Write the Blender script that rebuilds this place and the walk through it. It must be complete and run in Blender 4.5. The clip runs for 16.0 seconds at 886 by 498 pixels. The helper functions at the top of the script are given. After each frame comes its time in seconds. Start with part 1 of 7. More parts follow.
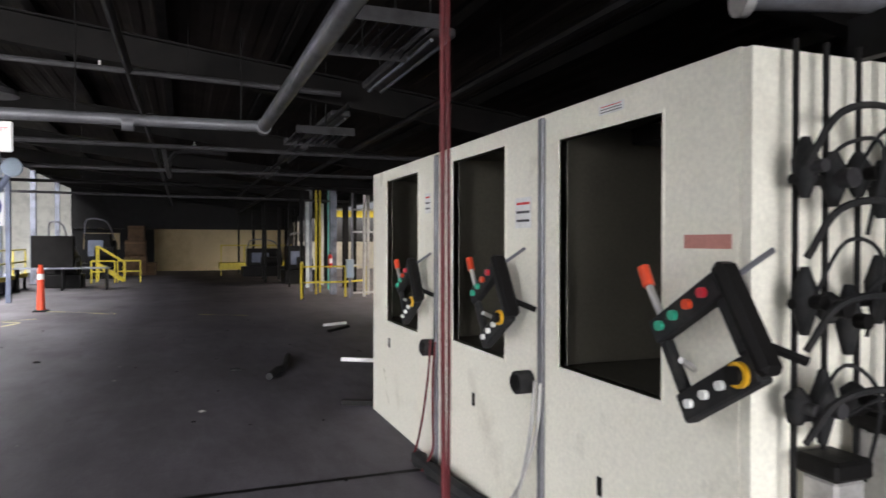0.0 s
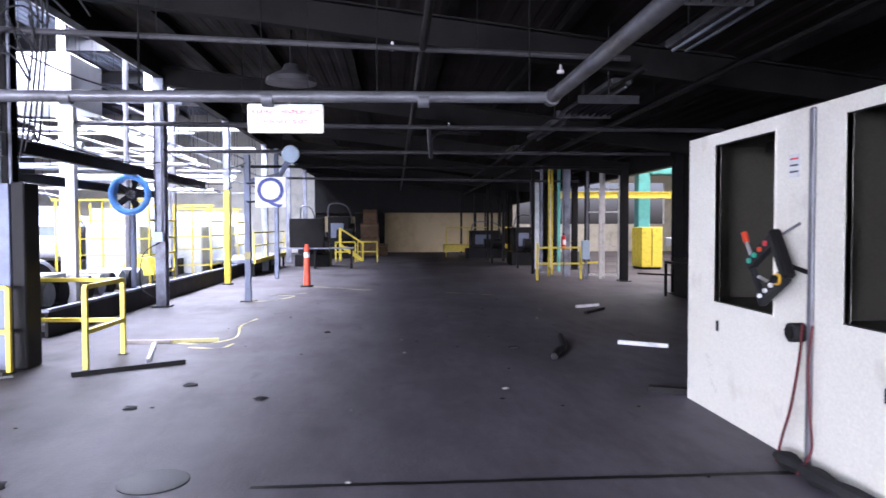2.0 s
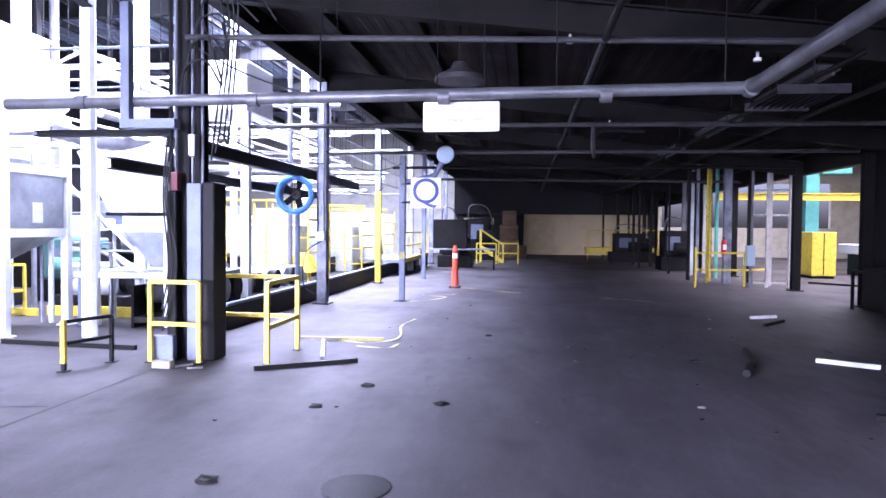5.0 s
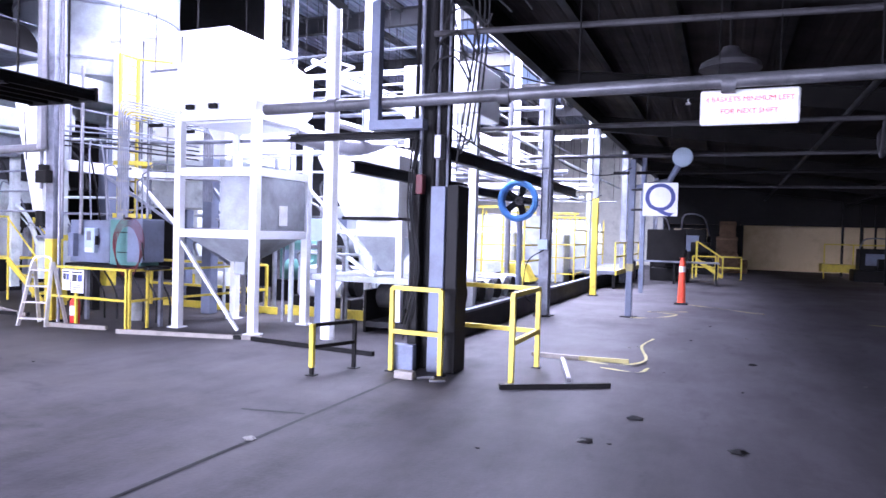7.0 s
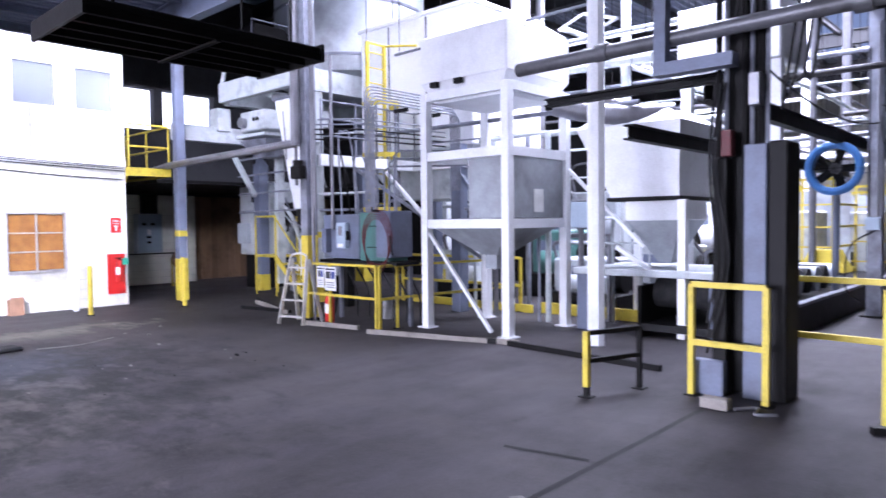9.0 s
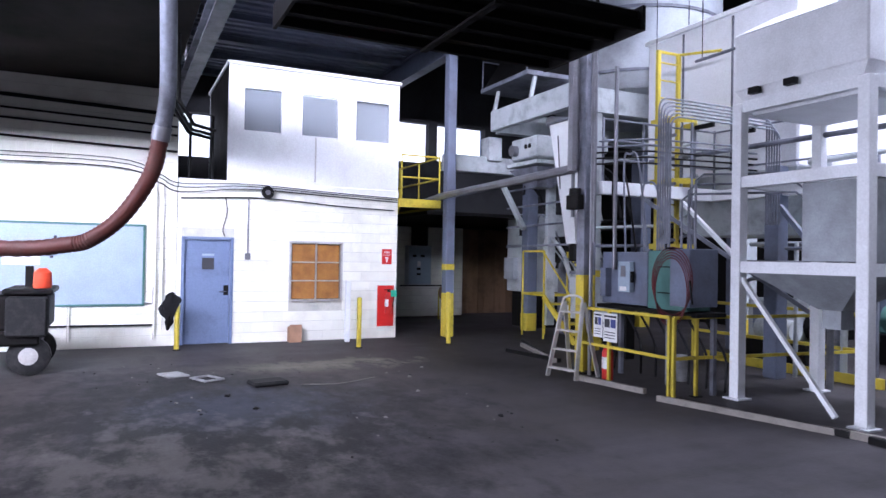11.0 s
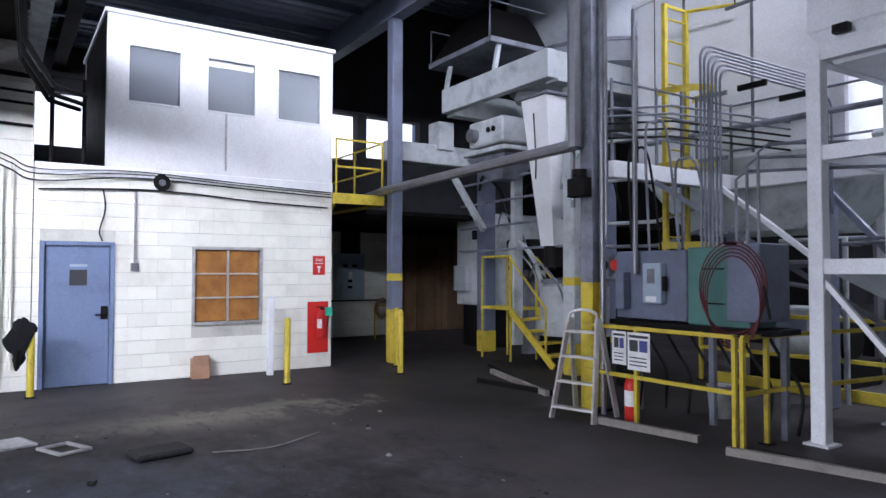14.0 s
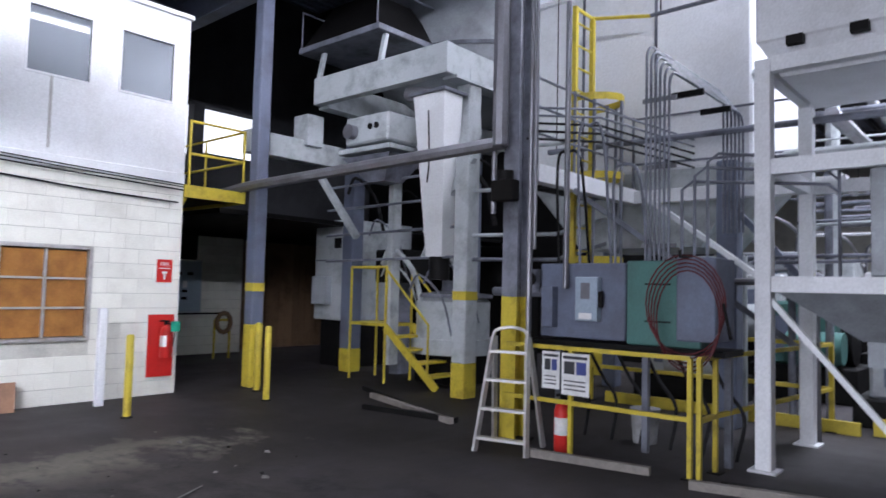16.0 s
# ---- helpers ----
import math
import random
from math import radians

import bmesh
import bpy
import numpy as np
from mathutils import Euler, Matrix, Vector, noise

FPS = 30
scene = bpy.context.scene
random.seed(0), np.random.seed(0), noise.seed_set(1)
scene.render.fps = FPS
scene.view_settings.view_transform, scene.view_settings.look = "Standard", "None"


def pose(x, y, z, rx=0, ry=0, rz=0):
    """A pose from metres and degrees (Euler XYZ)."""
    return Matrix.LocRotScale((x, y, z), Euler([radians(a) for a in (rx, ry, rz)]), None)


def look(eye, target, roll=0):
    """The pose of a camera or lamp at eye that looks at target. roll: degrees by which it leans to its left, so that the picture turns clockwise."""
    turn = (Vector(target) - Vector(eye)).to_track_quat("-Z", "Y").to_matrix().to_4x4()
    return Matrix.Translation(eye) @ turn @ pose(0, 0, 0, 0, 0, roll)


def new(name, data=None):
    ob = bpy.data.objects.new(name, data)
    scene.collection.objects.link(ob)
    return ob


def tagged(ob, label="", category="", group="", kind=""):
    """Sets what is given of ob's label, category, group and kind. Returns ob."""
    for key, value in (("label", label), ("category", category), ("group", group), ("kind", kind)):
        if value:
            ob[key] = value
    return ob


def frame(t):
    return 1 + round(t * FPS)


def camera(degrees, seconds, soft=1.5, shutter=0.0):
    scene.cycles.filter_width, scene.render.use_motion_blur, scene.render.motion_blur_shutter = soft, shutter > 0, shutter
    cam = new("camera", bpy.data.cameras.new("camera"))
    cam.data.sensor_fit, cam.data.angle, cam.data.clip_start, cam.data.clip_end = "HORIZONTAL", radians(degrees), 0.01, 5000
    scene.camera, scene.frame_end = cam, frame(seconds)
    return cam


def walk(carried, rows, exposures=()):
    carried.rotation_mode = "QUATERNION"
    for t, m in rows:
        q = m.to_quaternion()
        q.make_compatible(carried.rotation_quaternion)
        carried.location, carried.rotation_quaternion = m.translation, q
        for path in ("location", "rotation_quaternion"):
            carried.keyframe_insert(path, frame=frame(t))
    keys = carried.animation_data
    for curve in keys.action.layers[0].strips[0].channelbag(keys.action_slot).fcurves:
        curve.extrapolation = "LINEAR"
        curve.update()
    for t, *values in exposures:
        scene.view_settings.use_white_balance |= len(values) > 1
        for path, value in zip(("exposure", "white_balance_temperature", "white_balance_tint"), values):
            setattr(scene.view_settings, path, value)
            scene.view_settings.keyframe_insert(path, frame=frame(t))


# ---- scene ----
cam = camera(66.0, 16.0, soft=1.5, shutter=0.3)
PATH = [
    (0, (1.27, -0.202, 1.954), (1.98, 1.667, 1.935), 0.1),
    (0.5, (1.052, -0.006, 1.917), (1.579, 1.923, 1.892), 0.5),
    (1, (0.804, 0.181, 1.914), (1.181, 2.144, 1.848), 1.2),
    (1.5, (0.477, 0.339, 1.886), (0.747, 2.319, 1.806), -0.5),
    (2, (0.226, 0.501, 1.839), (0.366, 2.495, 1.773), -0.1),
    (2.5, (0.011, 0.711, 1.811), (0.026, 2.71, 1.779), -0.5),
    (3, (-0.134, 0.806, 1.801), (-0.17, 2.805, 1.75), -0.1),
    (3.2, (-0.164, 0.823, 1.801), (-0.221, 2.821, 1.758), -0.1),
    (5.3, (-0.475, 0.883, 1.839), (-0.765, 2.861, 1.768), -0.5),
    (5.5, (-0.575, 0.905, 1.841), (-0.916, 2.874, 1.764), -1.4),
    (6, (-0.774, 1.022, 1.839), (-1.304, 2.949, 1.771), 0.2),
    (6.5, (-1.035, 1.281, 1.829), (-1.722, 3.159, 1.777), 0.1),
    (7, (-1.361, 1.537, 1.803), (-2.128, 3.384, 1.756), 1.6),
    (7.5, (-1.734, 1.789, 1.8), (-2.608, 3.588, 1.74), -0.0),
    (8, (-2.016, 2.134, 1.804), (-3.067, 3.835, 1.782), -0.1),
    (8.5, (-2.314, 2.461, 1.784), (-3.475, 4.088, 1.714), 0.9),
    (9, (-2.603, 2.955, 1.695), (-3.962, 4.42, 1.619), -0.6),
    (9.5, (-3.024, 3.359, 1.772), (-4.586, 4.608, 1.76), -0.5),
    (10, (-3.377, 3.497, 1.779), (-5.047, 4.596, 1.776), 0.3),
    (10.2, (-3.506, 3.526, 1.785), (-5.227, 4.545, 1.782), 0.2),
    (12.3, (-5.327, 4.267, 1.652), (-7.163, 5.058, 1.703), 1.3),
    (12.5, (-5.536, 4.32, 1.67), (-7.37, 5.115, 1.737), 1.0),
    (13, (-5.942, 4.356, 1.62), (-7.756, 5.199, 1.65), 1.9),
    (13.5, (-6.397, 4.361, 1.646), (-8.12, 5.377, 1.656), -0.0),
    (14, (-6.833, 4.382, 1.633), (-8.51, 5.47, 1.697), 0.1),
    (14.5, (-7.272, 4.376, 1.646), (-8.977, 5.421, 1.635), 0.9),
    (15, (-7.678, 4.339, 1.65), (-9.275, 5.544, 1.686), 0.9),
    (15.5, (-8.087, 4.295, 1.6), (-9.571, 5.635, 1.63), -1.5),
    (16, (-8.425, 4.281, 1.571), (-9.742, 5.782, 1.686), 1.4),
]
EXPOSURES = [(0.0, 1.15, 6600, 11), (1.5, 1.4, 5900, 19), (3.2, 1.75, 5500, 28), (5.5, 1.75, 5300, 34), (7.0, 1.2, 5400, 32), (8.0, 0.7, 5500, 29), (9.0, 0.35, 5600, 26), (10.0, 0.0, 5600, 25), (12.3, -0.8, 5700, 18), (16.0, -0.85, 5900, 16)]
# second opening lies overhead out of view, added to hold a lamp
OFFICE_HOLES = [(-16.9, -15.3, 7.2, 9.4), (-12.5, -7.5, -4.0, 2.4)]
MACHINE_HOLES = [(-10.5, -5.8, 11.5, 16.0), (-10.5, -5.8, 17.5, 22.0), (-11.5, -6.5, 24.0, 28.5), (-11.5, -6.5, 31.0, 40.0)]
# second opening is unseen, added to throw warm light on the far wall
EAST_HOLES = [(10.5, 18.0, 18.0, 32.0), (10.5, 18.0, 37.5, 46.0)]
WEST_HOLES = [(4.8, 6.9, 4.45, 5.7), (10.6, 12.9, 4.8, 6.1), (13.2, 15.0, 4.9, 6.1)]
# second opening is unseen, added to light the hall floor
SOUTH_HOLES = [(-14.0, -5.2, 0.0, 4.6), (-3.0, 6.0, 0.0, 3.2)]
NORTH_HOLES = [(9.0, 20.0, 2.0, 5.0)]
# x, y, z, width, length, watts
SKYLIGHTS = [
    (-8.1, 13.75, 9.7, 4.4, 4.2, 2500), (-8.1, 19.75, 9.7, 4.4, 4.2, 3200), (-9.0, 26.25, 9.7, 4.8, 4.2, 3400), (-9.0, 35.5, 9.7, 4.8, 8.5, 2200),
    (-10.0, -0.8, 6.9, 4.8, 6.2, 950), (-16.1, 8.3, 6.9, 1.4, 2.0, 90),
    (14.2, 25.0, 6.5, 7.0, 13.0, 750, (1.0, 0.96, 0.85)), (14.2, 41.7, 6.5, 7.0, 8.0, 380, (1.0, 0.8, 0.5)),
]
# the dock opening, the added strip window above the low roof, an added hall opening
# strip window and hall opening are unseen, there only to brighten wall and floor
UNSEEN_OPENING_LIGHTS = [((-9.6, -10.2, 2.3), (-7.0, 0, -1.2), 8.6, 4.4, 1200, 85), ((-5.25, -1.5, 6.3), (-17.7, 4.8, 2.6), 14.5, 0.6, 2300, 76), ((1.5, -10.1, 1.7), (1.6, 2.0, -1.6), 8.6, 2.9, 190, 75)]
from math import sin, cos, pi, atan2, hypot

walk(cam, [(t, look(eye, target, roll)) for t, eye, target, roll in PATH], exposures=EXPOSURES)

# ---- world and light ----
world = bpy.data.worlds.new("sky")
scene.world = world
world.use_nodes = True
wn = world.node_tree.nodes
sky = wn.new("ShaderNodeTexSky")
sky.sky_type = "NISHITA"
sky.sun_disc = False
sky.air_density, sky.dust_density, sky.ozone_density = 0.5, 6.0, 0.0
sky.sun_elevation, sky.sun_rotation = radians(50), radians(120)
world.node_tree.links.new(sky.outputs[0], wn["Background"].inputs[0])
wn["Background"].inputs[1].default_value = 0.15
sun = new("sun", bpy.data.lights.new("sun", "SUN"))
sun.data.energy, sun.data.angle, sun.data.color = 1.0, radians(12), (1.0, 0.97, 0.93)
sun.matrix_world = look((0, 0, 60), (0 - 38 * cos(radians(150)), -38 * sin(radians(150)), 0))


def skylight_lamp(x, y, z, sx, sy, watts, colour=(0.93, 0.95, 1.0)):
    ob = new("skylight_daylight", bpy.data.lights.new("skylight_daylight", "AREA"))
    ob.data.shape, ob.data.size, ob.data.size_y = "RECTANGLE", sx, sy
    ob.data.energy, ob.data.color = watts, colour
    ob.matrix_world = pose(x, y, z)
    return ob


def unseen_opening_lamp(eye, target, sx, sy, watts, spread=180, colour=(0.95, 0.96, 1.0)):
    ob = new("unseen_opening_daylight", bpy.data.lights.new("unseen_opening_daylight", "AREA"))
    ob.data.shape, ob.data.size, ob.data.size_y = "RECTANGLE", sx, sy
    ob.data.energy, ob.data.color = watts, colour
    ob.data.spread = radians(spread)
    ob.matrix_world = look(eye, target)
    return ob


for args in SKYLIGHTS:
    skylight_lamp(*args)
for args in UNSEEN_OPENING_LIGHTS:
    unseen_opening_lamp(*args)

# ---- mesh helpers ----
ORIGIN = {}


def thing(name, at, label="", category="", group="", kind=""):
    ob = new(name)
    ob.empty_display_size = 0.2
    ob.location = at
    ORIGIN[ob] = Vector(at)
    return tagged(ob, label, category, group, kind)


def part(name, bm, material, parent=None, label="", smooth=False):
    o = ORIGIN[parent] if parent is not None else Vector((0, 0, 0))
    me = bpy.data.meshes.new(name)
    if o.length:
        bmesh.ops.translate(bm, verts=bm.verts, vec=-o)
    bm.to_mesh(me)
    bm.free()
    me.materials.append(material)
    if smooth:
        for p in me.polygons:
            p.use_smooth = True
        me.set_sharp_from_angle(angle=radians(40))
    ob = new(name, me)
    if parent is not None:
        ob.parent = parent
    ORIGIN[ob] = o
    if label:
        ob["label"] = label
    return ob


def solo(name, bm, material, label, category, group="", kind="", smooth=False):
    """A thing of one mesh, with its origin at its base."""
    vs = [v.co for v in bm.verts]
    at = Vector((sum(v.x for v in vs) / len(vs), sum(v.y for v in vs) / len(vs), min(v.z for v in vs)))
    bmesh.ops.translate(bm, verts=bm.verts, vec=-at)
    me = bpy.data.meshes.new(name)
    bm.to_mesh(me)
    bm.free()
    me.materials.append(material)
    if smooth:
        for p in me.polygons:
            p.use_smooth = True
        me.set_sharp_from_angle(angle=radians(40))
    ob = new(name, me)
    ob.location = at
    ORIGIN[ob] = at
    return tagged(ob, label, category, group, kind)


def hexa(bm, pts):
    v = [bm.verts.new(p) for p in pts]
    for f in ((0, 3, 2, 1), (4, 5, 6, 7), (0, 1, 5, 4), (1, 2, 6, 5), (2, 3, 7, 6), (3, 0, 4, 7)):
        bm.faces.new([v[i] for i in f])
    return v


def box(bm, x0, x1, y0, y1, z0, z1, m=None, bevel=0.0):
    if bevel:
        b = min(bevel, 0.45 * min(abs(x1 - x0), abs(y1 - y0), abs(z1 - z0)))
        t = bmesh.new()
        hexa(t, [(x0, y0, z0), (x1, y0, z0), (x1, y1, z0), (x0, y1, z0), (x0, y0, z1), (x1, y0, z1), (x1, y1, z1), (x0, y1, z1)])
        bmesh.ops.bevel(t, geom=t.edges[:], offset=b, segments=1, affect="EDGES", profile=0.5)
        if m is not None:
            bmesh.ops.transform(t, matrix=m, verts=t.verts)
        vm = {v: bm.verts.new(v.co) for v in t.verts}
        for f in t.faces:
            bm.faces.new([vm[v] for v in f.verts])
        t.free()
        return bm
    v = hexa(bm, [(x0, y0, z0), (x1, y0, z0), (x1, y1, z0), (x0, y1, z0), (x0, y0, z1), (x1, y0, z1), (x1, y1, z1), (x0, y1, z1)])
    if m is not None:
        bmesh.ops.transform(bm, matrix=m, verts=v)
    return bm


def bx(x0, x1, y0, y1, z0, z1, bevel=0.0, m=None):
    return box(bmesh.new(), x0, x1, y0, y1, z0, z1, m, bevel)


def ring_frame(d):
    d = d.normalized()
    a = Vector((0, 0, 1)) if abs(d.z) < 0.9 else Vector((1, 0, 0))
    u = d.cross(a).normalized()
    return u, d.cross(u).normalized()


def tube(bm, pts, r, n=8, ends=True, radii=None):
    pts = [Vector(p) for p in pts]
    rings = []
    u = None
    for i, p in enumerate(pts):
        d = (pts[min(i + 1, len(pts) - 1)] - pts[max(i - 1, 0)])
        if d.length < 1e-6:
            d = Vector((0, 0, 1))
        d.normalize()
        if u is None:
            u, w = ring_frame(d)
        else:
            u = (u - d * u.dot(d))
            u = u.normalized() if u.length > 1e-4 else ring_frame(d)[0]
            w = d.cross(u)
        rr = radii[i] if radii else r
        rings.append([bm.verts.new(p + (u * cos(2 * pi * k / n) + w * sin(2 * pi * k / n)) * rr) for k in range(n)])
    for a, b in zip(rings, rings[1:]):
        for k in range(n):
            bm.faces.new((a[k], a[(k + 1) % n], b[(k + 1) % n], b[k]))
    if ends:
        bm.faces.new(rings[0][::-1])
        bm.faces.new(rings[-1])
    return bm


def tb(pts, r, n=8, radii=None):
    return tube(bmesh.new(), pts, r, n, True, radii)


def smooth_path(pts, k=6):
    pts = [Vector(p) for p in pts]
    out = []
    ext = [pts[0] * 2 - pts[1]] + pts + [pts[-1] * 2 - pts[-2]]
    for i in range(1, len(ext) - 2):
        a, b, c, d = ext[i - 1:i + 3]
        for s in range(k):
            t = s / k
            out.append(0.5 * ((2 * b) + (c - a) * t + (2 * a - 5 * b + 4 * c - d) * t * t + (3 * b - a - 3 * c + d) * t ** 3))
    out.append(pts[-1])
    return out


def bar(bm, p0, p1, w, h):
    """A square bar from p0 to p1."""
    p0, p1 = Vector(p0), Vector(p1)
    d = (p1 - p0).normalized()
    up = Vector((0, 0, 1)) if abs(d.z) < 0.95 else Vector((0, 1, 0))
    s = d.cross(up).normalized() * w / 2
    t = s.cross(d).normalized() * h / 2
    hexa(bm, [p0 - s - t, p1 - s - t, p1 + s - t, p0 + s - t, p0 - s + t, p1 - s + t, p1 + s + t, p0 + s + t])
    return bm


def ibeam(bm, p0, p1, h, w, t=0.02):
    p0, p1 = Vector(p0), Vector(p1)
    d = (p1 - p0).normalized()
    up = Vector((0, 0, 1)) if abs(d.z) < 0.95 else Vector((0, 1, 0))
    s = d.cross(up).normalized()
    n = s.cross(d).normalized()
    for off, ww, hh in ((h / 2 - t / 2, w, t), (-h / 2 + t / 2, w, t), (0, t, h - 2 * t)):
        a, b = p0 + n * off, p1 + n * off
        S, T = s * ww / 2, n * hh / 2
        hexa(bm, [a - S - T, b - S - T, b + S - T, a + S - T, a - S + T, b - S + T, b + S + T, a + S + T])
    return bm


def lathe(bm, prof, cx, cy, n=24):
    rings = []
    for r, z in prof:
        rings.append([bm.verts.new((cx + r * cos(2 * pi * k / n), cy + r * sin(2 * pi * k / n), z)) for k in range(n)])
    for a, b in zip(rings, rings[1:]):
        for k in range(n):
            bm.faces.new((a[k], a[(k + 1) % n], b[(k + 1) % n], b[k]))
    bm.faces.new(rings[0][::-1])
    bm.faces.new(rings[-1])
    return bm


def frustum(bm, a, za, b, zb):
    """A tapered box: rectangles (x0, x1, y0, y1) at two heights."""
    return hexa(bm, [(a[0], a[2], za), (a[1], a[2], za), (a[1], a[3], za), (a[0], a[3], za), (b[0], b[2], zb), (b[1], b[2], zb), (b[1], b[3], zb), (b[0], b[3], zb)])


def frustum_bm(a, za, b, zb):
    bm = bmesh.new()
    frustum(bm, a, za, b, zb)
    return bm


def letters(text, size, m, material, parent, name="lettering"):
    cu = bpy.data.curves.new(name, "FONT")
    cu.body, cu.size, cu.align_x, cu.align_y, cu.extrude = text, size, "CENTER", "CENTER", 0.002
    tmp = new("tmp", cu)
    me = bpy.data.meshes.new_from_object(tmp.evaluated_get(bpy.context.evaluated_depsgraph_get()))
    bpy.data.objects.remove(tmp)
    bpy.data.curves.remove(cu)
    bm = bmesh.new()
    bm.from_mesh(me)
    bpy.data.meshes.remove(me)
    bmesh.ops.transform(bm, matrix=m, verts=bm.verts)
    return part(name, bm, material, parent)


# ---- materials ----
def mat(name, colour, rough=0.6, metal=0.0, dirt=(0.05, 0.045, 0.04), amount=0.35, scale=1.6, bump=0.15, fine=45.0, vary=0.0, contrast=(0.45, 0.75), spec=0.28):
    m = bpy.data.materials.new(name)
    m.use_nodes = True
    nt = m.node_tree
    nd, ln = nt.nodes, nt.links
    bs = nd["Principled BSDF"]
    geo = nd.new("ShaderNodeNewGeometry")
    n1 = nd.new("ShaderNodeTexNoise")
    n1.inputs["Scale"].default_value, n1.inputs["Detail"].default_value, n1.inputs["Roughness"].default_value = scale, 8, 0.65
    n2 = nd.new("ShaderNodeTexNoise")
    n2.inputs["Scale"].default_value, n2.inputs["Detail"].default_value = fine, 4
    ln.new(geo.outputs["Position"], n1.inputs["Vector"])
    ln.new(geo.outputs["Position"], n2.inputs["Vector"])
    ramp = nd.new("ShaderNodeMapRange")
    ramp.inputs["From Min"].default_value, ramp.inputs["From Max"].default_value = contrast
    ramp.inputs["To Max"].default_value = amount
    ln.new(n1.outputs["Fac"], ramp.inputs["Value"])
    mix = nd.new("ShaderNodeMix")
    mix.data_type = "RGBA"
    mix.inputs["A"].default_value, mix.inputs["B"].default_value = (*colour, 1), (*dirt, 1)
    ln.new(ramp.outputs["Result"], mix.inputs["Factor"])
    hsv = nd.new("ShaderNodeHueSaturation")
    mr = nd.new("ShaderNodeMapRange")
    mr.inputs["To Min"].default_value, mr.inputs["To Max"].default_value = 0.82, 1.18
    ln.new(n2.outputs["Fac"], mr.inputs["Value"])
    ln.new(mix.outputs["Result"], hsv.inputs["Color"])
    val = mr.outputs["Result"]
    if vary:
        info = nd.new("ShaderNodeObjectInfo")
        m2 = nd.new("ShaderNodeMapRange")
        m2.inputs["To Min"].default_value, m2.inputs["To Max"].default_value = 1 - vary, 1 + vary
        ln.new(info.outputs["Random"], m2.inputs["Value"])
        mul = nd.new("ShaderNodeMath")
        mul.operation = "MULTIPLY"
        ln.new(val, mul.inputs[0])
        ln.new(m2.outputs["Result"], mul.inputs[1])
        val = mul.outputs[0]
    ln.new(val, hsv.inputs["Value"])
    ln.new(hsv.outputs["Color"], bs.inputs["Base Color"])
    rr = nd.new("ShaderNodeMapRange")
    rr.inputs["To Min"].default_value, rr.inputs["To Max"].default_value = max(0.05, rough - 0.12), min(1, rough + 0.15)
    ln.new(n1.outputs["Fac"], rr.inputs["Value"])
    ln.new(rr.outputs["Result"], bs.inputs["Roughness"])
    bs.inputs["Metallic"].default_value = metal
    bs.inputs["Specular IOR Level"].default_value = spec
    if bump:
        bp = nd.new("ShaderNodeBump")
        bp.inputs["Strength"].default_value, bp.inputs["Distance"].default_value = bump, 0.01
        ln.new(n2.outputs["Fac"], bp.inputs["Height"])
        ln.new(bp.outputs["Normal"], bs.inputs["Normal"])
    return m


def plain(name, colour, rough=0.4, emit=0.0, metal=0.0):
    m = bpy.data.materials.new(name)
    m.use_nodes = True
    bs = m.node_tree.nodes["Principled BSDF"]
    bs.inputs["Base Color"].default_value, bs.inputs["Roughness"].default_value, bs.inputs["Metallic"].default_value = (*colour, 1), rough, metal
    if emit:
        bs.inputs["Emission Color"].default_value, bs.inputs["Emission Strength"].default_value = (*colour, 1), emit
    return m


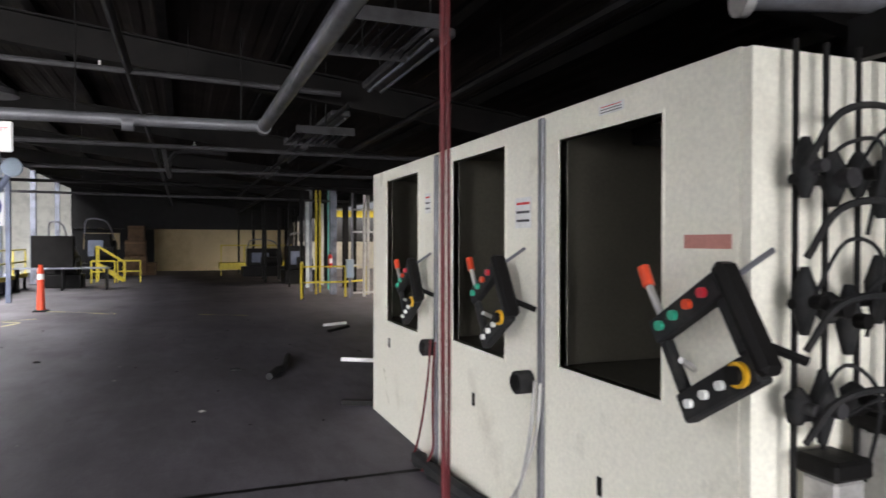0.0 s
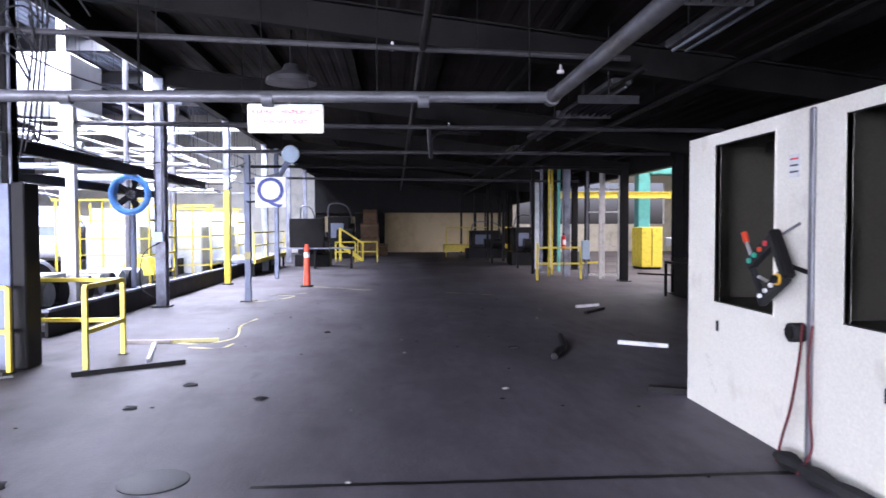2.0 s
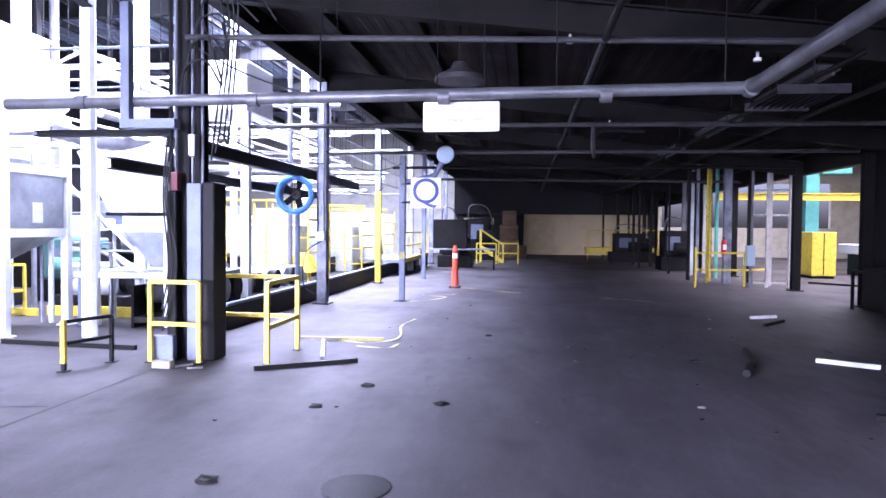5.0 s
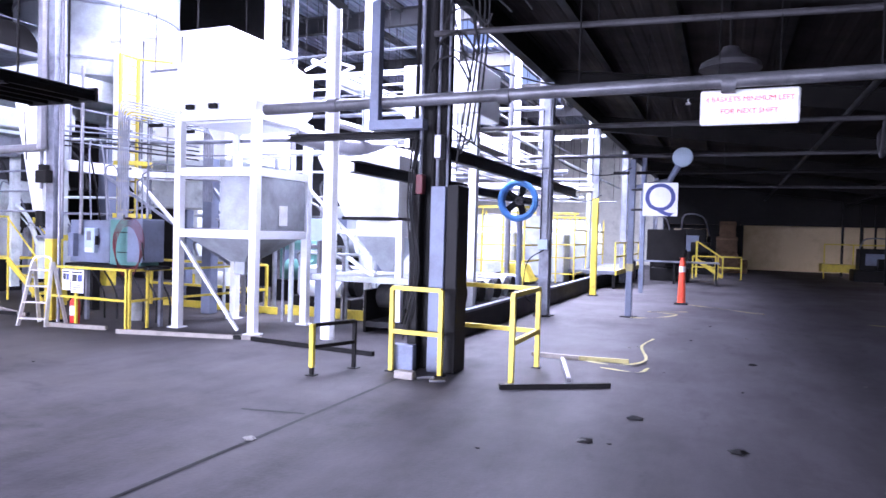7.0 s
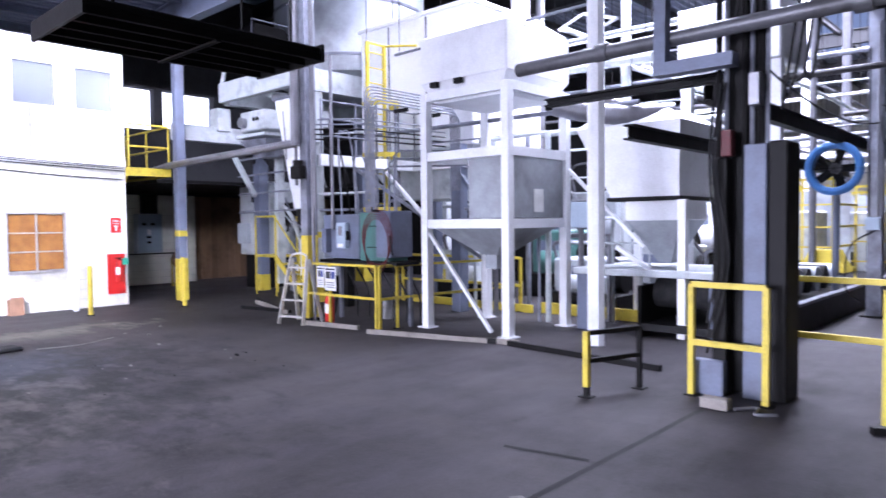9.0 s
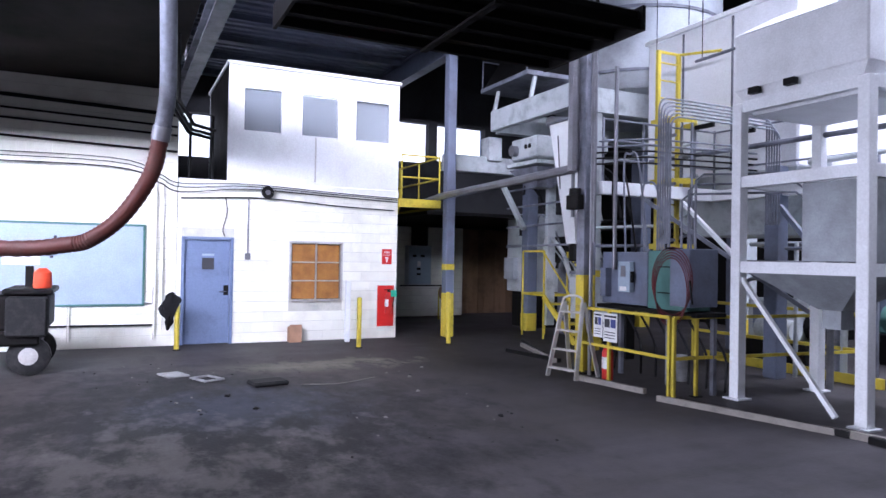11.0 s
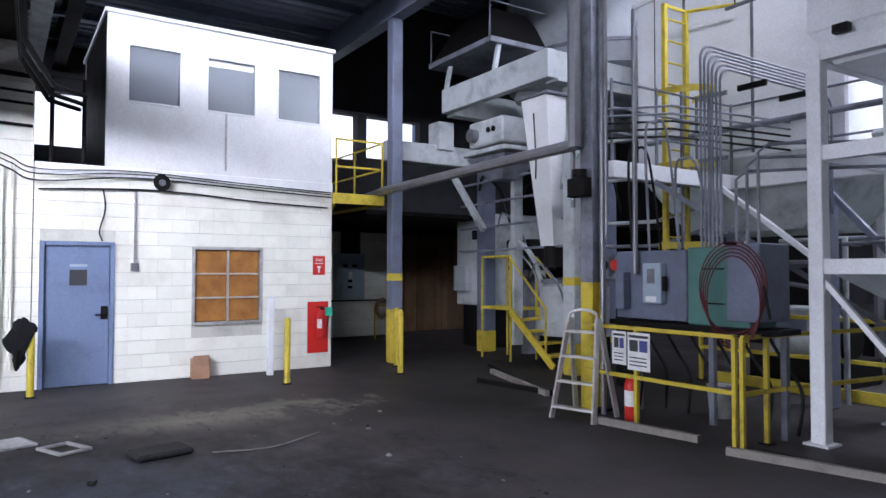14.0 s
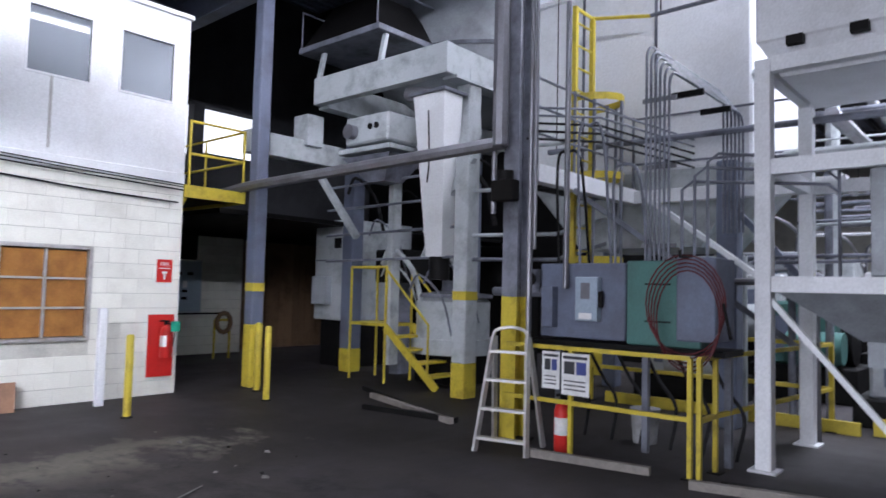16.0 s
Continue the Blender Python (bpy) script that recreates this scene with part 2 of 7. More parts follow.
def floor_material():
    m = mat("worn_concrete_with_shade", (0.062, 0.056, 0.058), 0.6, dirt=(0.008, 0.0075, 0.0075), amount=0.85, scale=0.35, bump=0.3, fine=30, contrast=(0.38, 0.7), spec=0.14)
    nt = m.node_tree
    nd, ln = nt.nodes, nt.links
    bs = nd["Principled BSDF"]
    src = bs.inputs["Base Color"].links[0].from_socket
    geo = nd.new("ShaderNodeNewGeometry")

    def patch(source, centre, size, colour, lo, hi, scale, strength):
        mp = nd.new("ShaderNodeMapping")
        mp.vector_type = "TEXTURE"
        mp.inputs["Location"].default_value, mp.inputs["Scale"].default_value = (*centre, 0), (*size, 1)
        ln.new(geo.outputs["Position"], mp.inputs["Vector"])
        gr = nd.new("ShaderNodeTexGradient")
        gr.gradient_type = "SPHERICAL"
        ln.new(mp.outputs["Vector"], gr.inputs["Vector"])
        nz = nd.new("ShaderNodeTexNoise")
        nz.inputs["Scale"].default_value, nz.inputs["Detail"].default_value, nz.inputs["Roughness"].default_value = scale, 9, 0.7
        st = nd.new("ShaderNodeMapping")
        st.inputs["Scale"].default_value = (1.5, 0.5, 1) if centre[0] > -6 else (0.8, 1.15, 1)
        ln.new(geo.outputs["Position"], st.inputs["Vector"])
        ln.new(st.outputs["Vector"], nz.inputs["Vector"])
        ad = nd.new("ShaderNodeMath")
        ad.operation = "MULTIPLY_ADD"
        ad.inputs[1].default_value, ad.inputs[2].default_value = 0.55, 0.0
        ln.new(gr.outputs["Fac"], ad.inputs[0])
        su = nd.new("ShaderNodeMath")
        ln.new(ad.outputs[0], su.inputs[0])
        ln.new(nz.outputs["Fac"], su.inputs[1])
        mr = nd.new("ShaderNodeMapRange")
        mr.inputs["From Min"].default_value, mr.inputs["From Max"].default_value, mr.inputs["To Max"].default_value = lo, hi, strength
        ln.new(su.outputs[0], mr.inputs["Value"])
        mx = nd.new("ShaderNodeMix")
        mx.data_type = "RGBA"
        mx.inputs["B"].default_value = (*colour, 1)
        ln.new(mr.outputs["Result"], mx.inputs["Factor"])
        ln.new(source, mx.inputs["A"])
        return mx.outputs["Result"]
    # hall floor painted lighter for the light it catches
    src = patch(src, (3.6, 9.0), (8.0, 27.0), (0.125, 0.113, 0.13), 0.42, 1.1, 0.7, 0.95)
    # broad dark area paints in the shade under the machines
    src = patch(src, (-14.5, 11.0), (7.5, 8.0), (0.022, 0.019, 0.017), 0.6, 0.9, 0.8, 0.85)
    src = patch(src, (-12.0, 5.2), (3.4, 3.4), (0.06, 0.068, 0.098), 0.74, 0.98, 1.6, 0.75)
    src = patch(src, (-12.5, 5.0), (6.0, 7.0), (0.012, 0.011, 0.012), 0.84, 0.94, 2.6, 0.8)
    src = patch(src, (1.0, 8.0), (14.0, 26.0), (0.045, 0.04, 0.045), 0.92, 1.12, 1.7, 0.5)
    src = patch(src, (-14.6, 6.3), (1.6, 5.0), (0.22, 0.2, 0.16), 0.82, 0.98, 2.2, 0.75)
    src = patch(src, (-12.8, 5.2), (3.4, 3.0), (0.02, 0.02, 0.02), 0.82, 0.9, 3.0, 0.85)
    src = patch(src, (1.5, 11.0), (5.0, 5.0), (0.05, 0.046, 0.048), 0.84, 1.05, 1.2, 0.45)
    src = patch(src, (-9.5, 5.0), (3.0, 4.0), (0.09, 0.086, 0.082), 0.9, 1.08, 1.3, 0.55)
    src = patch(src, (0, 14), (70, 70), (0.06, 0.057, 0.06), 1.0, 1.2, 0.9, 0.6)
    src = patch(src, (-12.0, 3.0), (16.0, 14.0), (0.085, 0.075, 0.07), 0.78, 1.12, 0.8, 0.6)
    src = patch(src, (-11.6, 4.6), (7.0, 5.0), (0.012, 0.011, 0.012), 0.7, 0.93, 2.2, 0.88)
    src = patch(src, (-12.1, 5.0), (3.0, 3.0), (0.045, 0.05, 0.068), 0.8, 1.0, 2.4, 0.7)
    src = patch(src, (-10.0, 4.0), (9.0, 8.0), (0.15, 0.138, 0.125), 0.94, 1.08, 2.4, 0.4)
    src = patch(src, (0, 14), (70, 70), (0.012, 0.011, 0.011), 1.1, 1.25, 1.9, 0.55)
    ln.new(src, bs.inputs["Base Color"])
    return m


FLOOR = floor_material()
CMU = mat("cream_painted_block", (0.78, 0.77, 0.69), 0.55, dirt=(0.35, 0.31, 0.24), amount=0.45, scale=1.1, bump=0.35, fine=60, vary=0.05, contrast=(0.5, 0.8))
MORTAR = mat("painted_mortar", (0.55, 0.54, 0.48), 0.8, amount=0.4)
WHITE = mat("white_painted_panel", (0.8, 0.81, 0.82), 0.4, dirt=(0.45, 0.42, 0.38), amount=0.3, scale=1.3, bump=0.04)
CABINET = mat("cream_enamel_steel", (0.8, 0.775, 0.67), 0.3, dirt=(0.3, 0.24, 0.16), amount=0.5, scale=1.7, bump=0.03, contrast=(0.56, 0.82))
# lining colour holds the shade inside the cabinets
INNER = mat("shaded_cabinet_lining", (0.075, 0.07, 0.055), 0.5, amount=0.4, spec=0.06)
MACHINE = mat("pale_grey_machine_paint", (0.45, 0.48, 0.49), 0.45, dirt=(0.06, 0.056, 0.052), amount=0.75, scale=2.6, bump=0.1, contrast=(0.47, 0.82))
SILO = mat("dusty_silo_steel", (0.42, 0.45, 0.48), 0.5, metal=0.1, dirt=(0.08, 0.075, 0.075), amount=0.85, scale=0.5, bump=0.06, contrast=(0.4, 0.7))
HOPPERW = mat("white_hopper_paint", (0.8, 0.81, 0.83), 0.4, dirt=(0.4, 0.39, 0.37), amount=0.4, scale=1.2, bump=0.05)
YELLOW = mat("safety_yellow_paint", (0.56, 0.44, 0.045), 0.45, dirt=(0.12, 0.09, 0.03), amount=0.65, scale=5, bump=0.08, contrast=(0.5, 0.75))
GREYBLUE = mat("blue_grey_paint", (0.14, 0.16, 0.22), 0.5, dirt=(0.06, 0.055, 0.055), amount=0.6, scale=1.8, bump=0.08)
STEELCOL = mat("scuffed_grey_column", (0.2, 0.21, 0.25), 0.4, dirt=(0.02, 0.018, 0.018), amount=0.75, scale=2.5, bump=0.1, contrast=(0.4, 0.7))
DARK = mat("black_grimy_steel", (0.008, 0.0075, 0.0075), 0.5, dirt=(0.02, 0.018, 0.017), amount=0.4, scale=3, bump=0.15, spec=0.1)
# the dark of the unlit low ceiling is put into this colour
DECK = mat("shade_dark_roof_deck", (0.024, 0.019, 0.017), 0.75, dirt=(0.004, 0.0035, 0.0035), amount=0.9, scale=0.5, bump=0.15, contrast=(0.35, 0.7), spec=0.06)
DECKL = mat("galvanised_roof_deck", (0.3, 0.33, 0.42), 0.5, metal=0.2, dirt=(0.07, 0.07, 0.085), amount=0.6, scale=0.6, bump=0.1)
# beam steel, blackened for the shade under the low roof
BEAM = mat("shade_dark_steel", (0.011, 0.01, 0.0095), 0.7, dirt=(0.004, 0.0045, 0.0045), amount=0.85, scale=2, bump=0.15, spec=0.06)
GALV = mat("galvanised_pipe", (0.2, 0.2, 0.22), 0.35, metal=0.5, dirt=(0.1, 0.09, 0.085), amount=0.6, scale=3, bump=0.08)
# shaded copy of the galvanised pipe, for fittings under the low roof
SHADEPIPE = mat("shade_dark_pipe", (0.055, 0.053, 0.056), 0.45, metal=0.2, dirt=(0.012, 0.011, 0.011), amount=0.8, scale=4, bump=0.1, spec=0.15)
MAINPIPE = mat("scuffed_grey_pipe", (0.13, 0.13, 0.14), 0.4, metal=0.3, dirt=(0.03, 0.028, 0.028), amount=0.8, scale=2.2, bump=0.1)
BLUEDOOR = mat("slate_blue_door_paint", (0.16, 0.205, 0.32), 0.45, dirt=(0.06, 0.06, 0.075), amount=0.45, scale=2.5, bump=0.05, contrast=(0.5, 0.8))
WOOD = mat("varnished_plywood", (0.38, 0.17, 0.045), 0.45, dirt=(0.2, 0.085, 0.025), amount=0.8, scale=3.5, bump=0.06, contrast=(0.35, 0.65))
PLANK = mat("old_brown_boards", (0.17, 0.105, 0.06), 0.75, dirt=(0.05, 0.033, 0.02), amount=0.8, scale=2.0, bump=0.3, vary=0.25)
RED = mat("red_enamel", (0.55, 0.025, 0.02), 0.4, amount=0.25, bump=0.03)
REDHOSE = mat("red_rubber_hose", (0.09, 0.011, 0.014), 0.5, amount=0.5, scale=6, bump=0.1)
ORANGE = plain("orange_plastic", (0.62, 0.06, 0.02), 0.4)
GREENB = plain("green_plastic", (0.03, 0.35, 0.22), 0.35)
REDB = plain("red_plastic", (0.6, 0.03, 0.05), 0.35)
AMBER = plain("amber_plastic", (0.7, 0.38, 0.02), 0.35)
BLUEP = mat("blue_fan_paint", (0.05, 0.15, 0.36), 0.4, amount=0.35, scale=5, bump=0.05)
RUBBER = mat("black_rubber", (0.02, 0.02, 0.021), 0.7, dirt=(0.07, 0.065, 0.06), amount=0.4, scale=8, bump=0.2, spec=0.1)
GREENP = mat("green_cabinet_paint", (0.07, 0.17, 0.15), 0.45, amount=0.4, scale=2, bump=0.05)
TEAL = mat("teal_machine_paint", (0.12, 0.4, 0.34), 0.5, amount=0.5)
BOARD = mat("blue_grey_board", (0.33, 0.4, 0.47), 0.45, dirt=(0.22, 0.26, 0.31), amount=0.5, scale=1.2, bump=0.02)
PAPER = mat("dirty_paper", (0.75, 0.75, 0.73), 0.8, dirt=(0.4, 0.38, 0.35), amount=0.5, scale=6, bump=0.05)
GRIT = mat("dusty_scrap", (0.2, 0.19, 0.18), 0.85, dirt=(0.06, 0.055, 0.05), amount=0.6, scale=9, bump=0.2)
TRODDEN = mat("trodden_card", (0.33, 0.33, 0.33), 0.85, dirt=(0.12, 0.11, 0.1), amount=0.6, scale=8, bump=0.1)
CARD = mat("brown_cardboard", (0.38, 0.22, 0.14), 0.85, amount=0.3, scale=6, bump=0.1)
TAPE = mat("faded_yellow_tape", (0.36, 0.32, 0.13), 0.6, dirt=(0.14, 0.12, 0.07), amount=0.6, scale=8, bump=0.1)
INK = plain("dark_ink", (0.03, 0.03, 0.035), 0.6)
REDINK = plain("red_ink", (0.6, 0.03, 0.03), 0.6)
BLUEINK = plain("navy_ink", (0.045, 0.06, 0.22), 0.6)
CHROME = plain("chrome", (0.7, 0.7, 0.72), 0.2, metal=1.0)
CLOTH = mat("black_cloth", (0.012, 0.012, 0.013), 0.95, amount=0.2, bump=0.4, fine=120, spec=0.06)
WARMWALL = mat("stained_cream_wall", (0.62, 0.5, 0.3), 0.8, dirt=(0.25, 0.16, 0.08), amount=0.7, scale=0.4, bump=0.15)
# near-black colour stands in for shade on the pale walls and girders
SHADEDPALE = mat("shade_dark_pale_paint", (0.06, 0.06, 0.064), 0.8, dirt=(0.02, 0.02, 0.02), amount=0.8, scale=0.4, bump=0.15, spec=0.06)
GLASS = plain("dusty_window_glass", (0.16, 0.18, 0.2), 0.06)
# partly opaque grey stands in for what the booth panes reflect
CLEAR = plain("reflection_grey_glass", (0.45, 0.48, 0.52), 0.03)
CLEAR.node_tree.nodes["Principled BSDF"].inputs["Transmission Weight"].default_value = 0.65
CLEAR.node_tree.nodes["Principled BSDF"].inputs["IOR"].default_value = 1.45
TUBE = plain("lit_tube", (1.0, 0.97, 0.85), 0.5, 12.0)
OVERCAST = plain("overcast_glow", (0.95, 0.97, 1.0), 1.0, 2.5)
ROPE = mat("pale_wood_batten", (0.26, 0.235, 0.21), 0.8, amount=0.5, scale=5, bump=0.15)
ALU = mat("dull_aluminium", (0.55, 0.54, 0.52), 0.4, metal=0.5, dirt=(0.25, 0.22, 0.2), amount=0.6, scale=6, bump=0.1)

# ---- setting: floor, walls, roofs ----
tagged(part("floor", bx(-34, 24, -10, 62, -0.3, 0.0), FLOOR), "worn dark concrete factory floor with stains and painted light and shade", "floor", kind="structure")
for i, (a, b) in enumerate((((-5.02, -9.0), (-5.02, 9.2)), ((-0.8, 5.33), (3.2, 5.33)), ((-5.75, 7.0), (-5.1, 7.15)))):
    pts = [Vector((a[0] + (b[0] - a[0]) * k / 30, a[1] + (b[1] - a[1]) * k / 30, 0.004)) for k in range(31)]
    bm = bmesh.new()
    d = (Vector(b) - Vector(a)).normalized()
    s = Vector((-d.y, d.x, 0))
    rows_ = []
    for p in pts:
        j = s * (noise.noise(p * 3) * 0.02)
        w = 0.024 + 0.016 * abs(noise.noise(p * 5 + Vector((9, 0, 0))))
        rows_.append((bm.verts.new(p + j - s * w), bm.verts.new(p + j + s * w)))
    for r0, r1 in zip(rows_, rows_[1:]):
        bm.faces.new((r0[0], r1[0], r1[1], r0[1]))
    tagged(part("floor_joint", bm, DARK), "dark dirt-filled joint in the concrete floor", "floor joint", kind="structure")


def roof_z(x):
    return 5.1 - 0.12 * x


def corrugated(name, x0, x1, y0, y1, z0, z1, material, label, pitch=0.3, along="y"):
    """A ribbed deck sheet, ribs along y; height z0 at x0, z1 at x1."""
    bm = bmesh.new()
    n = int(round((x1 - x0) / pitch))
    top, low = [], []
    prof = []
    for i in range(n):
        for f, h in ((0.0, 0.0), (0.42, 0.0), (0.55, 0.012), (0.87, 0.012)):
            prof.append((x0 + (i + f) * pitch, h))
    prof.append((x1, 0.0))
    for x, h in prof:
        z = z0 + (z1 - z0) * (x - x0) / (x1 - x0) + h
        if along == "y":
            low.append((bm.verts.new((x, y0, z)), bm.verts.new((x, y1, z)), bm.verts.new((x, y0, z + 0.12)), bm.verts.new((x, y1, z + 0.12))))
    for a, b in zip(low, low[1:]):
        bm.faces.new((a[0], a[1], b[1], b[0]))
        bm.faces.new((a[2], b[2], b[3], a[3]))
    tagged(part(name, bm, material), label, "roof", kind="structure")


corrugated("ceiling_low_hall", -5.1, 8.1, -10, 50, roof_z(-5.1), roof_z(8.1), DECK, "ribbed roof deck of the low hall, darkened for shade")
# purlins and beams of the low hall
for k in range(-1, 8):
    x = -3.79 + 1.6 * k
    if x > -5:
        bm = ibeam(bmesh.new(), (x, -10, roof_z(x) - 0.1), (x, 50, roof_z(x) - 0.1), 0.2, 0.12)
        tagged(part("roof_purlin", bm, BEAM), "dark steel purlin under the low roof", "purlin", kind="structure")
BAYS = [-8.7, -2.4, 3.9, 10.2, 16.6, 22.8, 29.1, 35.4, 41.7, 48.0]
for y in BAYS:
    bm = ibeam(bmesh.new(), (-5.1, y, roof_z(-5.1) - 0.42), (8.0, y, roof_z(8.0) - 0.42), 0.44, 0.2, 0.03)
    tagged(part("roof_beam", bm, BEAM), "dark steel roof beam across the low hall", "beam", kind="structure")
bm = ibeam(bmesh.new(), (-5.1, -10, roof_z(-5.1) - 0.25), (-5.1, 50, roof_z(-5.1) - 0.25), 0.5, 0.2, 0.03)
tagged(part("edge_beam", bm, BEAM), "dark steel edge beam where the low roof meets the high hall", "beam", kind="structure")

# high roofs with skylight openings
def holed_roof(name, x0, x1, y0, y1, z, holes, material, label):
    """Deck panels round rectangular skylight holes (x0, x1, y0, y1)."""
    xs = sorted({x0, x1, *[h[0] for h in holes], *[h[1] for h in holes]})
    ys = sorted({y0, y1, *[h[2] for h in holes], *[h[3] for h in holes]})
    bm = bmesh.new()
    for a, b in zip(xs, xs[1:]):
        for c, d in zip(ys, ys[1:]):
            mx, my = (a + b) / 2, (c + d) / 2
            if any(h[0] < mx < h[1] and h[2] < my < h[3] for h in holes):
                continue
            box(bm, a, b, c, d, z + 0.06, z + 0.14)
            n = max(1, int((b - a) / 0.3))
            for i in range(n):
                xx = a + (i + 0.5) * (b - a) / n
                box(bm, xx - 0.07, xx + 0.07, c, d, z, z + 0.058)
    tagged(part(name, bm, material), label, "roof", kind="structure")


holed_roof("ceiling_office_bay", -24.5, -5.16, -10, 10.35, 6.75, OFFICE_HOLES, DECKL, "blue-grey ribbed metal roof deck with a skylight and an added lamp opening")
holed_roof("ceiling_machine_bay", -24.5, -5.16, 10.35, 50, 9.6, MACHINE_HOLES, DECKL, "ribbed metal roof deck high over the machines")
for y in (-4.0, 0.6, 5.4, 10.3):
    bm = ibeam(bmesh.new(), (-24.5, y, 6.45), (-5.2, y, 6.45), 0.55, 0.25, 0.035)
    tagged(part("roof_girder", bm, GREYBLUE if y > 8 else BEAM), "painted steel roof girder over the office bay", "beam", kind="structure")
bm = bmesh.new()
for k in range(12):
    x = -23.5 + 1.6 * k
    ibeam(bm, (x, -10, 6.66), (x, 10.2, 6.66), 0.16, 0.1)
tagged(part("roof_joists", bm, GREYBLUE), "light steel joists under the ribbed deck", "joist", kind="structure")
for y in (16.6, 22.8, 29.1, 35.4, 41.7):
    bm = ibeam(bmesh.new(), (-24.5, y, 9.2), (-5.2, y, 9.2), 0.6, 0.25, 0.035)
    tagged(part("high_roof_girder", bm, SHADEDPALE), "pale steel girder under the high roof, darkened for shade", "beam", kind="structure")
for k in range(9):
    x = -22 + 2.0 * k
    bm = ibeam(bmesh.new(), (x, 10.4, 9.48), (x, 50, 9.48), 0.24, 0.14)
    tagged(part("high_roof_rafter", bm, SHADEDPALE), "pale steel rafter under the high roof, darkened for shade", "beam", kind="structure")
tagged(part("wall_step", bx(-24.5, -5.16, 10.3, 10.4, 6.9, 9.7), DECK), "dark wall above the office bay roof", "wall", kind="structure")

# outer walls
def wall_with_holes(name, axis, at, t, a0, a1, z0, z1, holes, material, label):
    """A wall on the plane axis=at, t thick; holes (a0, a1, z0, z1) go right through."""
    xs = sorted({a0, a1, *[h[0] for h in holes], *[h[1] for h in holes]})
    zs = sorted({z0, z1, *[h[2] for h in holes], *[h[3] for h in holes]})
    bm = bmesh.new()
    for a, b in zip(xs, xs[1:]):
        for c, d in zip(zs, zs[1:]):
            if any(h[0] < (a + b) / 2 < h[1] and h[2] < (c + d) / 2 < h[3] for h in holes):
                continue
            if axis == "x":
                box(bm, at, at + t, a, b, c, d)
            else:
                box(bm, a, b, at, at + t, c, d)
    bmesh.ops.remove_doubles(bm, verts=bm.verts, dist=0.0005)
    return tagged(part(name, bm, material), label, "wall", kind="structure")


# the strip window is invented so that light reaches the office wall
wall_with_holes("wall_clerestory", "x", -5.16, 0.1, -10, 50, 5.75, 9.6, [(-9.0, 9.0, 5.95, 6.65)], SHADEDPALE, "wall darkened for shade, with a strip window added for light above the low roof")
wall_with_holes("wall_west", "x", -24.8, 0.3, -10, 50, 0, 9.7, WEST_HOLES, SHADEDPALE, "pale outer wall with high windows, darkened for shade")
wall_with_holes("wall_south", "y", -10.3, 0.3, -24.8, 23, 0, 9.7, SOUTH_HOLES, SHADEDPALE, "pale end wall darkened for shade, with a dock opening and an added opening behind the walk")
wall_with_holes("wall_north", "y", 49.5, 0.3, -5.1, 8.2, 0, 9.7, [], WARMWALL, "stained cream end wall of the hall")
wall_with_holes("wall_north_bay", "y", 49.5, 0.3, -24.8, -5.1, 0, 9.7, [], MORTAR, "pale end wall of the machine bay")
wall_with_holes("wall_north_east", "y", 49.5, 0.3, 8.2, 23, 0, 9.7, NORTH_HOLES, MORTAR, "pale end wall of the next bay with a wide window")
# added dark sheet in place of the far machinery, its hole for bright gaps
wall_with_holes("wall_far_stand_in", "y", 45.9, 0.12, -5.0, -0.45, 0, 2.75, [(-4.4, -2.4, 1.5, 2.5)], DARK, "dark sheet with an opening, added in place of dark machinery at the far end of the hall")
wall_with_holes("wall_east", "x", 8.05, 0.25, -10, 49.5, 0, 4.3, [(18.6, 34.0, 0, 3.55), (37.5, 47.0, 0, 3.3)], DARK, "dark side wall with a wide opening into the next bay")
wall_with_holes("wall_far_east", "x", 22.7, 0.3, -10, 50, 0, 6.5, [(20, 34, 2.4, 5.2)], SHADEDPALE, "pale wall of the next bay, darkened for shade")
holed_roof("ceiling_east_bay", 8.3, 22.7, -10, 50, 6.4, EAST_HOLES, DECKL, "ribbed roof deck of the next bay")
# unseen blocker, cuts the dock light that would reach the cabinets
tagged(part("wall_light_blocker", bx(-5.16, -5.0, -10, -6.5, 0, 5.0), DARK), "unseen dark wall added to keep dock light off the cabinets", "wall", kind="structure")
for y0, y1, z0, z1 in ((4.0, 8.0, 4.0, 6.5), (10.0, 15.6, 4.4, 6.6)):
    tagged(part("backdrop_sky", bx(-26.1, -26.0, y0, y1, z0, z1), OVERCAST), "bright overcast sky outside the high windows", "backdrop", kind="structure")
# added black sheet, stands in for the unlit depth behind the silo
tagged(part("wall_darkness_behind_silo", bx(-24.4, -14.2, 18.9, 19.1, 0, 9.6), DARK), "black sheet added for the darkness behind the silo", "wall", kind="structure")
# added dark sheet where the far wall fades into darkness under the roof
tagged(part("wall_far_darkness", bx(-5.0, 8.0, 45.6, 45.8, 2.75, 5.2), DARK), "dark sheet added for the darkness under the far end of the roof", "wall", kind="structure")


# ---- columns ----
def h_column(at, z1, material, label, w=0.3, band=None, paint=1.0):
    x, y = at
    col = thing("steel_column", (x, y, 0), label, "column", "steel columns", "structure")
    z0 = paint if band else 0.0
    part("shaft", ibeam(bmesh.new(), (x, y, z0), (x, y, z1), w, w * 0.85, 0.03), material, col)
    part("base_plate", bx(x - w * 0.75, x + w * 0.75, y - w * 0.75, y + w * 0.75, 0, 0.03, 0.005), DARK, col)
    if band:
        part("painted_base", ibeam(bmesh.new(), (x, y, 0.03), (x, y, z0), w + 0.004, w * 0.85 + 0.004, 0.032), band, col, "yellow painted column base")
    return col


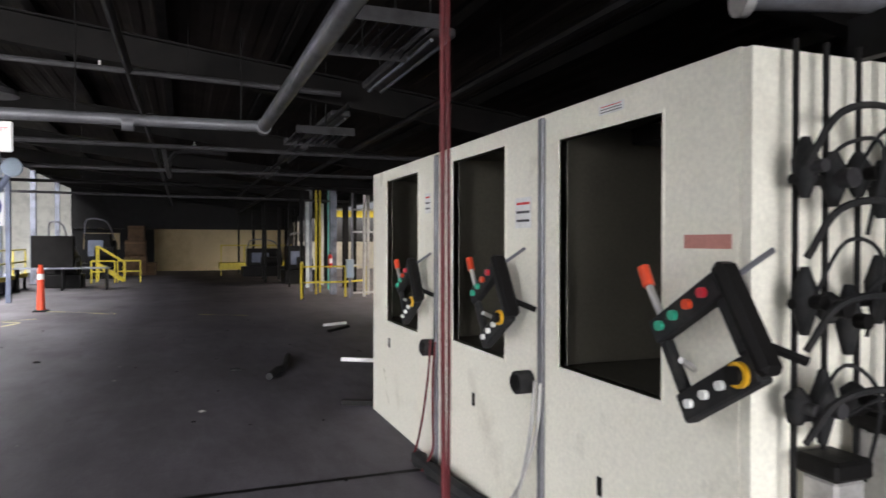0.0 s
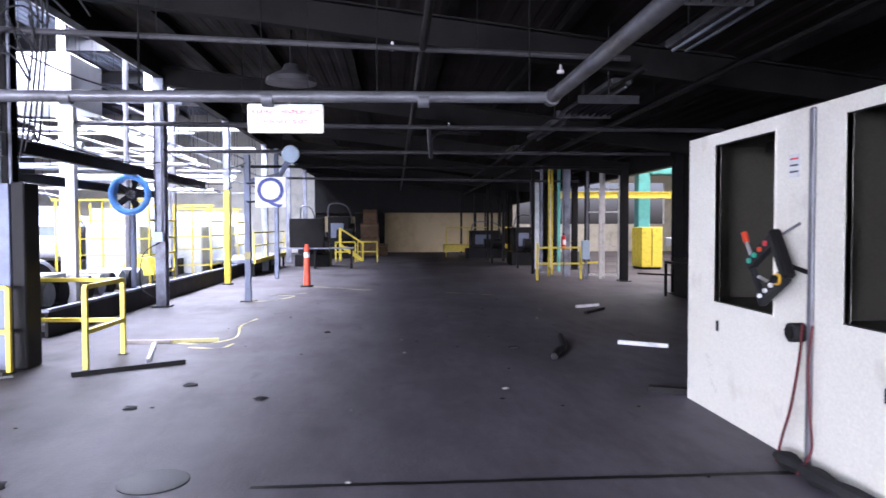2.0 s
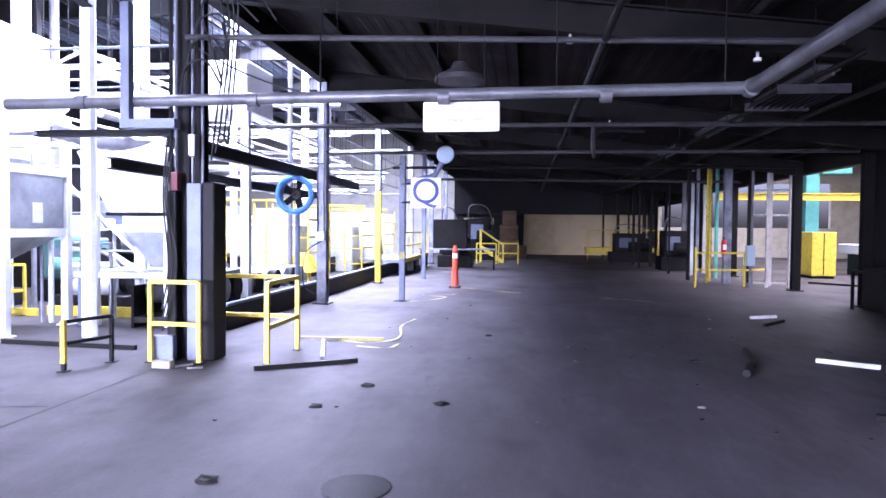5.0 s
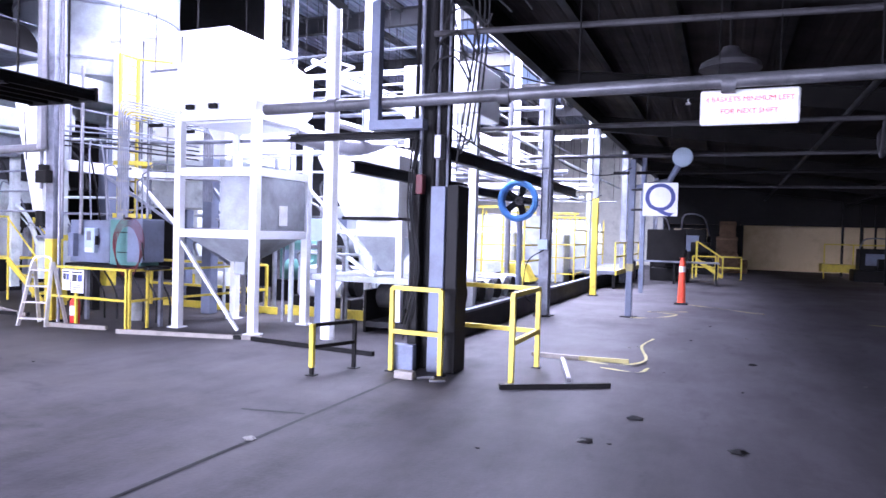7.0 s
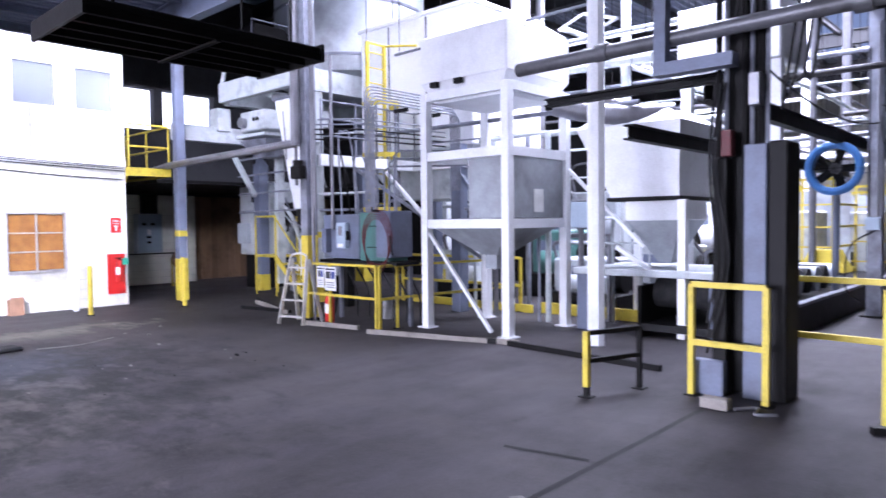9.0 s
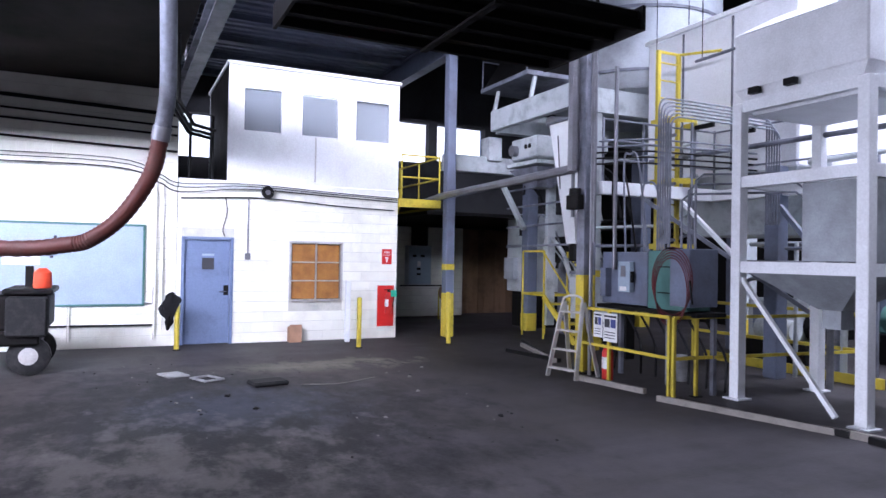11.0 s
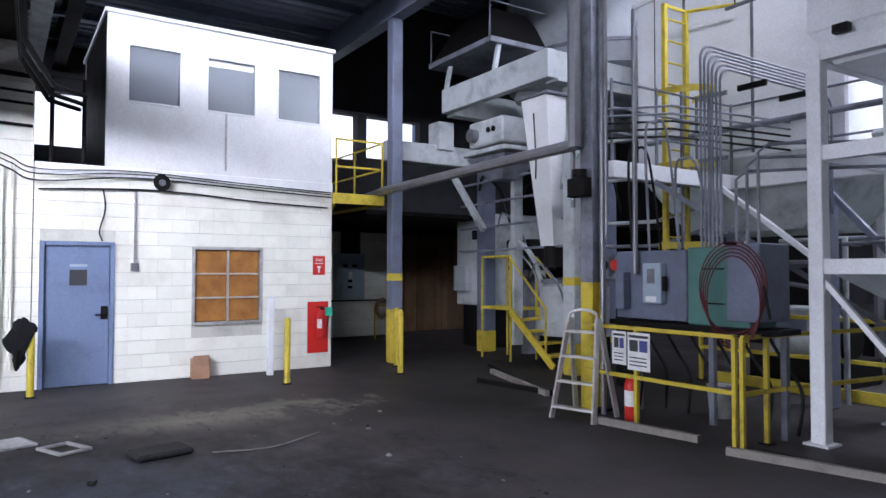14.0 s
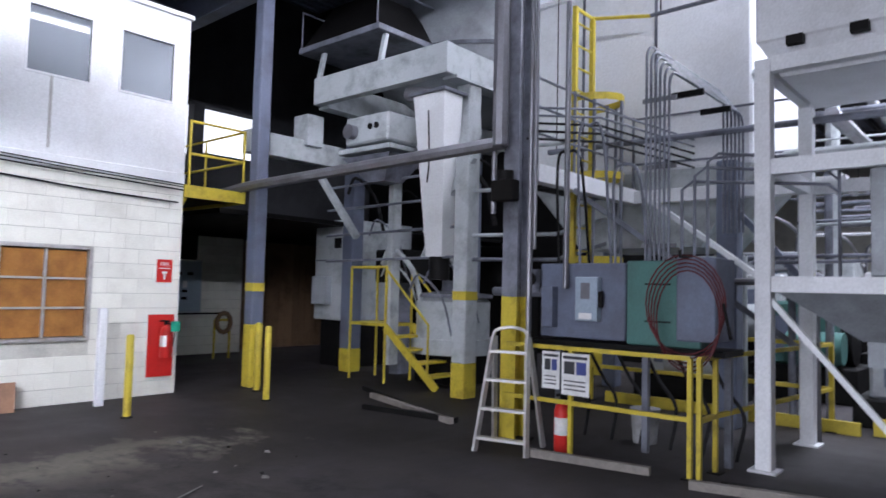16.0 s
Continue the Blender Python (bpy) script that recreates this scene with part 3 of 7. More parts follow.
def box_column(at, z1, material, label, w=0.3, d=0.3, band=None, paint=0.6, ring=None):
    x, y = at
    col = thing("steel_column", (x, y, 0), label, "column", "steel columns", "structure")
    z0 = paint if band else 0.0
    part("shaft", bx(x - w / 2, x + w / 2, y - d / 2, y + d / 2, z0, z1, 0.015), material, col)
    if band:
        part("painted_base", bx(x - w / 2 - 0.004, x + w / 2 + 0.004, y - d / 2 - 0.004, y + d / 2 + 0.004, 0, z0, 0.015), band, col, "yellow painted column base")
    if ring:
        part("painted_band", bx(x - w / 2 - 0.004, x + w / 2 + 0.004, y - d / 2 - 0.004, y + d / 2 + 0.004, ring, ring + 0.14, 0.01), YELLOW, col, "yellow painted band")
    return col


for y in BAYS:
    if y in (3.9, 10.2, 22.8, -2.4):
        continue
    h_column((-5.12, y), roof_z(-5.1) - 0.5, STEELCOL, "scuffed grey steel column at the hall edge", 0.26)
c = h_column((-5.12, 22.75), roof_z(-5.1) - 0.5, STEELCOL, "grey steel column with a yellow painted lower half", 0.2, YELLOW, 3.0)
for y in BAYS:
    if 0 < y < 17 or y > 18 and y < 36:
        h_column((7.85, y + (1.9 if y == 16.6 else 0)), roof_z(7.85) - 0.4, DARK, "dark steel column along the side wall", 0.26)
# main column with its black guard
main = thing("steel_column", (-4.85, 9.95, 0), "tall grey steel column with a black steel guard at its foot", "column", "steel columns", "structure")
part("shaft", ibeam(bmesh.new(), (-4.98, 9.95, 0), (-4.98, 9.95, 6.2), 0.32, 0.3, 0.03), DARK, main)
part("guard_plate", bx(-4.9, -4.7, 9.6, 9.66, 0, 2.4, 0.008), GREYBLUE, main, "scuffed blue-grey guard plate")
part("guard_side", bx(-4.69, -4.52, 9.62, 10.0, 0, 2.42, 0.015), DARK, main, "black steel guard")
part("guard_side", bx(-5.2, -5.06, 9.62, 9.75, 0, 2.3, 0.015), DARK, main, "black steel guard")
part("foot_block", bx(-5.35, -5.05, 9.5, 9.62, 0, 0.34, 0.01), GREYBLUE, main)
for i, (dx, r) in enumerate(((-0.2, 0.03), (-0.12, 0.022), (0.05, 0.03), (0.12, 0.02), (0.2, 0.035), (0.26, 0.02))):
    part("conduit", tb([(-4.98 + dx, 9.72 - 0.02 * (i % 2), 0.4 + 0.3 * i), (-4.98 + dx, 9.72 - 0.02 * (i % 2), 6.1)], r, 8), STEELCOL if i % 2 else DARK, main, smooth=True)
part("junction_box", bx(-5.1, -5.0, 9.55, 9.66, 2.3, 2.55, 0.01), REDHOSE, main, "faded red switch box")
part("junction_box", bx(-4.84, -4.74, 9.52, 9.66, 2.75, 3.05, 0.01), GALV, main)
for k in range(4):
    y = 9.7
    a = Vector((-4.9 + 0.06 * k, y, 4.9 + 0.12 * k))
    pts = smooth_path([a, a + Vector((0.35, -0.1, 0.25)), a + Vector((0.55, -0.1, -0.5)), a + Vector((0.4, -0.05, -1.6 - 0.2 * k)), a + Vector((0.3, 0, -2.2))], 5)
    part("hanging_cable", tb(pts, 0.013, 6), RUBBER, main, smooth=True)
for k in range(5):
    a = Vector((-5.0 + 0.09 * k, 9.62, 3.6 + 0.3 * k))
    pts = smooth_path([a, a + Vector((0.12, -0.06, 0.35)), a + Vector((0.4, -0.08, 0.42)), a + Vector((0.62, -0.05, 0.1 + 0.05 * k)), (-4.6 + 0.25 * k, 9.5, 4.5)], 6)
    part("looped_cable", tb(pts, 0.014, 6), RUBBER, main, smooth=True)
for k in range(3):
    pts = smooth_path([(-5.16 + 0.05 * k, 9.58, 3.0), (-5.2 + 0.03 * k, 9.54, 2.2), (-5.14 + 0.06 * k, 9.56, 1.3), (-5.22, 9.54, 0.7 - 0.15 * k)], 6)
    part("drop_cable", tb(pts, 0.012, 6), RUBBER, main, smooth=True)
edge = thing("switch_box", (-5.12, 16.42, 1.5), "pale switch box with conduit on the hall edge column", "switch box")
part("box", bx(-5.24, -5.02, 16.36, 16.46, 1.5, 1.72, 0.008), BOARD, edge)
part("conduit", tb([(-5.06, 16.43, 1.72), (-5.06, 16.43, 5.0)], 0.02, 8), GALV, edge, smooth=True)
part("conduit", tb([(-5.2, 16.43, 1.72), (-5.2, 16.43, 4.6)], 0.012, 8), DARK, edge, smooth=True)
part("cable", tb(smooth_path([(-5.1, 16.42, 1.5), (-5.45, 16.3, 1.2), (-5.5, 16.3, 0.5), (-5.25, 16.35, 0.25)], 6), 0.014, 6), RUBBER, edge, smooth=True)
for p, q, d in (((-4.9, 9.7, 4.3), (-1.7, 9.6, 3.62), 0.35), ((-5.0, 16.4, 3.6), (-3.4, 17.5, 3.4), 0.3), ((-5.0, 9.8, 3.4), (-5.06, 16.4, 3.3), 0.25), ((-5.0, 16.5, 3.0), (-4.95, 22.7, 3.1), 0.3)):
    p, q = Vector(p), Vector(q)
    pts = [p.lerp(q, i / 12) - Vector((0, 0, d * 4 * (i / 12) * (1 - i / 12))) for i in range(13)]
    solo("sagging_cable", tb(pts, 0.012, 6), RUBBER, "black cable sagging between columns at the hall edge", "cable", "sagging cables", smooth=True)
h_column((-12.65, 10.28), 6.2, STEELCOL, "tall scuffed grey steel column with yellow base", 0.22, YELLOW, 1.5)
box_column((-17.55, 10.3), 6.2, GREYBLUE, "blue-grey steel column with yellow base and band", 0.21, 0.21, YELLOW, 0.95, 1.45)
box_column((-18.1, 12.75), 4.85, GREYBLUE, "blue-grey steel machine leg with yellow base", 0.28, 0.28, YELLOW, 0.42)
box_column((-14.75, 12.0), 4.85, MACHINE, "pale steel machine leg with yellow base and band", 0.25, 0.28, YELLOW, 0.5, 1.4)
box_column((-18.1, 16.2), 4.85, GREYBLUE, "blue-grey steel machine leg at the back", 0.4, 0.34, YELLOW, 0.42)
box_column((-14.75, 16.2), 4.85, MACHINE, "pale steel machine leg at the back", 0.32, 0.34, YELLOW, 0.5)
box_column((-11.25, 12.75), 3.2, GREYBLUE, "blue-grey steel post under the vessel", 0.24, 0.24)
box_column((-13.9, 14.9), 3.2, GREYBLUE, "blue-grey steel post at the back of the vessel", 0.24, 0.24)


# ---- office ----
def window_opening(name, x, y0, y1, z0, z1, material, pane_mat, label, cols=1, rows=1, frame_mat=None, depth=0.08):
    w = thing(name, (x, (y0 + y1) / 2, z0), label, "window", "", "structure")
    fm = frame_mat or material
    t = 0.045
    part("window_frame", bx(x - depth, x + 0.02, y0, y0 + t, z0, z1, 0.004), fm, w)
    part("window_frame", bx(x - depth, x + 0.02, y1 - t, y1, z0, z1, 0.004), fm, w)
    part("window_frame", bx(x - depth, x + 0.02, y0 + t, y1 - t, z1 - t, z1, 0.004), fm, w)
    part("window_sill", bx(x - depth, x + 0.04, y0 + t, y1 - t, z0, z0 + t, 0.004), fm, w)
    Y, Z = (y1 - y0 - 2 * t) / cols, (z1 - z0 - 2 * t) / rows
    for i in range(cols):
        for j in range(rows):
            a, b = y0 + t + i * Y, z0 + t + j * Z
            part("pane", bx(x - 0.055, x - 0.045, a + 0.012, a + Y - 0.012, b + 0.012, b + Z - 0.012), pane_mat, w)
    for i in range(1, cols):
        part("muntin", bx(x - 0.06, x - 0.01, y0 + t + i * Y - 0.015, y0 + t + i * Y + 0.015, z0 + t, z1 - t), fm, w)
    for j in range(1, rows):
        part("muntin", bx(x - 0.06, x - 0.012, y0 + t, y1 - t, z0 + t + j * Z - 0.013, z0 + t + j * Z + 0.013), fm, w)
    return w


OX = -17.7
tagged(part("wall_office_top", bx(OX - 0.32, OX + 0.03, 4.75, 9.15, 2.97, 3.13, 0.01), WHITE), "white painted ledge on top of the office wall", "wall", kind="structure")
window_opening("window_1", OX, 6.85, 7.95, 0.79, 2.0, ALU, WOOD, "office window with six varnished wooden panes", 2, 3)

door = thing("door_1", (OX, 5.3, 0), "closed slate-blue steel door in a blue frame", "door", "", "structure")
part("door_frame", bx(OX - 0.1, OX + 0.03, 4.83, 4.89, 0, 2.04, 0.006), BLUEDOOR, door)
part("door_frame", bx(OX - 0.1, OX + 0.03, 5.71, 5.77, 0, 2.04, 0.006), BLUEDOOR, door)
part("door_frame", bx(OX - 0.1, OX + 0.03, 4.89, 5.71, 1.98, 2.04, 0.006), BLUEDOOR, door)
leaf = part("door_leaf", bx(OX - 0.07, OX - 0.025, 4.895, 5.705, 0.01, 1.975, 0.004), BLUEDOOR, door)
part("door_window", bx(OX - 0.026, OX - 0.018, 5.2, 5.42, 1.42, 1.64, 0.003), INK, leaf, "small dark door window")
part("door_sign", bx(OX - 0.025, OX - 0.019, 5.2, 5.42, 1.68, 1.72), BOARD, leaf)
h = part("door_handle", tb([(OX - 0.03, 5.64, 1.0), (OX + 0.04, 5.64, 1.0), (OX + 0.045, 5.52, 1.0)], 0.014, 8), CHROME, leaf, "chrome lever handle", True)
part("lock_plate", bx(OX - 0.025, OX - 0.015, 5.6, 5.69, 0.93, 1.12, 0.003), DARK, leaf)

# booth on the office roof
booth = thing("control_booth", (-19, 7.38, 3.13), "white panelled control booth standing on the office roof", "booth")
X0 = -17.68
wins = [(5.92, 6.63), (7.05, 7.78), (8.18, 8.9)]
bm = bmesh.new()
ys = [5.62] + [v for w in wins for v in w] + [9.14]
for i in range(0, 8, 2):
    box(bm, X0 - 0.08, X0, ys[i], ys[i + 1], 3.13, 5.38)
for a, b in wins:
    box(bm, X0 - 0.08, X0, a, b, 3.13, 4.13)
    box(bm, X0 - 0.08, X0, a, b, 4.95, 5.38)
bmesh.ops.remove_doubles(bm, verts=bm.verts, dist=0.0005)
part("front_wall", bm, WHITE, booth)
part("side_wall", bx(-20.6, X0 - 0.08, 5.62, 5.7, 3.13, 5.38), DARK, booth, "dark side wall")
part("side_wall", bx(-20.6, X0 - 0.08, 9.06, 9.14, 3.13, 5.38), WHITE, booth)
part("back_wall", bx(-20.68, -20.6, 5.62, 9.14, 3.13, 5.38), WHITE, booth)
part("booth_roof", bx(-20.7, X0 + 0.04, 5.58, 9.18, 5.38, 5.45, 0.01), WHITE, booth)
part("seam_strip", bx(X0 + 0.001, X0 + 0.01, 7.32, 7.35, 3.2, 4.1), ALU, booth)
for a, b in wins:
    pn = part("window", bx(X0 - 0.05, X0 - 0.04, a, b, 4.13, 4.95), CLEAR, booth, "dark booth window with reflected grey in its colour")
    pn.visible_shadow = False
    bm = bmesh.new()
    for q in ((a - 0.03, b + 0.03, 4.95, 4.98), (a - 0.03, b + 0.03, 4.1, 4.13), (a - 0.03, a, 4.13, 4.95), (b, b + 0.03, 4.13, 4.95)):
        box(bm, X0 - 0.03, X0 + 0.012, *q)
    part("window_frame", bm, WHITE, pn)
tl_ = thing("booth_lamp", (-19.0, 7.8, 5.2), "lit fluorescent fitting under the booth ceiling", "light fitting")
part("housing", bx(-19.1, -18.9, 7.2, 8.4, 5.28, 5.38, 0.01), WHITE, tl_)
for dx in (-0.05, 0.05):
    part("tube", tb([(-19.0 + dx, 7.25, 5.25), (-19.0 + dx, 8.35, 5.25)], 0.02, 8), TUBE, tl_, "lit tube", True)
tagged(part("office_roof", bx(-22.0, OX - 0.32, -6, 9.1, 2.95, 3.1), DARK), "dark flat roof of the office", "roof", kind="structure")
# added low sheet that stands in for the roof lying in shadow
tagged(part("ceiling_shadow_sheet", bx(-17.8, -12.2, -9.9, 4.6, 4.75, 4.9), DECK), "dark sheet added for the roof in shadow over the wall beside the office", "ceiling", kind="structure")
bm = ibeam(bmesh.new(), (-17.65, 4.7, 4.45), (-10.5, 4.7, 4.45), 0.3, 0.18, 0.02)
tagged(part("channel_beam", bm, STEELCOL), "grey channel beam along the edge of the added dark sheet", "beam", kind="structure")
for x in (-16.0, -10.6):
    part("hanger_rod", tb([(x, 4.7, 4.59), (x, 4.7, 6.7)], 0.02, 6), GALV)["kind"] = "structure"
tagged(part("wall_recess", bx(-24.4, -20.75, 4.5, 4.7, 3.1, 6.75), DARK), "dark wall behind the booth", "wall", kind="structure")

# whiteboard, pipes and wiring on the wall
board = thing("notice_board", (OX, 3.2, 0.76), "large blue-grey board with a green frame on the block wall", "board")
part("panel", bx(OX + 0.002, OX + 0.03, 1.3, 4.17, 0.79, 2.19), BOARD, board)
for q in ((1.26, 4.21, 2.19, 2.23), (1.26, 4.21, 0.75, 0.79), (4.17, 4.21, 0.79, 2.19), (1.26, 1.3, 0.79, 2.19)):
    part("frame_strip", bx(OX + 0.002, OX + 0.045, *q, 0.004), GREENP, board, "green frame strip")
part("pinned_sheet", bx(OX + 0.031, OX + 0.034, 2.0, 2.55, 1.48, 1.75), PAPER, board)
for y, z in ((2.75, 1.95), (3.1, 1.9), (2.7, 1.6), (3.3, 2.0)):
    part("mark", bx(OX + 0.031, OX + 0.033, y, y + 0.05, z, z + 0.04), INK, board)


def wall_pipe(pts, r, material, label, cat="pipe", name="pipe"):
    return solo(name, tb(pts, r, 8), material, label, cat, "pipes and conduits", smooth=True)


X = OX + 0.05
for z0, z1, r, m in ((4.42, 4.28, 0.035, DARK), (4.2, 4.06, 0.02, DARK), (4.02, 3.9, 0.02, DARK), (3.72, 3.6, 0.022, DARK)):
    wall_pipe([(X, 0.0, z0), (X, 4.72, z1)], r, m, "dark pipe running along the block wall")
for k, (dz, r) in enumerate(((0, 0.011), (0.09, 0.008), (0.16, 0.008))):
    pts = smooth_path([(X + 0.02, 0.5, 3.2 + dz), (X + 0.02, 3.6, 3.25 + dz), (X + 0.02, 4.4, 3.02 + dz), (X + 0.04, 4.8, 2.86 + dz), (X + 0.04, 6.0, 2.98 + dz * 0.6), (X + 0.04, 7.6, 2.93 + dz * 0.5), (X + 0.04, 9.1, 2.88 + dz * 0.5)], 5)
    wall_pipe(pts, r, RUBBER, "black cable sagging along the office wall", "cable", "wall_cable")
wall_pipe(smooth_path([(X, 4.8, 2.75), (X, 6.3, 2.82), (X, 7.8, 2.74), (X, 9.05, 2.7)], 5), 0.012, RUBBER, "thin black cable along the office wall", "cable", "wall_cable")
wall_pipe([(X, 4.38, 0.12), (X, 4.38, 3.0)], 0.022, CMU, "cream painted vertical conduit on the wall")
wall_pipe([(X, 4.5, 0.3), (X, 4.5, 3.1)], 0.018, CMU, "cream painted vertical conduit on the wall")
wall_pipe([(X, 3.0, 0.12), (X, 3.0, 0.74)], 0.022, CMU, "cream painted pipe stub under the board")
wall_pipe([(X, 1.0, 0.42), (X, 4.36, 0.4)], 0.016, DARK, "thin dark pipe low on the wall")
wall_pipe([(X, 4.2, 0.8), (X, 4.36, 0.8), (X, 4.36, 1.1)], 0.014, GALV, "thin conduit beside the board")
box_sw = thing("wall_switch", (X, 6.03, 1.62), "grey switch box with its conduit on the wall", "switch")
part("box", bx(OX + 0.002, OX + 0.07, 5.98, 6.08, 1.62, 1.74, 0.006), GALV, box_sw)
part("conduit", tb([(OX + 0.035, 6.03, 1.74), (OX + 0.035, 6.03, 2.8)], 0.014, 8), GALV, box_sw, smooth=True)
wall_pipe(smooth_path([(X, 5.6, 2.8), (X, 5.63, 2.5), (X, 5.56, 2.2), (X, 5.6, 2.05)], 4), 0.01, RUBBER, "thin cable hanging over the door", "cable", "wall_cable")
horn = thing("alarm_horn", (OX, 6.35, 2.85), "round black alarm horn on the office wall", "horn")
part("bell", tb([(OX + 0.01, 6.35, 2.92), (OX + 0.06, 6.35, 2.92), (OX + 0.16, 6.37, 2.93)], 0.1, 16, [0.06, 0.07, 0.13]), DARK, horn, smooth=True)
part("cone", tb([(OX + 0.161, 6.37, 2.93), (OX + 0.175, 6.372, 2.93)], 0.05, 12), GALV, horn, smooth=True)

# fire extinguisher point
sign = thing("fire_sign", (OX, 8.92, 1.56), "red fire extinguisher sign with white lettering", "sign")
part("plate", bx(OX + 0.002, OX + 0.008, 8.81, 9.03, 1.56, 1.88), RED, sign)
MX = pose(OX + 0.009, 8.92, 1.81, 90, 0, 90)
letters("FIRE", 0.07, MX, PAPER, sign)
part("arrow", bx(OX + 0.009, OX + 0.011, 8.905, 8.935, 1.6, 1.68), PAPER, sign)
part("arrow_head", bx(OX + 0.009, OX + 0.011, 8.885, 8.955, 1.68, 1.71), PAPER, sign)
for z in (1.76,):
    part("text_bar", bx(OX + 0.009, OX + 0.011, 8.84, 9.0, z - 0.01, z), PAPER, sign)
bp = thing("extinguisher_board", (OX, 8.9, 0.25), "red painted board behind the fire extinguisher", "board")
part("board", bx(OX + 0.002, OX + 0.02, 8.72, 9.09, 0.25, 1.11, 0.003), RED, bp)


def extinguisher(x, y, z, s=1.0, tag=False):
    e = thing("fire_extinguisher", (x, y, z), "red fire extinguisher with a white label" + (" and a green tag" if tag else " standing on the floor"), "extinguisher", "fire extinguishers")
    bm = lathe(bmesh.new(), [(0.07 * s, z), (0.078 * s, z + 0.02), (0.078 * s, z + 0.38 * s), (0.06 * s, z + 0.43 * s), (0.025 * s, z + 0.46 * s), (0.025 * s, z + 0.48 * s)], x, y, 18)
    part("cylinder", bm, RED, e, smooth=True)
    bm = bmesh.new()
    arc = [radians(-125 + 12 * k) for k in range(10)]
    lows, highs = [[bm.verts.new((x + 0.0795 * s * cos(a), y + 0.0795 * s * sin(a), z + h * s)) for a in arc] for h in (0.16, 0.32)]
    for k in range(9):
        bm.faces.new((lows[k], lows[k + 1], highs[k + 1], highs[k]))
    part("label", bm, PAPER, e, "white printed label", True)
    part("valve", bx(x - 0.02, x + 0.02, y - 0.02, y + 0.02, z + 0.48 * s, z + 0.52 * s, 0.004), DARK, e)
    part("lever", bx(x - 0.015, x + 0.015, y - 0.1 * s, y + 0.05, z + 0.52 * s, z + 0.54 * s, 0.004), DARK, e)
    part("hose", tb(smooth_path([(x, y + 0.03, z + 0.5 * s), (x + 0.03, y + 0.12 * s, z + 0.42 * s), (x + 0.02, y + 0.1 * s, z + 0.15 * s)], 5), 0.011, 6), RUBBER, e, smooth=True)
    if tag:
        part("tag", bx(x + 0.09, x + 0.095, y + 0.02, y + 0.16, z + 0.36, z + 0.5, 0.002), GREENB, e, "green inspection tag")
    return e


extinguisher(OX + 0.11, 8.93, 0.52, 0.95, True)
extinguisher(-12.0, 10.2, 0.0, 1.05)


# bollards in front of the office
def bollard(x, y, z1, r=0.045, m=None, label="yellow steel pipe bollard"):
    b = thing("bollard", (x, y, 0), label, "bollard", "bollards by the office")
    part("post", lathe(bmesh.new(), [(r, 0.0), (r, z1 - 0.02), (r * 0.7, z1)], x, y, 14), m or YELLOW, b, smooth=True)
    part("base_weld", lathe(bmesh.new(), [(r + 0.025, 0), (r + 0.02, 0.015), (r, 0.02)], x, y, 14), DARK, b, smooth=True)
    return b


bollard(-17.05, 4.73, 0.93)
bollard(-16.35, 7.88, 0.95)
bollard(-16.33, 9.74, 1.0)
bollard(-17.1, 10.1, 1.0)
coat = bmesh.new()
bmesh.ops.create_uvsphere(coat, u_segments=18, v_segments=14, radius=0.5)
for v in coat.verts:
    n_ = noise.noise(v.co * 4 + Vector((3, 1, 0)))
    z = v.co.z
    f_ = noise.noise(Vector((v.co.x * 9, v.co.y * 9, z * 1.5)))
    v.co = Vector((-17.05 + v.co.x * (0.2 + 0.16 * f_), 4.66 + v.co.y * (0.24 + 0.1 * sin(z * 5) + 0.22 * f_) - 0.08 * (0.5 - z), 0.7 + z * 0.62 + 0.1 * n_))
solo("black_jacket", coat, CLOTH, "black cloth jacket draped over a yellow bollard", "jacket", smooth=True)
solo("guard_post", bx(-17.34, -17.26, 7.9, 8.0, 0, 1.22, 0.01), WHITE, "white painted guard strip standing at the office wall", "post")
cb = thing("cardboard_box", (-17.55, 6.95, 0), "small brown cardboard box against the office wall", "box")
part("body", bx(-17.66, -17.48, 6.83, 7.08, 0, 0.3, 0.004), CARD, cb)
part("flap", bx(-17.5, -17.47, 6.84, 7.07, 0.29, 0.35), CARD, cb)

# loose litter by the office
for x, y, a in ((-14.4, 4.5, 20), (-13.95, 4.9, 25)):
    p = thing("white_tray", (x, y, 0), "flat white plastic grille lying on the floor", "litter", "grilles on the floor")
    m_ = pose(x, y, 0.0, 0, 0, a)
    for q in ((-0.2, 0.2, -0.15, -0.11), (-0.2, 0.2, 0.11, 0.15), (-0.2, -0.16, -0.11, 0.11), (0.16, 0.2, -0.11, 0.11)):
        part("rim", bx(*q, 0.0, 0.025, 0.004, m_), TRODDEN, p)
    if a == 20:
        part("panel", bx(-0.16, 0.16, -0.11, 0.11, 0.004, 0.016, 0, m_), TRODDEN, p)
bm = bmesh.new()
box(bm, -0.16, 0.16, -0.24, 0.24, 0, 0.06, pose(-13.3, 5.6, 0.0, 0, 0, 10), 0.02)
solo("rubber_mat", bm, RUBBER, "rolled black rubber mat lying on the floor", "mat")
wall_pipe(smooth_path([(-13.1, 6.0, 0.012), (-13.0, 6.5, 0.012), (-13.3, 7.1, 0.012)], 5), 0.006, GRIT, "thin pale cable end on the floor", "litter", "cable_scrap")
random.seed(11)


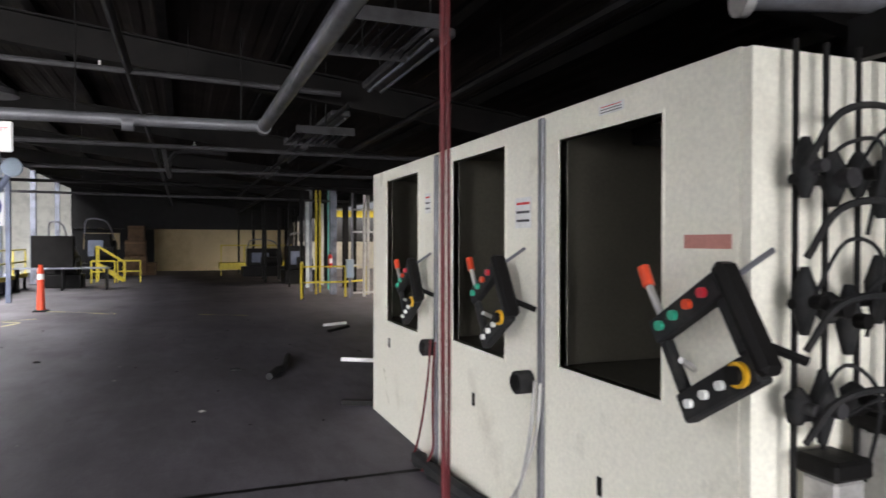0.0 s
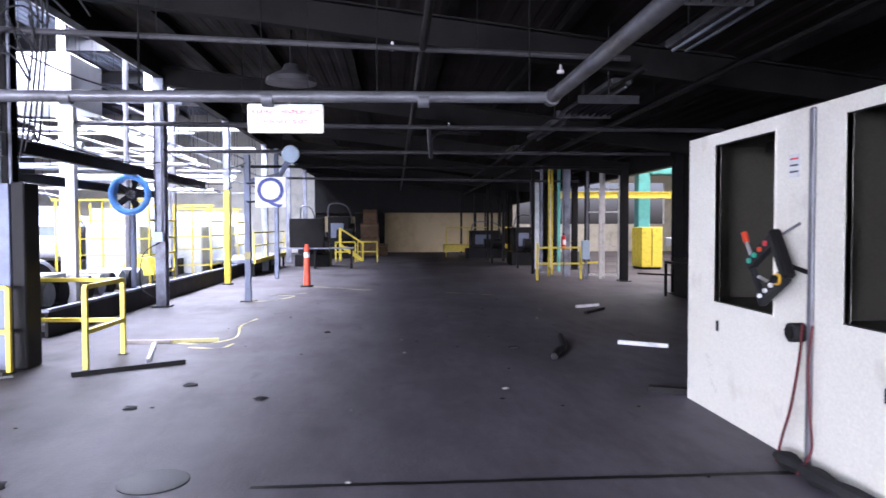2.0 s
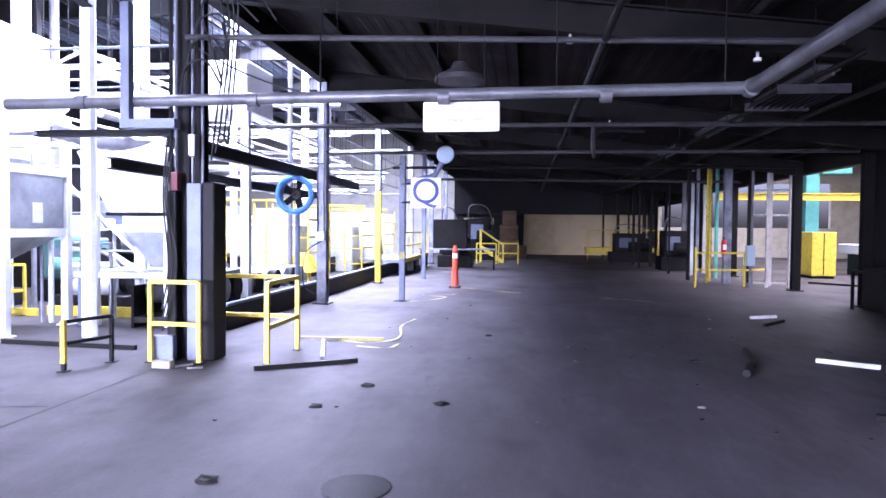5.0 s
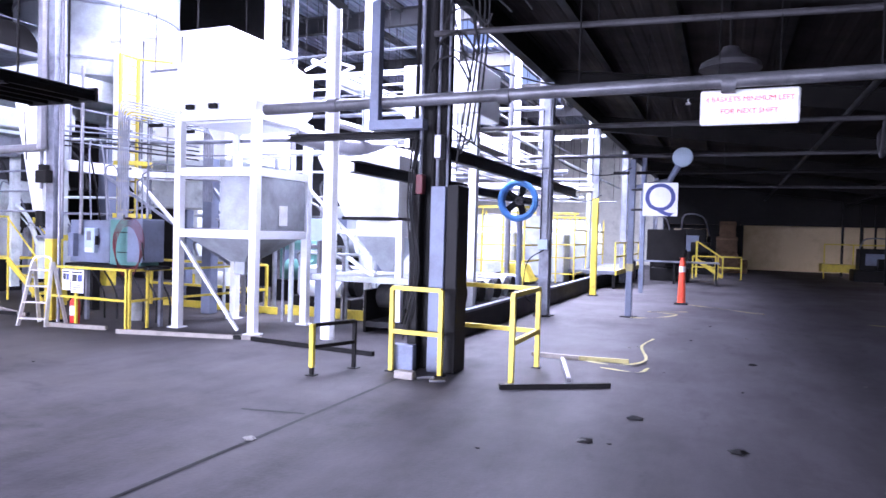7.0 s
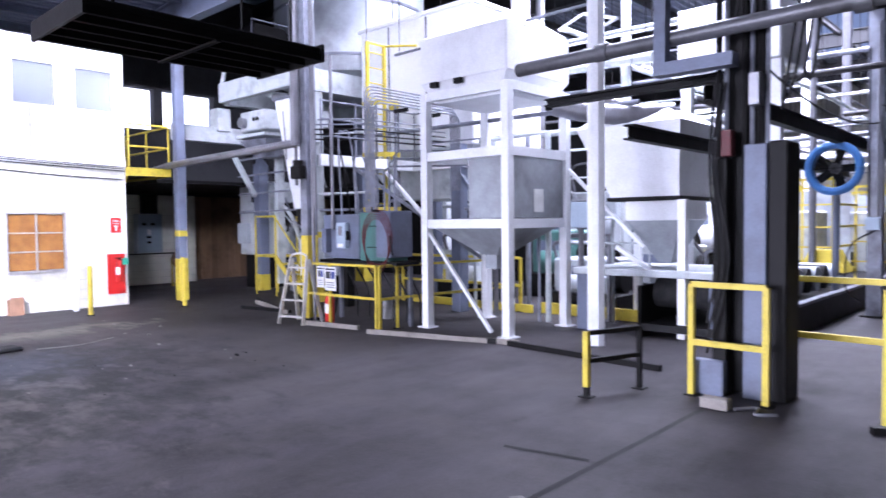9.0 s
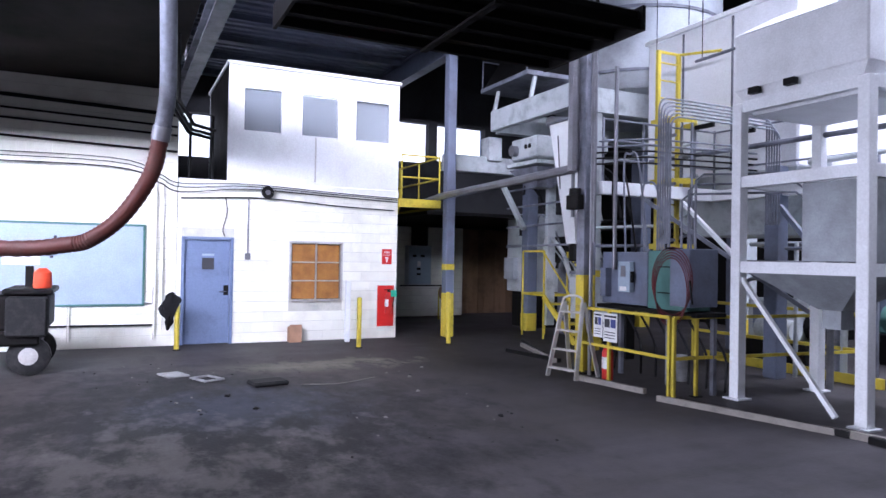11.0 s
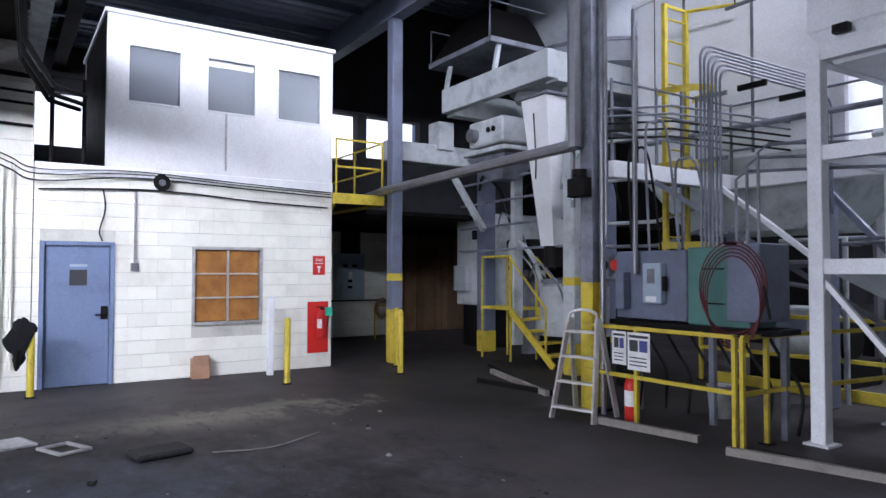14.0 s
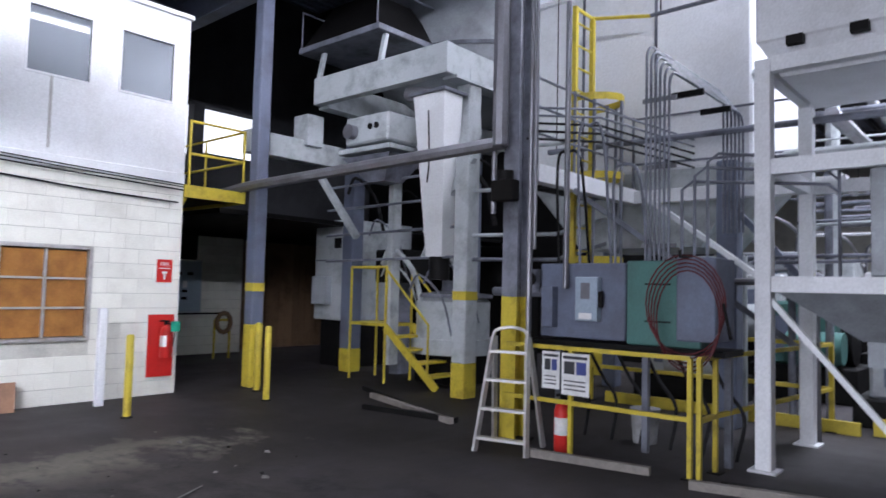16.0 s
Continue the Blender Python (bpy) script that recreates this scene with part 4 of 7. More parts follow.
def debris(x, y, s, m, label="small lump of dirt and scrap on the floor"):
    bm = bmesh.new()
    bmesh.ops.create_icosphere(bm, subdivisions=2, radius=s)
    seed = Vector((random.random() * 50, 3, 1))
    for v in bm.verts:
        v.co *= 1 + 0.6 * noise.noise(v.co / s * 1.2 + seed)
        v.co = Vector((v.co.x * 1.5 + x, v.co.y + y, max(0, v.co.z * 0.5 + s * 0.25)))
    return solo("debris", bm, m, label, "debris", "debris on the floor")


for x, y, s, m in ((-2.61, 5.46, 0.09, DARK), (-2.14, 8.52, 0.08, RUBBER), (-1.21, 7.82, 0.08, DARK), (-2.45, 7.54, 0.07, DARK), (1.47, 8.11, 0.05, GRIT), (-5.05, 6.25, 0.065, GRIT), (2.0, 10.6, 0.09, RUBBER), (-0.95, 12.4, 0.06, DARK),
                   (-11.0, 6.4, 0.02, GRIT), (-12.2, 7.3, 0.025, GRIT), (-13.2, 7.6, 0.025, GRIT), (-12.0, 4.6, 0.025, GRIT), (-12.7, 5.0, 0.06, DARK), (-11.9, 5.2, 0.06, DARK), (-12.5, 4.4, 0.02, GRIT), (-13.9, 8.1, 0.025, GRIT), (-10.6, 7.6, 0.03, DARK), (-14.8, 7.7, 0.025, GRIT)):
    debris(x, y, s * (0.62 if s > 0.045 else 1.0), m)
for i in range(60):
    x, y = random.uniform(-15.5, -9.5), random.uniform(3.2, 8.2)
    debris(x, y, random.uniform(0.006, 0.016), (DARK, GRIT, RUBBER)[i % 3], "tiny scrap of litter on the stained floor")
for i in range(40):
    x, y = random.uniform(-4.5, 4.5), random.uniform(5, 18)
    debris(x, y, random.uniform(0.008, 0.02), (DARK, DARK, GRIT)[i % 3], "tiny scrap of litter on the concrete floor")

# back corner beside the office
wall_pipe([(-22.1, 11.0, 0.9), (-22.1, 12.6, 0.9)], 0.02, DARK, "dark pipe along the back block wall")
eb = thing("electrical_cabinet", (-22.2, 11.6, 0.9), "tall pale grey electrical cabinet on the block wall", "cabinet")
part("body", bx(-22.3, -22.05, 11.22, 11.95, 0.92, 2.05, 0.01), MACHINE, eb)
part("door", bx(-22.05, -22.03, 11.25, 11.92, 0.95, 2.02, 0.006), BOARD, eb)
for y, z in ((11.35, 1.72), (11.6, 1.72), (11.48, 1.35), (11.48, 1.2)):
    part("switch_plate", bx(-22.03, -22.02, y, y + 0.12, z, z + 0.06), DARK, eb)
part("label", bx(-22.03, -22.022, 11.5, 11.6, 1.45, 1.6), PAPER, eb)
part("cable_riser", bx(-22.28, -22.1, 11.4, 11.85, 2.05, 2.6, 0.01), DARK, eb)
st = thing("hose_stand", (-21.3, 12.0, 0), "yellow stand with a coiled brown hose", "stand")
for y in (11.85, 12.2):
    part("leg", tb([(-21.3, y, 0), (-21.3, y, 0.8)], 0.025, 8), YELLOW, st, smooth=True)
part("top_bar", tb([(-21.3, 11.85, 0.8), (-21.3, 12.2, 0.8)], 0.025, 8), YELLOW, st, smooth=True)
ring = [(-21.2, 12.0 + 0.16 * cos(a * pi / 6), 0.75 + 0.2 * sin(a * pi / 6)) for a in range(13)]
part("hose_coil", tb(ring, 0.05, 8), PLANK, st, smooth=True)


# ---- rails ----
def rail(name, pts, z1, mid, label, r=0.025, square=0.0, group="yellow guard rails", mat_=None, posts=None):
    m_ = mat_ or YELLOW
    t = thing(name, (*pts[0], 0), label, "guard rail", group)
    for i, (x, y) in enumerate(posts or pts):
        bm = bmesh.new()
        if square:
            bar(bm, (x, y, 0.012), (x, y, z1), square, square)
        else:
            tube(bm, [(x, y, 0.012), (x, y, z1)], r, 10)
        part("post", bm, m_, t, smooth=not square)
        part("base_plate", bx(x - 0.06, x + 0.06, y - 0.06, y + 0.06, 0, 0.012), DARK, t)
    for z in (z1, *mid):
        for a, b in zip(pts, pts[1:]):
            bm = bmesh.new()
            if square:
                bar(bm, (*a, z), (*b, z), square, square * 0.98)
            else:
                tube(bm, [(*a, z), (*b, z)], r, 10)
            part("rail", bm, m_, t, smooth=not square)
    return t


rail("guard_rail", [(-5.32, 9.42), (-4.63, 9.41)], 1.08, [0.52], "yellow steel guard rail hoop in front of the column", square=0.055)
rail("guard_rail", [(-3.7, 9.42), (-3.7, 10.62), (-5.2, 10.7)], 1.08, [0.5], "yellow steel guard rail corner with scuffed posts", square=0.06, posts=[(-3.7, 9.42), (-3.7, 10.62)])
rail("low_stand", [(-6.04, 8.68), (-5.82, 9.33)], 0.62, [0.35], "low worn stand with a yellow leg", square=0.045, mat_=DARK)
solo("leg_sleeve", bx(-6.07, -6.01, 8.65, 8.71, 0.1, 0.64, 0.004), YELLOW, "yellow painted sleeve on the stand leg", "sleeve")
rail("guard_rail", [(-12.6, 10.08), (-10.7, 10.12)], 1.02, [0.5], "yellow tubular rail in front of the electrical panel", square=0.04, posts=[(-11.85, 10.1), (-10.7, 10.12)])
rail("guard_rail", [(-10.62, 10.12), (-10.62, 10.5), (-10.3, 13.4)], 1.02, [0.5], "yellow tubular rail beside the electrical panel", square=0.04)
rail("guard_rail", [(-13.4, 13.3), (-10.3, 13.4)], 1.02, [0.5], "yellow rail behind the electrical panel", square=0.05)
rail("guard_rail", [(5.13, 23.75), (6.65, 23.75), (7.6, 24.6)], 1.1, [0.55], "yellow guard rail round the side of the hall", square=0.06)
rail("guard_rail", [(5.0, 23.2), (5.13, 23.75)], 1.25, [0.55], "yellow guard rail corner post", square=0.06)
for x, y in ((-2.8, 35.6), (-1.7, 35.9)):
    rail("guard_rail", [(x, y), (x + 1.0, y)], 1.05, [0.55], "yellow rail beside far steps", square=0.06)
part("toe_board", bx(-13.2, -10.0, 13.35, 13.4, 0, 0.15, 0.005), YELLOW)["kind"] = "structure"
part("toe_board", bx(-9.9, -7.6, 13.5, 13.56, 0, 0.2, 0.005), YELLOW)["kind"] = "structure"

# ---- electrical panel by the column ----
ep = thing("electrical_enclosure", (-11.55, 10.6, 0), "blue-grey and green electrical enclosure on a steel frame", "panel")
part("enclosure", bx(-12.42, -11.45, 10.42, 10.85, 1.1, 1.86, 0.012), GREYBLUE, ep)
part("enclosure", bx(-11.44, -10.72, 10.42, 10.85, 1.08, 1.88, 0.012), GREENP, ep, "dark green enclosure")
part("enclosure", bx(-10.9, -10.55, 10.3, 10.8, 1.15, 1.9, 0.012), GREYBLUE, ep, "narrow blue-grey enclosure")
part("shelf", bx(-12.5, -10.5, 10.38, 10.9, 1.02, 1.075, 0.006), DARK, ep)
for x in (-12.4, -11.4, -10.6):
    part("leg", bx(x - 0.03, x + 0.03, 10.75, 10.81, 0, 1.02), STEELCOL, ep)
sw = part("disconnect_switch", bx(-11.95, -11.7, 10.32, 10.415, 1.28, 1.72, 0.01), BOARD, ep, "pale grey disconnect switch")
part("switch_lever", bx(-11.7, -11.66, 10.33, 10.38, 1.42, 1.58, 0.004), DARK, sw)
part("switch_label", bx(-11.9, -11.76, 10.312, 10.318, 1.3, 1.36), PAPER, sw)
part("switch_label", bx(-11.88, -11.78, 10.312, 10.318, 1.5, 1.66), GALV, sw)
part("small_box", bx(-12.33, -12.2, 10.3, 10.415, 1.2, 1.62, 0.008), GREYBLUE, ep)
part("conduit", tb([(-12.08, 10.36, 1.6), (-12.08, 10.36, 4.6)], 0.03, 10), GALV, ep, smooth=True)
for z in (1.3, 1.65):
    part("latch", bx(-11.25, -11.0, 10.41, 10.418, z, z + 0.015), DARK, ep)
for i, (x0, z0, w, hh) in enumerate(((-12.15, 0.62, 0.2, 0.36), (-11.93, 0.58, 0.3, 0.4))):
    nt_ = thing("notice_sheet", (x0, 10.07, z0), "white printed notice hung on the yellow rail", "notice", "notices")
    part("sheet", bx(x0, x0 + w, 10.055, 10.06, z0, z0 + hh), PAPER, nt_)
    part("picture", bx(x0 + 0.03, x0 + w * 0.48, 10.051, 10.054, z0 + hh * 0.5, z0 + hh * 0.8), INK, nt_)
    part("picture", bx(x0 + w * 0.55, x0 + w - 0.03, 10.051, 10.054, z0 + hh * 0.5, z0 + hh * 0.8), BLUEINK, nt_)
    part("heading", bx(x0 + 0.02, x0 + w - 0.02, 10.051, 10.054, z0 + hh * 0.86, z0 + hh * 0.93), INK, nt_)
    for k in range(3):
        part("text_bar", bx(x0 + 0.03, x0 + w - 0.04, 10.051, 10.054, z0 + hh * (0.12 + 0.1 * k), z0 + hh * (0.15 + 0.1 * k)), INK, nt_)
hose = thing("red_hose_coil", (-10.75, 10.25, 1.1), "coiled dark red rubber hose hung on the panel", "hose")
for k in range(5):
    pts = [(-10.8 + (0.36 - 0.02 * k) * cos(a * pi / 12) + 0.012 * k, 10.24 - 0.015 * k, 1.48 - 0.035 * k * (1 - sin(a * pi / 12)) + (0.44 - 0.035 * k) * sin(a * pi / 12)) for a in range(25)]
    part("loop", tb(pts, 0.007, 7), REDHOSE, hose, smooth=True)
part("hose_end", tb([(-10.45, 10.2, 1.5), (-10.38, 10.18, 1.2)], 0.014, 7), DARK, hose)
part("hook", tb([(-10.8, 10.42, 1.9), (-10.8, 10.14, 1.9), (-10.8, 10.14, 1.96)], 0.015, 6), DARK, hose)
bk = thing("bucket", (-11.6, 11.2, 0), "dirty white plastic bucket on the floor", "bucket")
part("body", lathe(bmesh.new(), [(0.12, 0), (0.15, 0.34), (0.16, 0.36)], -11.6, 11.2, 18), TRODDEN, bk, smooth=True)

# conduit bundle that climbs from the panel
cbn = thing("conduit_bundle", (-11.0, 10.55, 1.88), "bundle of galvanised conduits rising from the panel and bending away", "conduit", "pipes and conduits")
for k in range(6):
    x = -11.24 + 0.045 * k
    top = 3.98 - 0.06 * k
    pts = [(x, 10.4, 1.88), (x, 10.4, top - 0.16)] + [(x, 10.4 + 0.16 * (1 - cos(a * pi / 10)), top - 0.16 + 0.16 * sin(a * pi / 10)) for a in range(1, 6)]
    pts += [(x, 12.35, top)] + [(x, 12.35 + 0.16 * sin(a * pi / 10), top - 0.16 * (1 - cos(a * pi / 10))) for a in range(1, 6)] + [(x, 12.51, 2.3)]
    part("conduit", tb(pts, 0.014, 8), STEELCOL, cbn, smooth=True)
for y in (11.1, 11.9):
    part("strap", bx(-11.29, -10.96, y, y + 0.04, 3.6, 3.66), DARK, cbn)
for z in (2.0, 2.75, 3.4):
    part("strap", bx(-11.29, -10.96, 10.42, 10.45, z, z + 0.04), GALV, cbn)

# aluminium step ladder
lad = thing("step_ladder", (-12.35, 9.8, 0), "scuffed aluminium step ladder standing by the yellow column", "ladder")
for s in (-0.24, 0.24):
    m_ = Matrix.Translation((-12.4, 9.85, 0)) @ Matrix.Rotation(radians(15), 4, "Z")
    for y0, y1, mm in ((-0.22, 0.02, "front"), (0.3, 0.05, "back")):
        a, b = m_ @ Vector((s * 1.1, y0, 0)), m_ @ Vector((s * 0.75, y1, 1.1))
        part("side_rail", bar(bmesh.new(), a, b, 0.03, 0.06), ALU, lad)
for k in range(4):
    f = 0.12 + 0.25 * k
    w = 0.24 * (1.1 - 0.35 * f)
    a, b = m_ @ Vector((-w, -0.22 + 0.24 * f, 1.1 * f)), m_ @ Vector((w, -0.22 + 0.24 * f, 1.1 * f))
    part("step", bar(bmesh.new(), a, b, 0.09, 0.025), ALU, lad)
pts = smooth_path([m_ @ Vector((-0.18, 0.0, 1.05)), m_ @ Vector((-0.16, 0.02, 1.16)), m_ @ Vector((0, 0.04, 1.2)), m_ @ Vector((0.16, 0.02, 1.16)), m_ @ Vector((0.18, 0.0, 1.05))], 4)
part("top_hoop", tb(pts, 0.018, 8), ALU, lad, smooth=True)
for a, b, w, m_ in (((-12.15, 9.8), (-11.0, 10.0), 0.07, ROPE), ((-10.6, 9.85), (-8.2, 10.5), 0.07, ROPE), ((-10.4, 10.0), (-8.5, 10.4), 0.05, DARK), ((-8.3, 10.4), (-6.0, 10.2), 0.06, DARK), ((-15.6, 11.0), (-13.6, 10.4), 0.06, ROPE), ((-15.0, 10.3), (-13.6, 10.5), 0.06, DARK), ((-16.2, 11.4), (-14.4, 10.7), 0.06, DARK)):
    solo("floor_batten", bar(bmesh.new(), (*a, 0.035), (*b, 0.035), w, 0.07), m_, "long worn batten lying on the floor", "batten", "battens on the floor")


# ---- cream test cabinets along the low hall ----
CX = 3.35


def test_cabinet(y0, y1, win, label, signs):
    """One bay of the cabinet row, front on x=CX, with an open window (y0, y1, z0, z1)."""
    c = thing("test_cabinet", (CX + 0.6, (y0 + y1) / 2, 0), label, "cabinet", "cream cabinets")
    a, b, z0, z1 = win
    bm = bmesh.new()
    for q in ((y0, a, 0.0, 2.74), (b, y1, 0.0, 2.74), (a, b, 0.0, z0), (a, b, z1, 2.74)):
        box(bm, CX, CX + 0.05, *q)
    bmesh.ops.remove_doubles(bm, verts=bm.verts, dist=0.0005)
    part("front_panel", bm, CABINET, c)
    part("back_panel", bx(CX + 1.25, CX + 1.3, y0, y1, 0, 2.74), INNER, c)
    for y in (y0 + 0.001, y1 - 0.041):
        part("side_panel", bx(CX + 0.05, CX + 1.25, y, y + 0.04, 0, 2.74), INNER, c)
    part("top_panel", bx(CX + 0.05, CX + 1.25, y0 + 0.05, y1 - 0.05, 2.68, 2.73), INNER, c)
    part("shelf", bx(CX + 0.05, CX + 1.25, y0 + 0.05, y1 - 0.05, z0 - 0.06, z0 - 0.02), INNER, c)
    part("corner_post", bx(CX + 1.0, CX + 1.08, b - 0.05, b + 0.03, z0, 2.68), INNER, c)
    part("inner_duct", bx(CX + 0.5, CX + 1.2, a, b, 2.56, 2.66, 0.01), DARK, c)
    for q in ((a - 0.012, b + 0.012, z0 - 0.02, z0), (a - 0.012, b + 0.012, z1, z1 + 0.015), (a - 0.012, a, z0, z1), (b, b + 0.012, z0, z1)):
        part("opening_trim", bx(CX - 0.006, CX + 0.052, *q), CABINET, c)
    for sy, sz, w, hh, m_ in signs:
        s = part("warning_label", bx(CX - 0.004, CX - 0.001, sy, sy + w, sz, sz + hh), PAPER, c, "white warning label with red bars")
        for k in range(3):
            part("text_bar", bx(CX - 0.006, CX - 0.0042, sy + 0.02, sy + w - 0.02, sz + hh * (0.2 + 0.28 * k), sz + hh * (0.28 + 0.28 * k)), REDINK if k == 2 else INK, s)
    return c


test_cabinet(5.41, 7.57, (5.93, 6.98, 1.1, 2.62), "cream enamelled steel cabinet with an open dark window", [(5.58, 2.22, 0.15, 0.18, 0)])
test_cabinet(3.53, 5.39, (4.06, 5.04, 1.15, 2.62), "cream enamelled steel cabinet with an open dark window and labels", [(3.68, 2.05, 0.22, 0.2, 0)])
test_cabinet(1.93, 3.51, (2.4, 3.33, 1.22, 2.56), "cream enamelled steel end cabinet with an open dark window", [(2.7, 2.63, 0.22, 0.05, 0)])
solo("scuff_strip", bx(CX - 0.004, CX - 0.001, 1.97, 2.25, 1.93, 1.99), mat("red_smear", (0.5, 0.22, 0.18), 0.5, amount=0.5), "faded red marking on the cream cabinet", "marking")
for y in (5.4, 3.52):
    solo("joint_strip", bx(CX - 0.03, CX - 0.001, y - 0.03, y + 0.03, 0.0, 2.72, 0.008), GALV, "grey metal strip over the joint between cabinets", "strip", "joint strips")
for y, z, l in ((6.9, 0.82, 0.3), (4.6, 0.7, 0.25), (2.9, 0.6, 0.3)):
    b_ = thing("panel_latch", (CX, y, z), "small worn latch on the lower cabinet panel", "latch", "cabinet latches")
    part("plate", bx(CX - 0.01, CX, y - 0.02, y + 0.02, z, z + 0.1, 0.003), DARK, b_)


def pendant(y, z, s, tilt, label):
    """A teach pendant hung on a tilted bracket in front of a cabinet window."""
    p = thing("control_pendant", (CX - 0.15, y, z), label, "control box", "control pendants")
    M = Matrix.Translation((CX - 0.16, y, z)) @ Matrix.Rotation(radians(90), 4, "Y") @ Matrix.Rotation(radians(tilt), 4, "Z")
    # local x: down, y: along the cabinet, z: towards the cabinet after the turn
    def lb(x0, x1, y0, y1, z0=-0.045, z1=0.045, bev=0.012):
        return bx(x0 * s, x1 * s, y0 * s, y1 * s, z0 * s, z1 * s, bev * s, M)
    part("upper_bar", lb(-0.28, -0.14, -0.3, 0.3), RUBBER, p)
    part("lower_bar", lb(0.16, 0.32, -0.3, 0.3), RUBBER, p)
    part("side_strut", lb(-0.14, 0.16, 0.22, 0.29, -0.03, 0.03), RUBBER, p)
    part("side_strut", lb(-0.14, 0.16, -0.3, -0.22, -0.035, 0.035), RUBBER, p)
    part("hub", lb(-0.3, 0.3, -0.38, -0.29, -0.07, 0.07, 0.03), DARK, p)
    for k, m_ in enumerate((GREENB, GREENB, ORANGE, REDB)):
        q = M @ Vector((-0.21 * s, (0.2 - 0.13 * k) * s, -0.045 * s))
        part("button", tb([q, q + Vector((-0.03 * s, 0, 0))], 0.028 * s, 12), m_, p, smooth=True)
    for k in range(3):
        q = M @ Vector((0.24 * s, (0.2 - 0.13 * k) * s, -0.045 * s))
        part("button", tb([q, q + Vector((-0.03 * s, 0, 0))], 0.025 * s, 12), PAPER, p, smooth=True)
    q = M @ Vector((0.24 * s, -0.2 * s, -0.045 * s))
    part("stop_ring", tb([q, q + Vector((-0.025 * s, 0, 0))], 0.065 * s, 16), AMBER, p, smooth=True)
    part("stop_button", tb([q + Vector((-0.02 * s, 0, 0)), q + Vector((-0.06 * s, 0, 0))], 0.045 * s, 16), DARK, p, smooth=True)
    q = M @ Vector((-0.28 * s, 0.22 * s, 0))
    part("stack_stem", tb([q, q + Vector((0.0, 0.11 * s, 0.16 * s))], 0.022 * s, 8), ALU, p, smooth=True)
    part("stack_lamp", tb([q + Vector((0.0, 0.11 * s, 0.16 * s)), q + Vector((0.0, 0.17 * s, 0.27 * s))], 0.036 * s, 10), ORANGE, p, smooth=True)
    part("bracket_arm", tb([M @ Vector((-0.2 * s, -0.3 * s, 0)), (CX, y - 0.25 * s, z + 0.5 * s)], 0.012, 6), GALV, p, smooth=True)
    part("bracket_arm", tb([M @ Vector((0.1 * s, -0.3 * s, 0)), (CX, y - 0.45 * s, z - 0.02)], 0.02, 6), DARK, p, smooth=True)
    part("support_arm", tb([M @ Vector((0.0, 0.2 * s, 0)), (CX + 0.3, y + 0.55 * s, z - 0.35 * s)], 0.014, 6), ALU, p, smooth=True)
    return p


pendant(1.95, 1.55, 0.76, -32, "black control pendant with coloured buttons on a tilted bracket")
pendant(3.95, 1.55, 0.74, -32, "black control pendant with an orange lamp hung at the second window")
pendant(5.75, 1.5, 0.72, -32, "black control pendant with an orange lamp hung at the far window")
for y, z in ((3.7, 1.06), (5.52, 1.02)):
    k_ = thing("round_plug", (CX - 0.07, y, z), "round black connector plug on the cabinet", "plug", "connector plugs")
    part("body", tb([(CX, y, z), (CX - 0.1, y, z)], 0.075, 16), RUBBER, k_, smooth=True)
    part("ring", tb([(CX - 0.1, y, z), (CX - 0.115, y, z)], 0.055, 16), DARK, k_, smooth=True)
for y, dy, m_ in ((3.52, 0.2, ALU), (5.42, 0.15, REDHOSE), (5.3, -0.1, REDHOSE), (3.45, 0.35, ALU)):
    pts = smooth_path([(CX - 0.06, y, 1.1), (CX - 0.07, y + 0.03, 0.8), (CX - 0.1, y + dy * 0.5, 0.45), (CX - 0.12, y + dy, 0.2), (CX - 0.2, y + dy * 0.6, 0.02)], 6)
    wall_pipe(pts, 0.011, m_, "hose hanging down the cabinet front to the floor", "hose", "hanging_hose")
for k, (x, y, r) in enumerate(((2.05, 1.85, 0.009), (2.075, 1.87, 0.007))):
    pts = smooth_path([(x, y, 4.75), (x, y + 0.01, 3.0), (x, y - 0.01 * k, 1.6), (x + 0.01, y + 0.02 * k, 0.7), (x + 0.03, y - 0.06 * k, 0.01)], 6)
    wall_pipe(pts, r, REDHOSE, "dark red air hose hanging from the roof to the floor", "hose", "hanging_hose")
solo("rag_roll", tb(smooth_path([(3.2, 5.6, 0.05), (3.2, 4.9, 0.06), (3.28, 4.3, 0.05), (3.25, 3.7, 0.05)], 4), 0.06, 8, [0.03 + 0.05 * abs(sin(i * 1.7)) for i in range(13)]), RUBBER, "dark roll of rags lying along the cabinet foot", "rags", smooth=True)

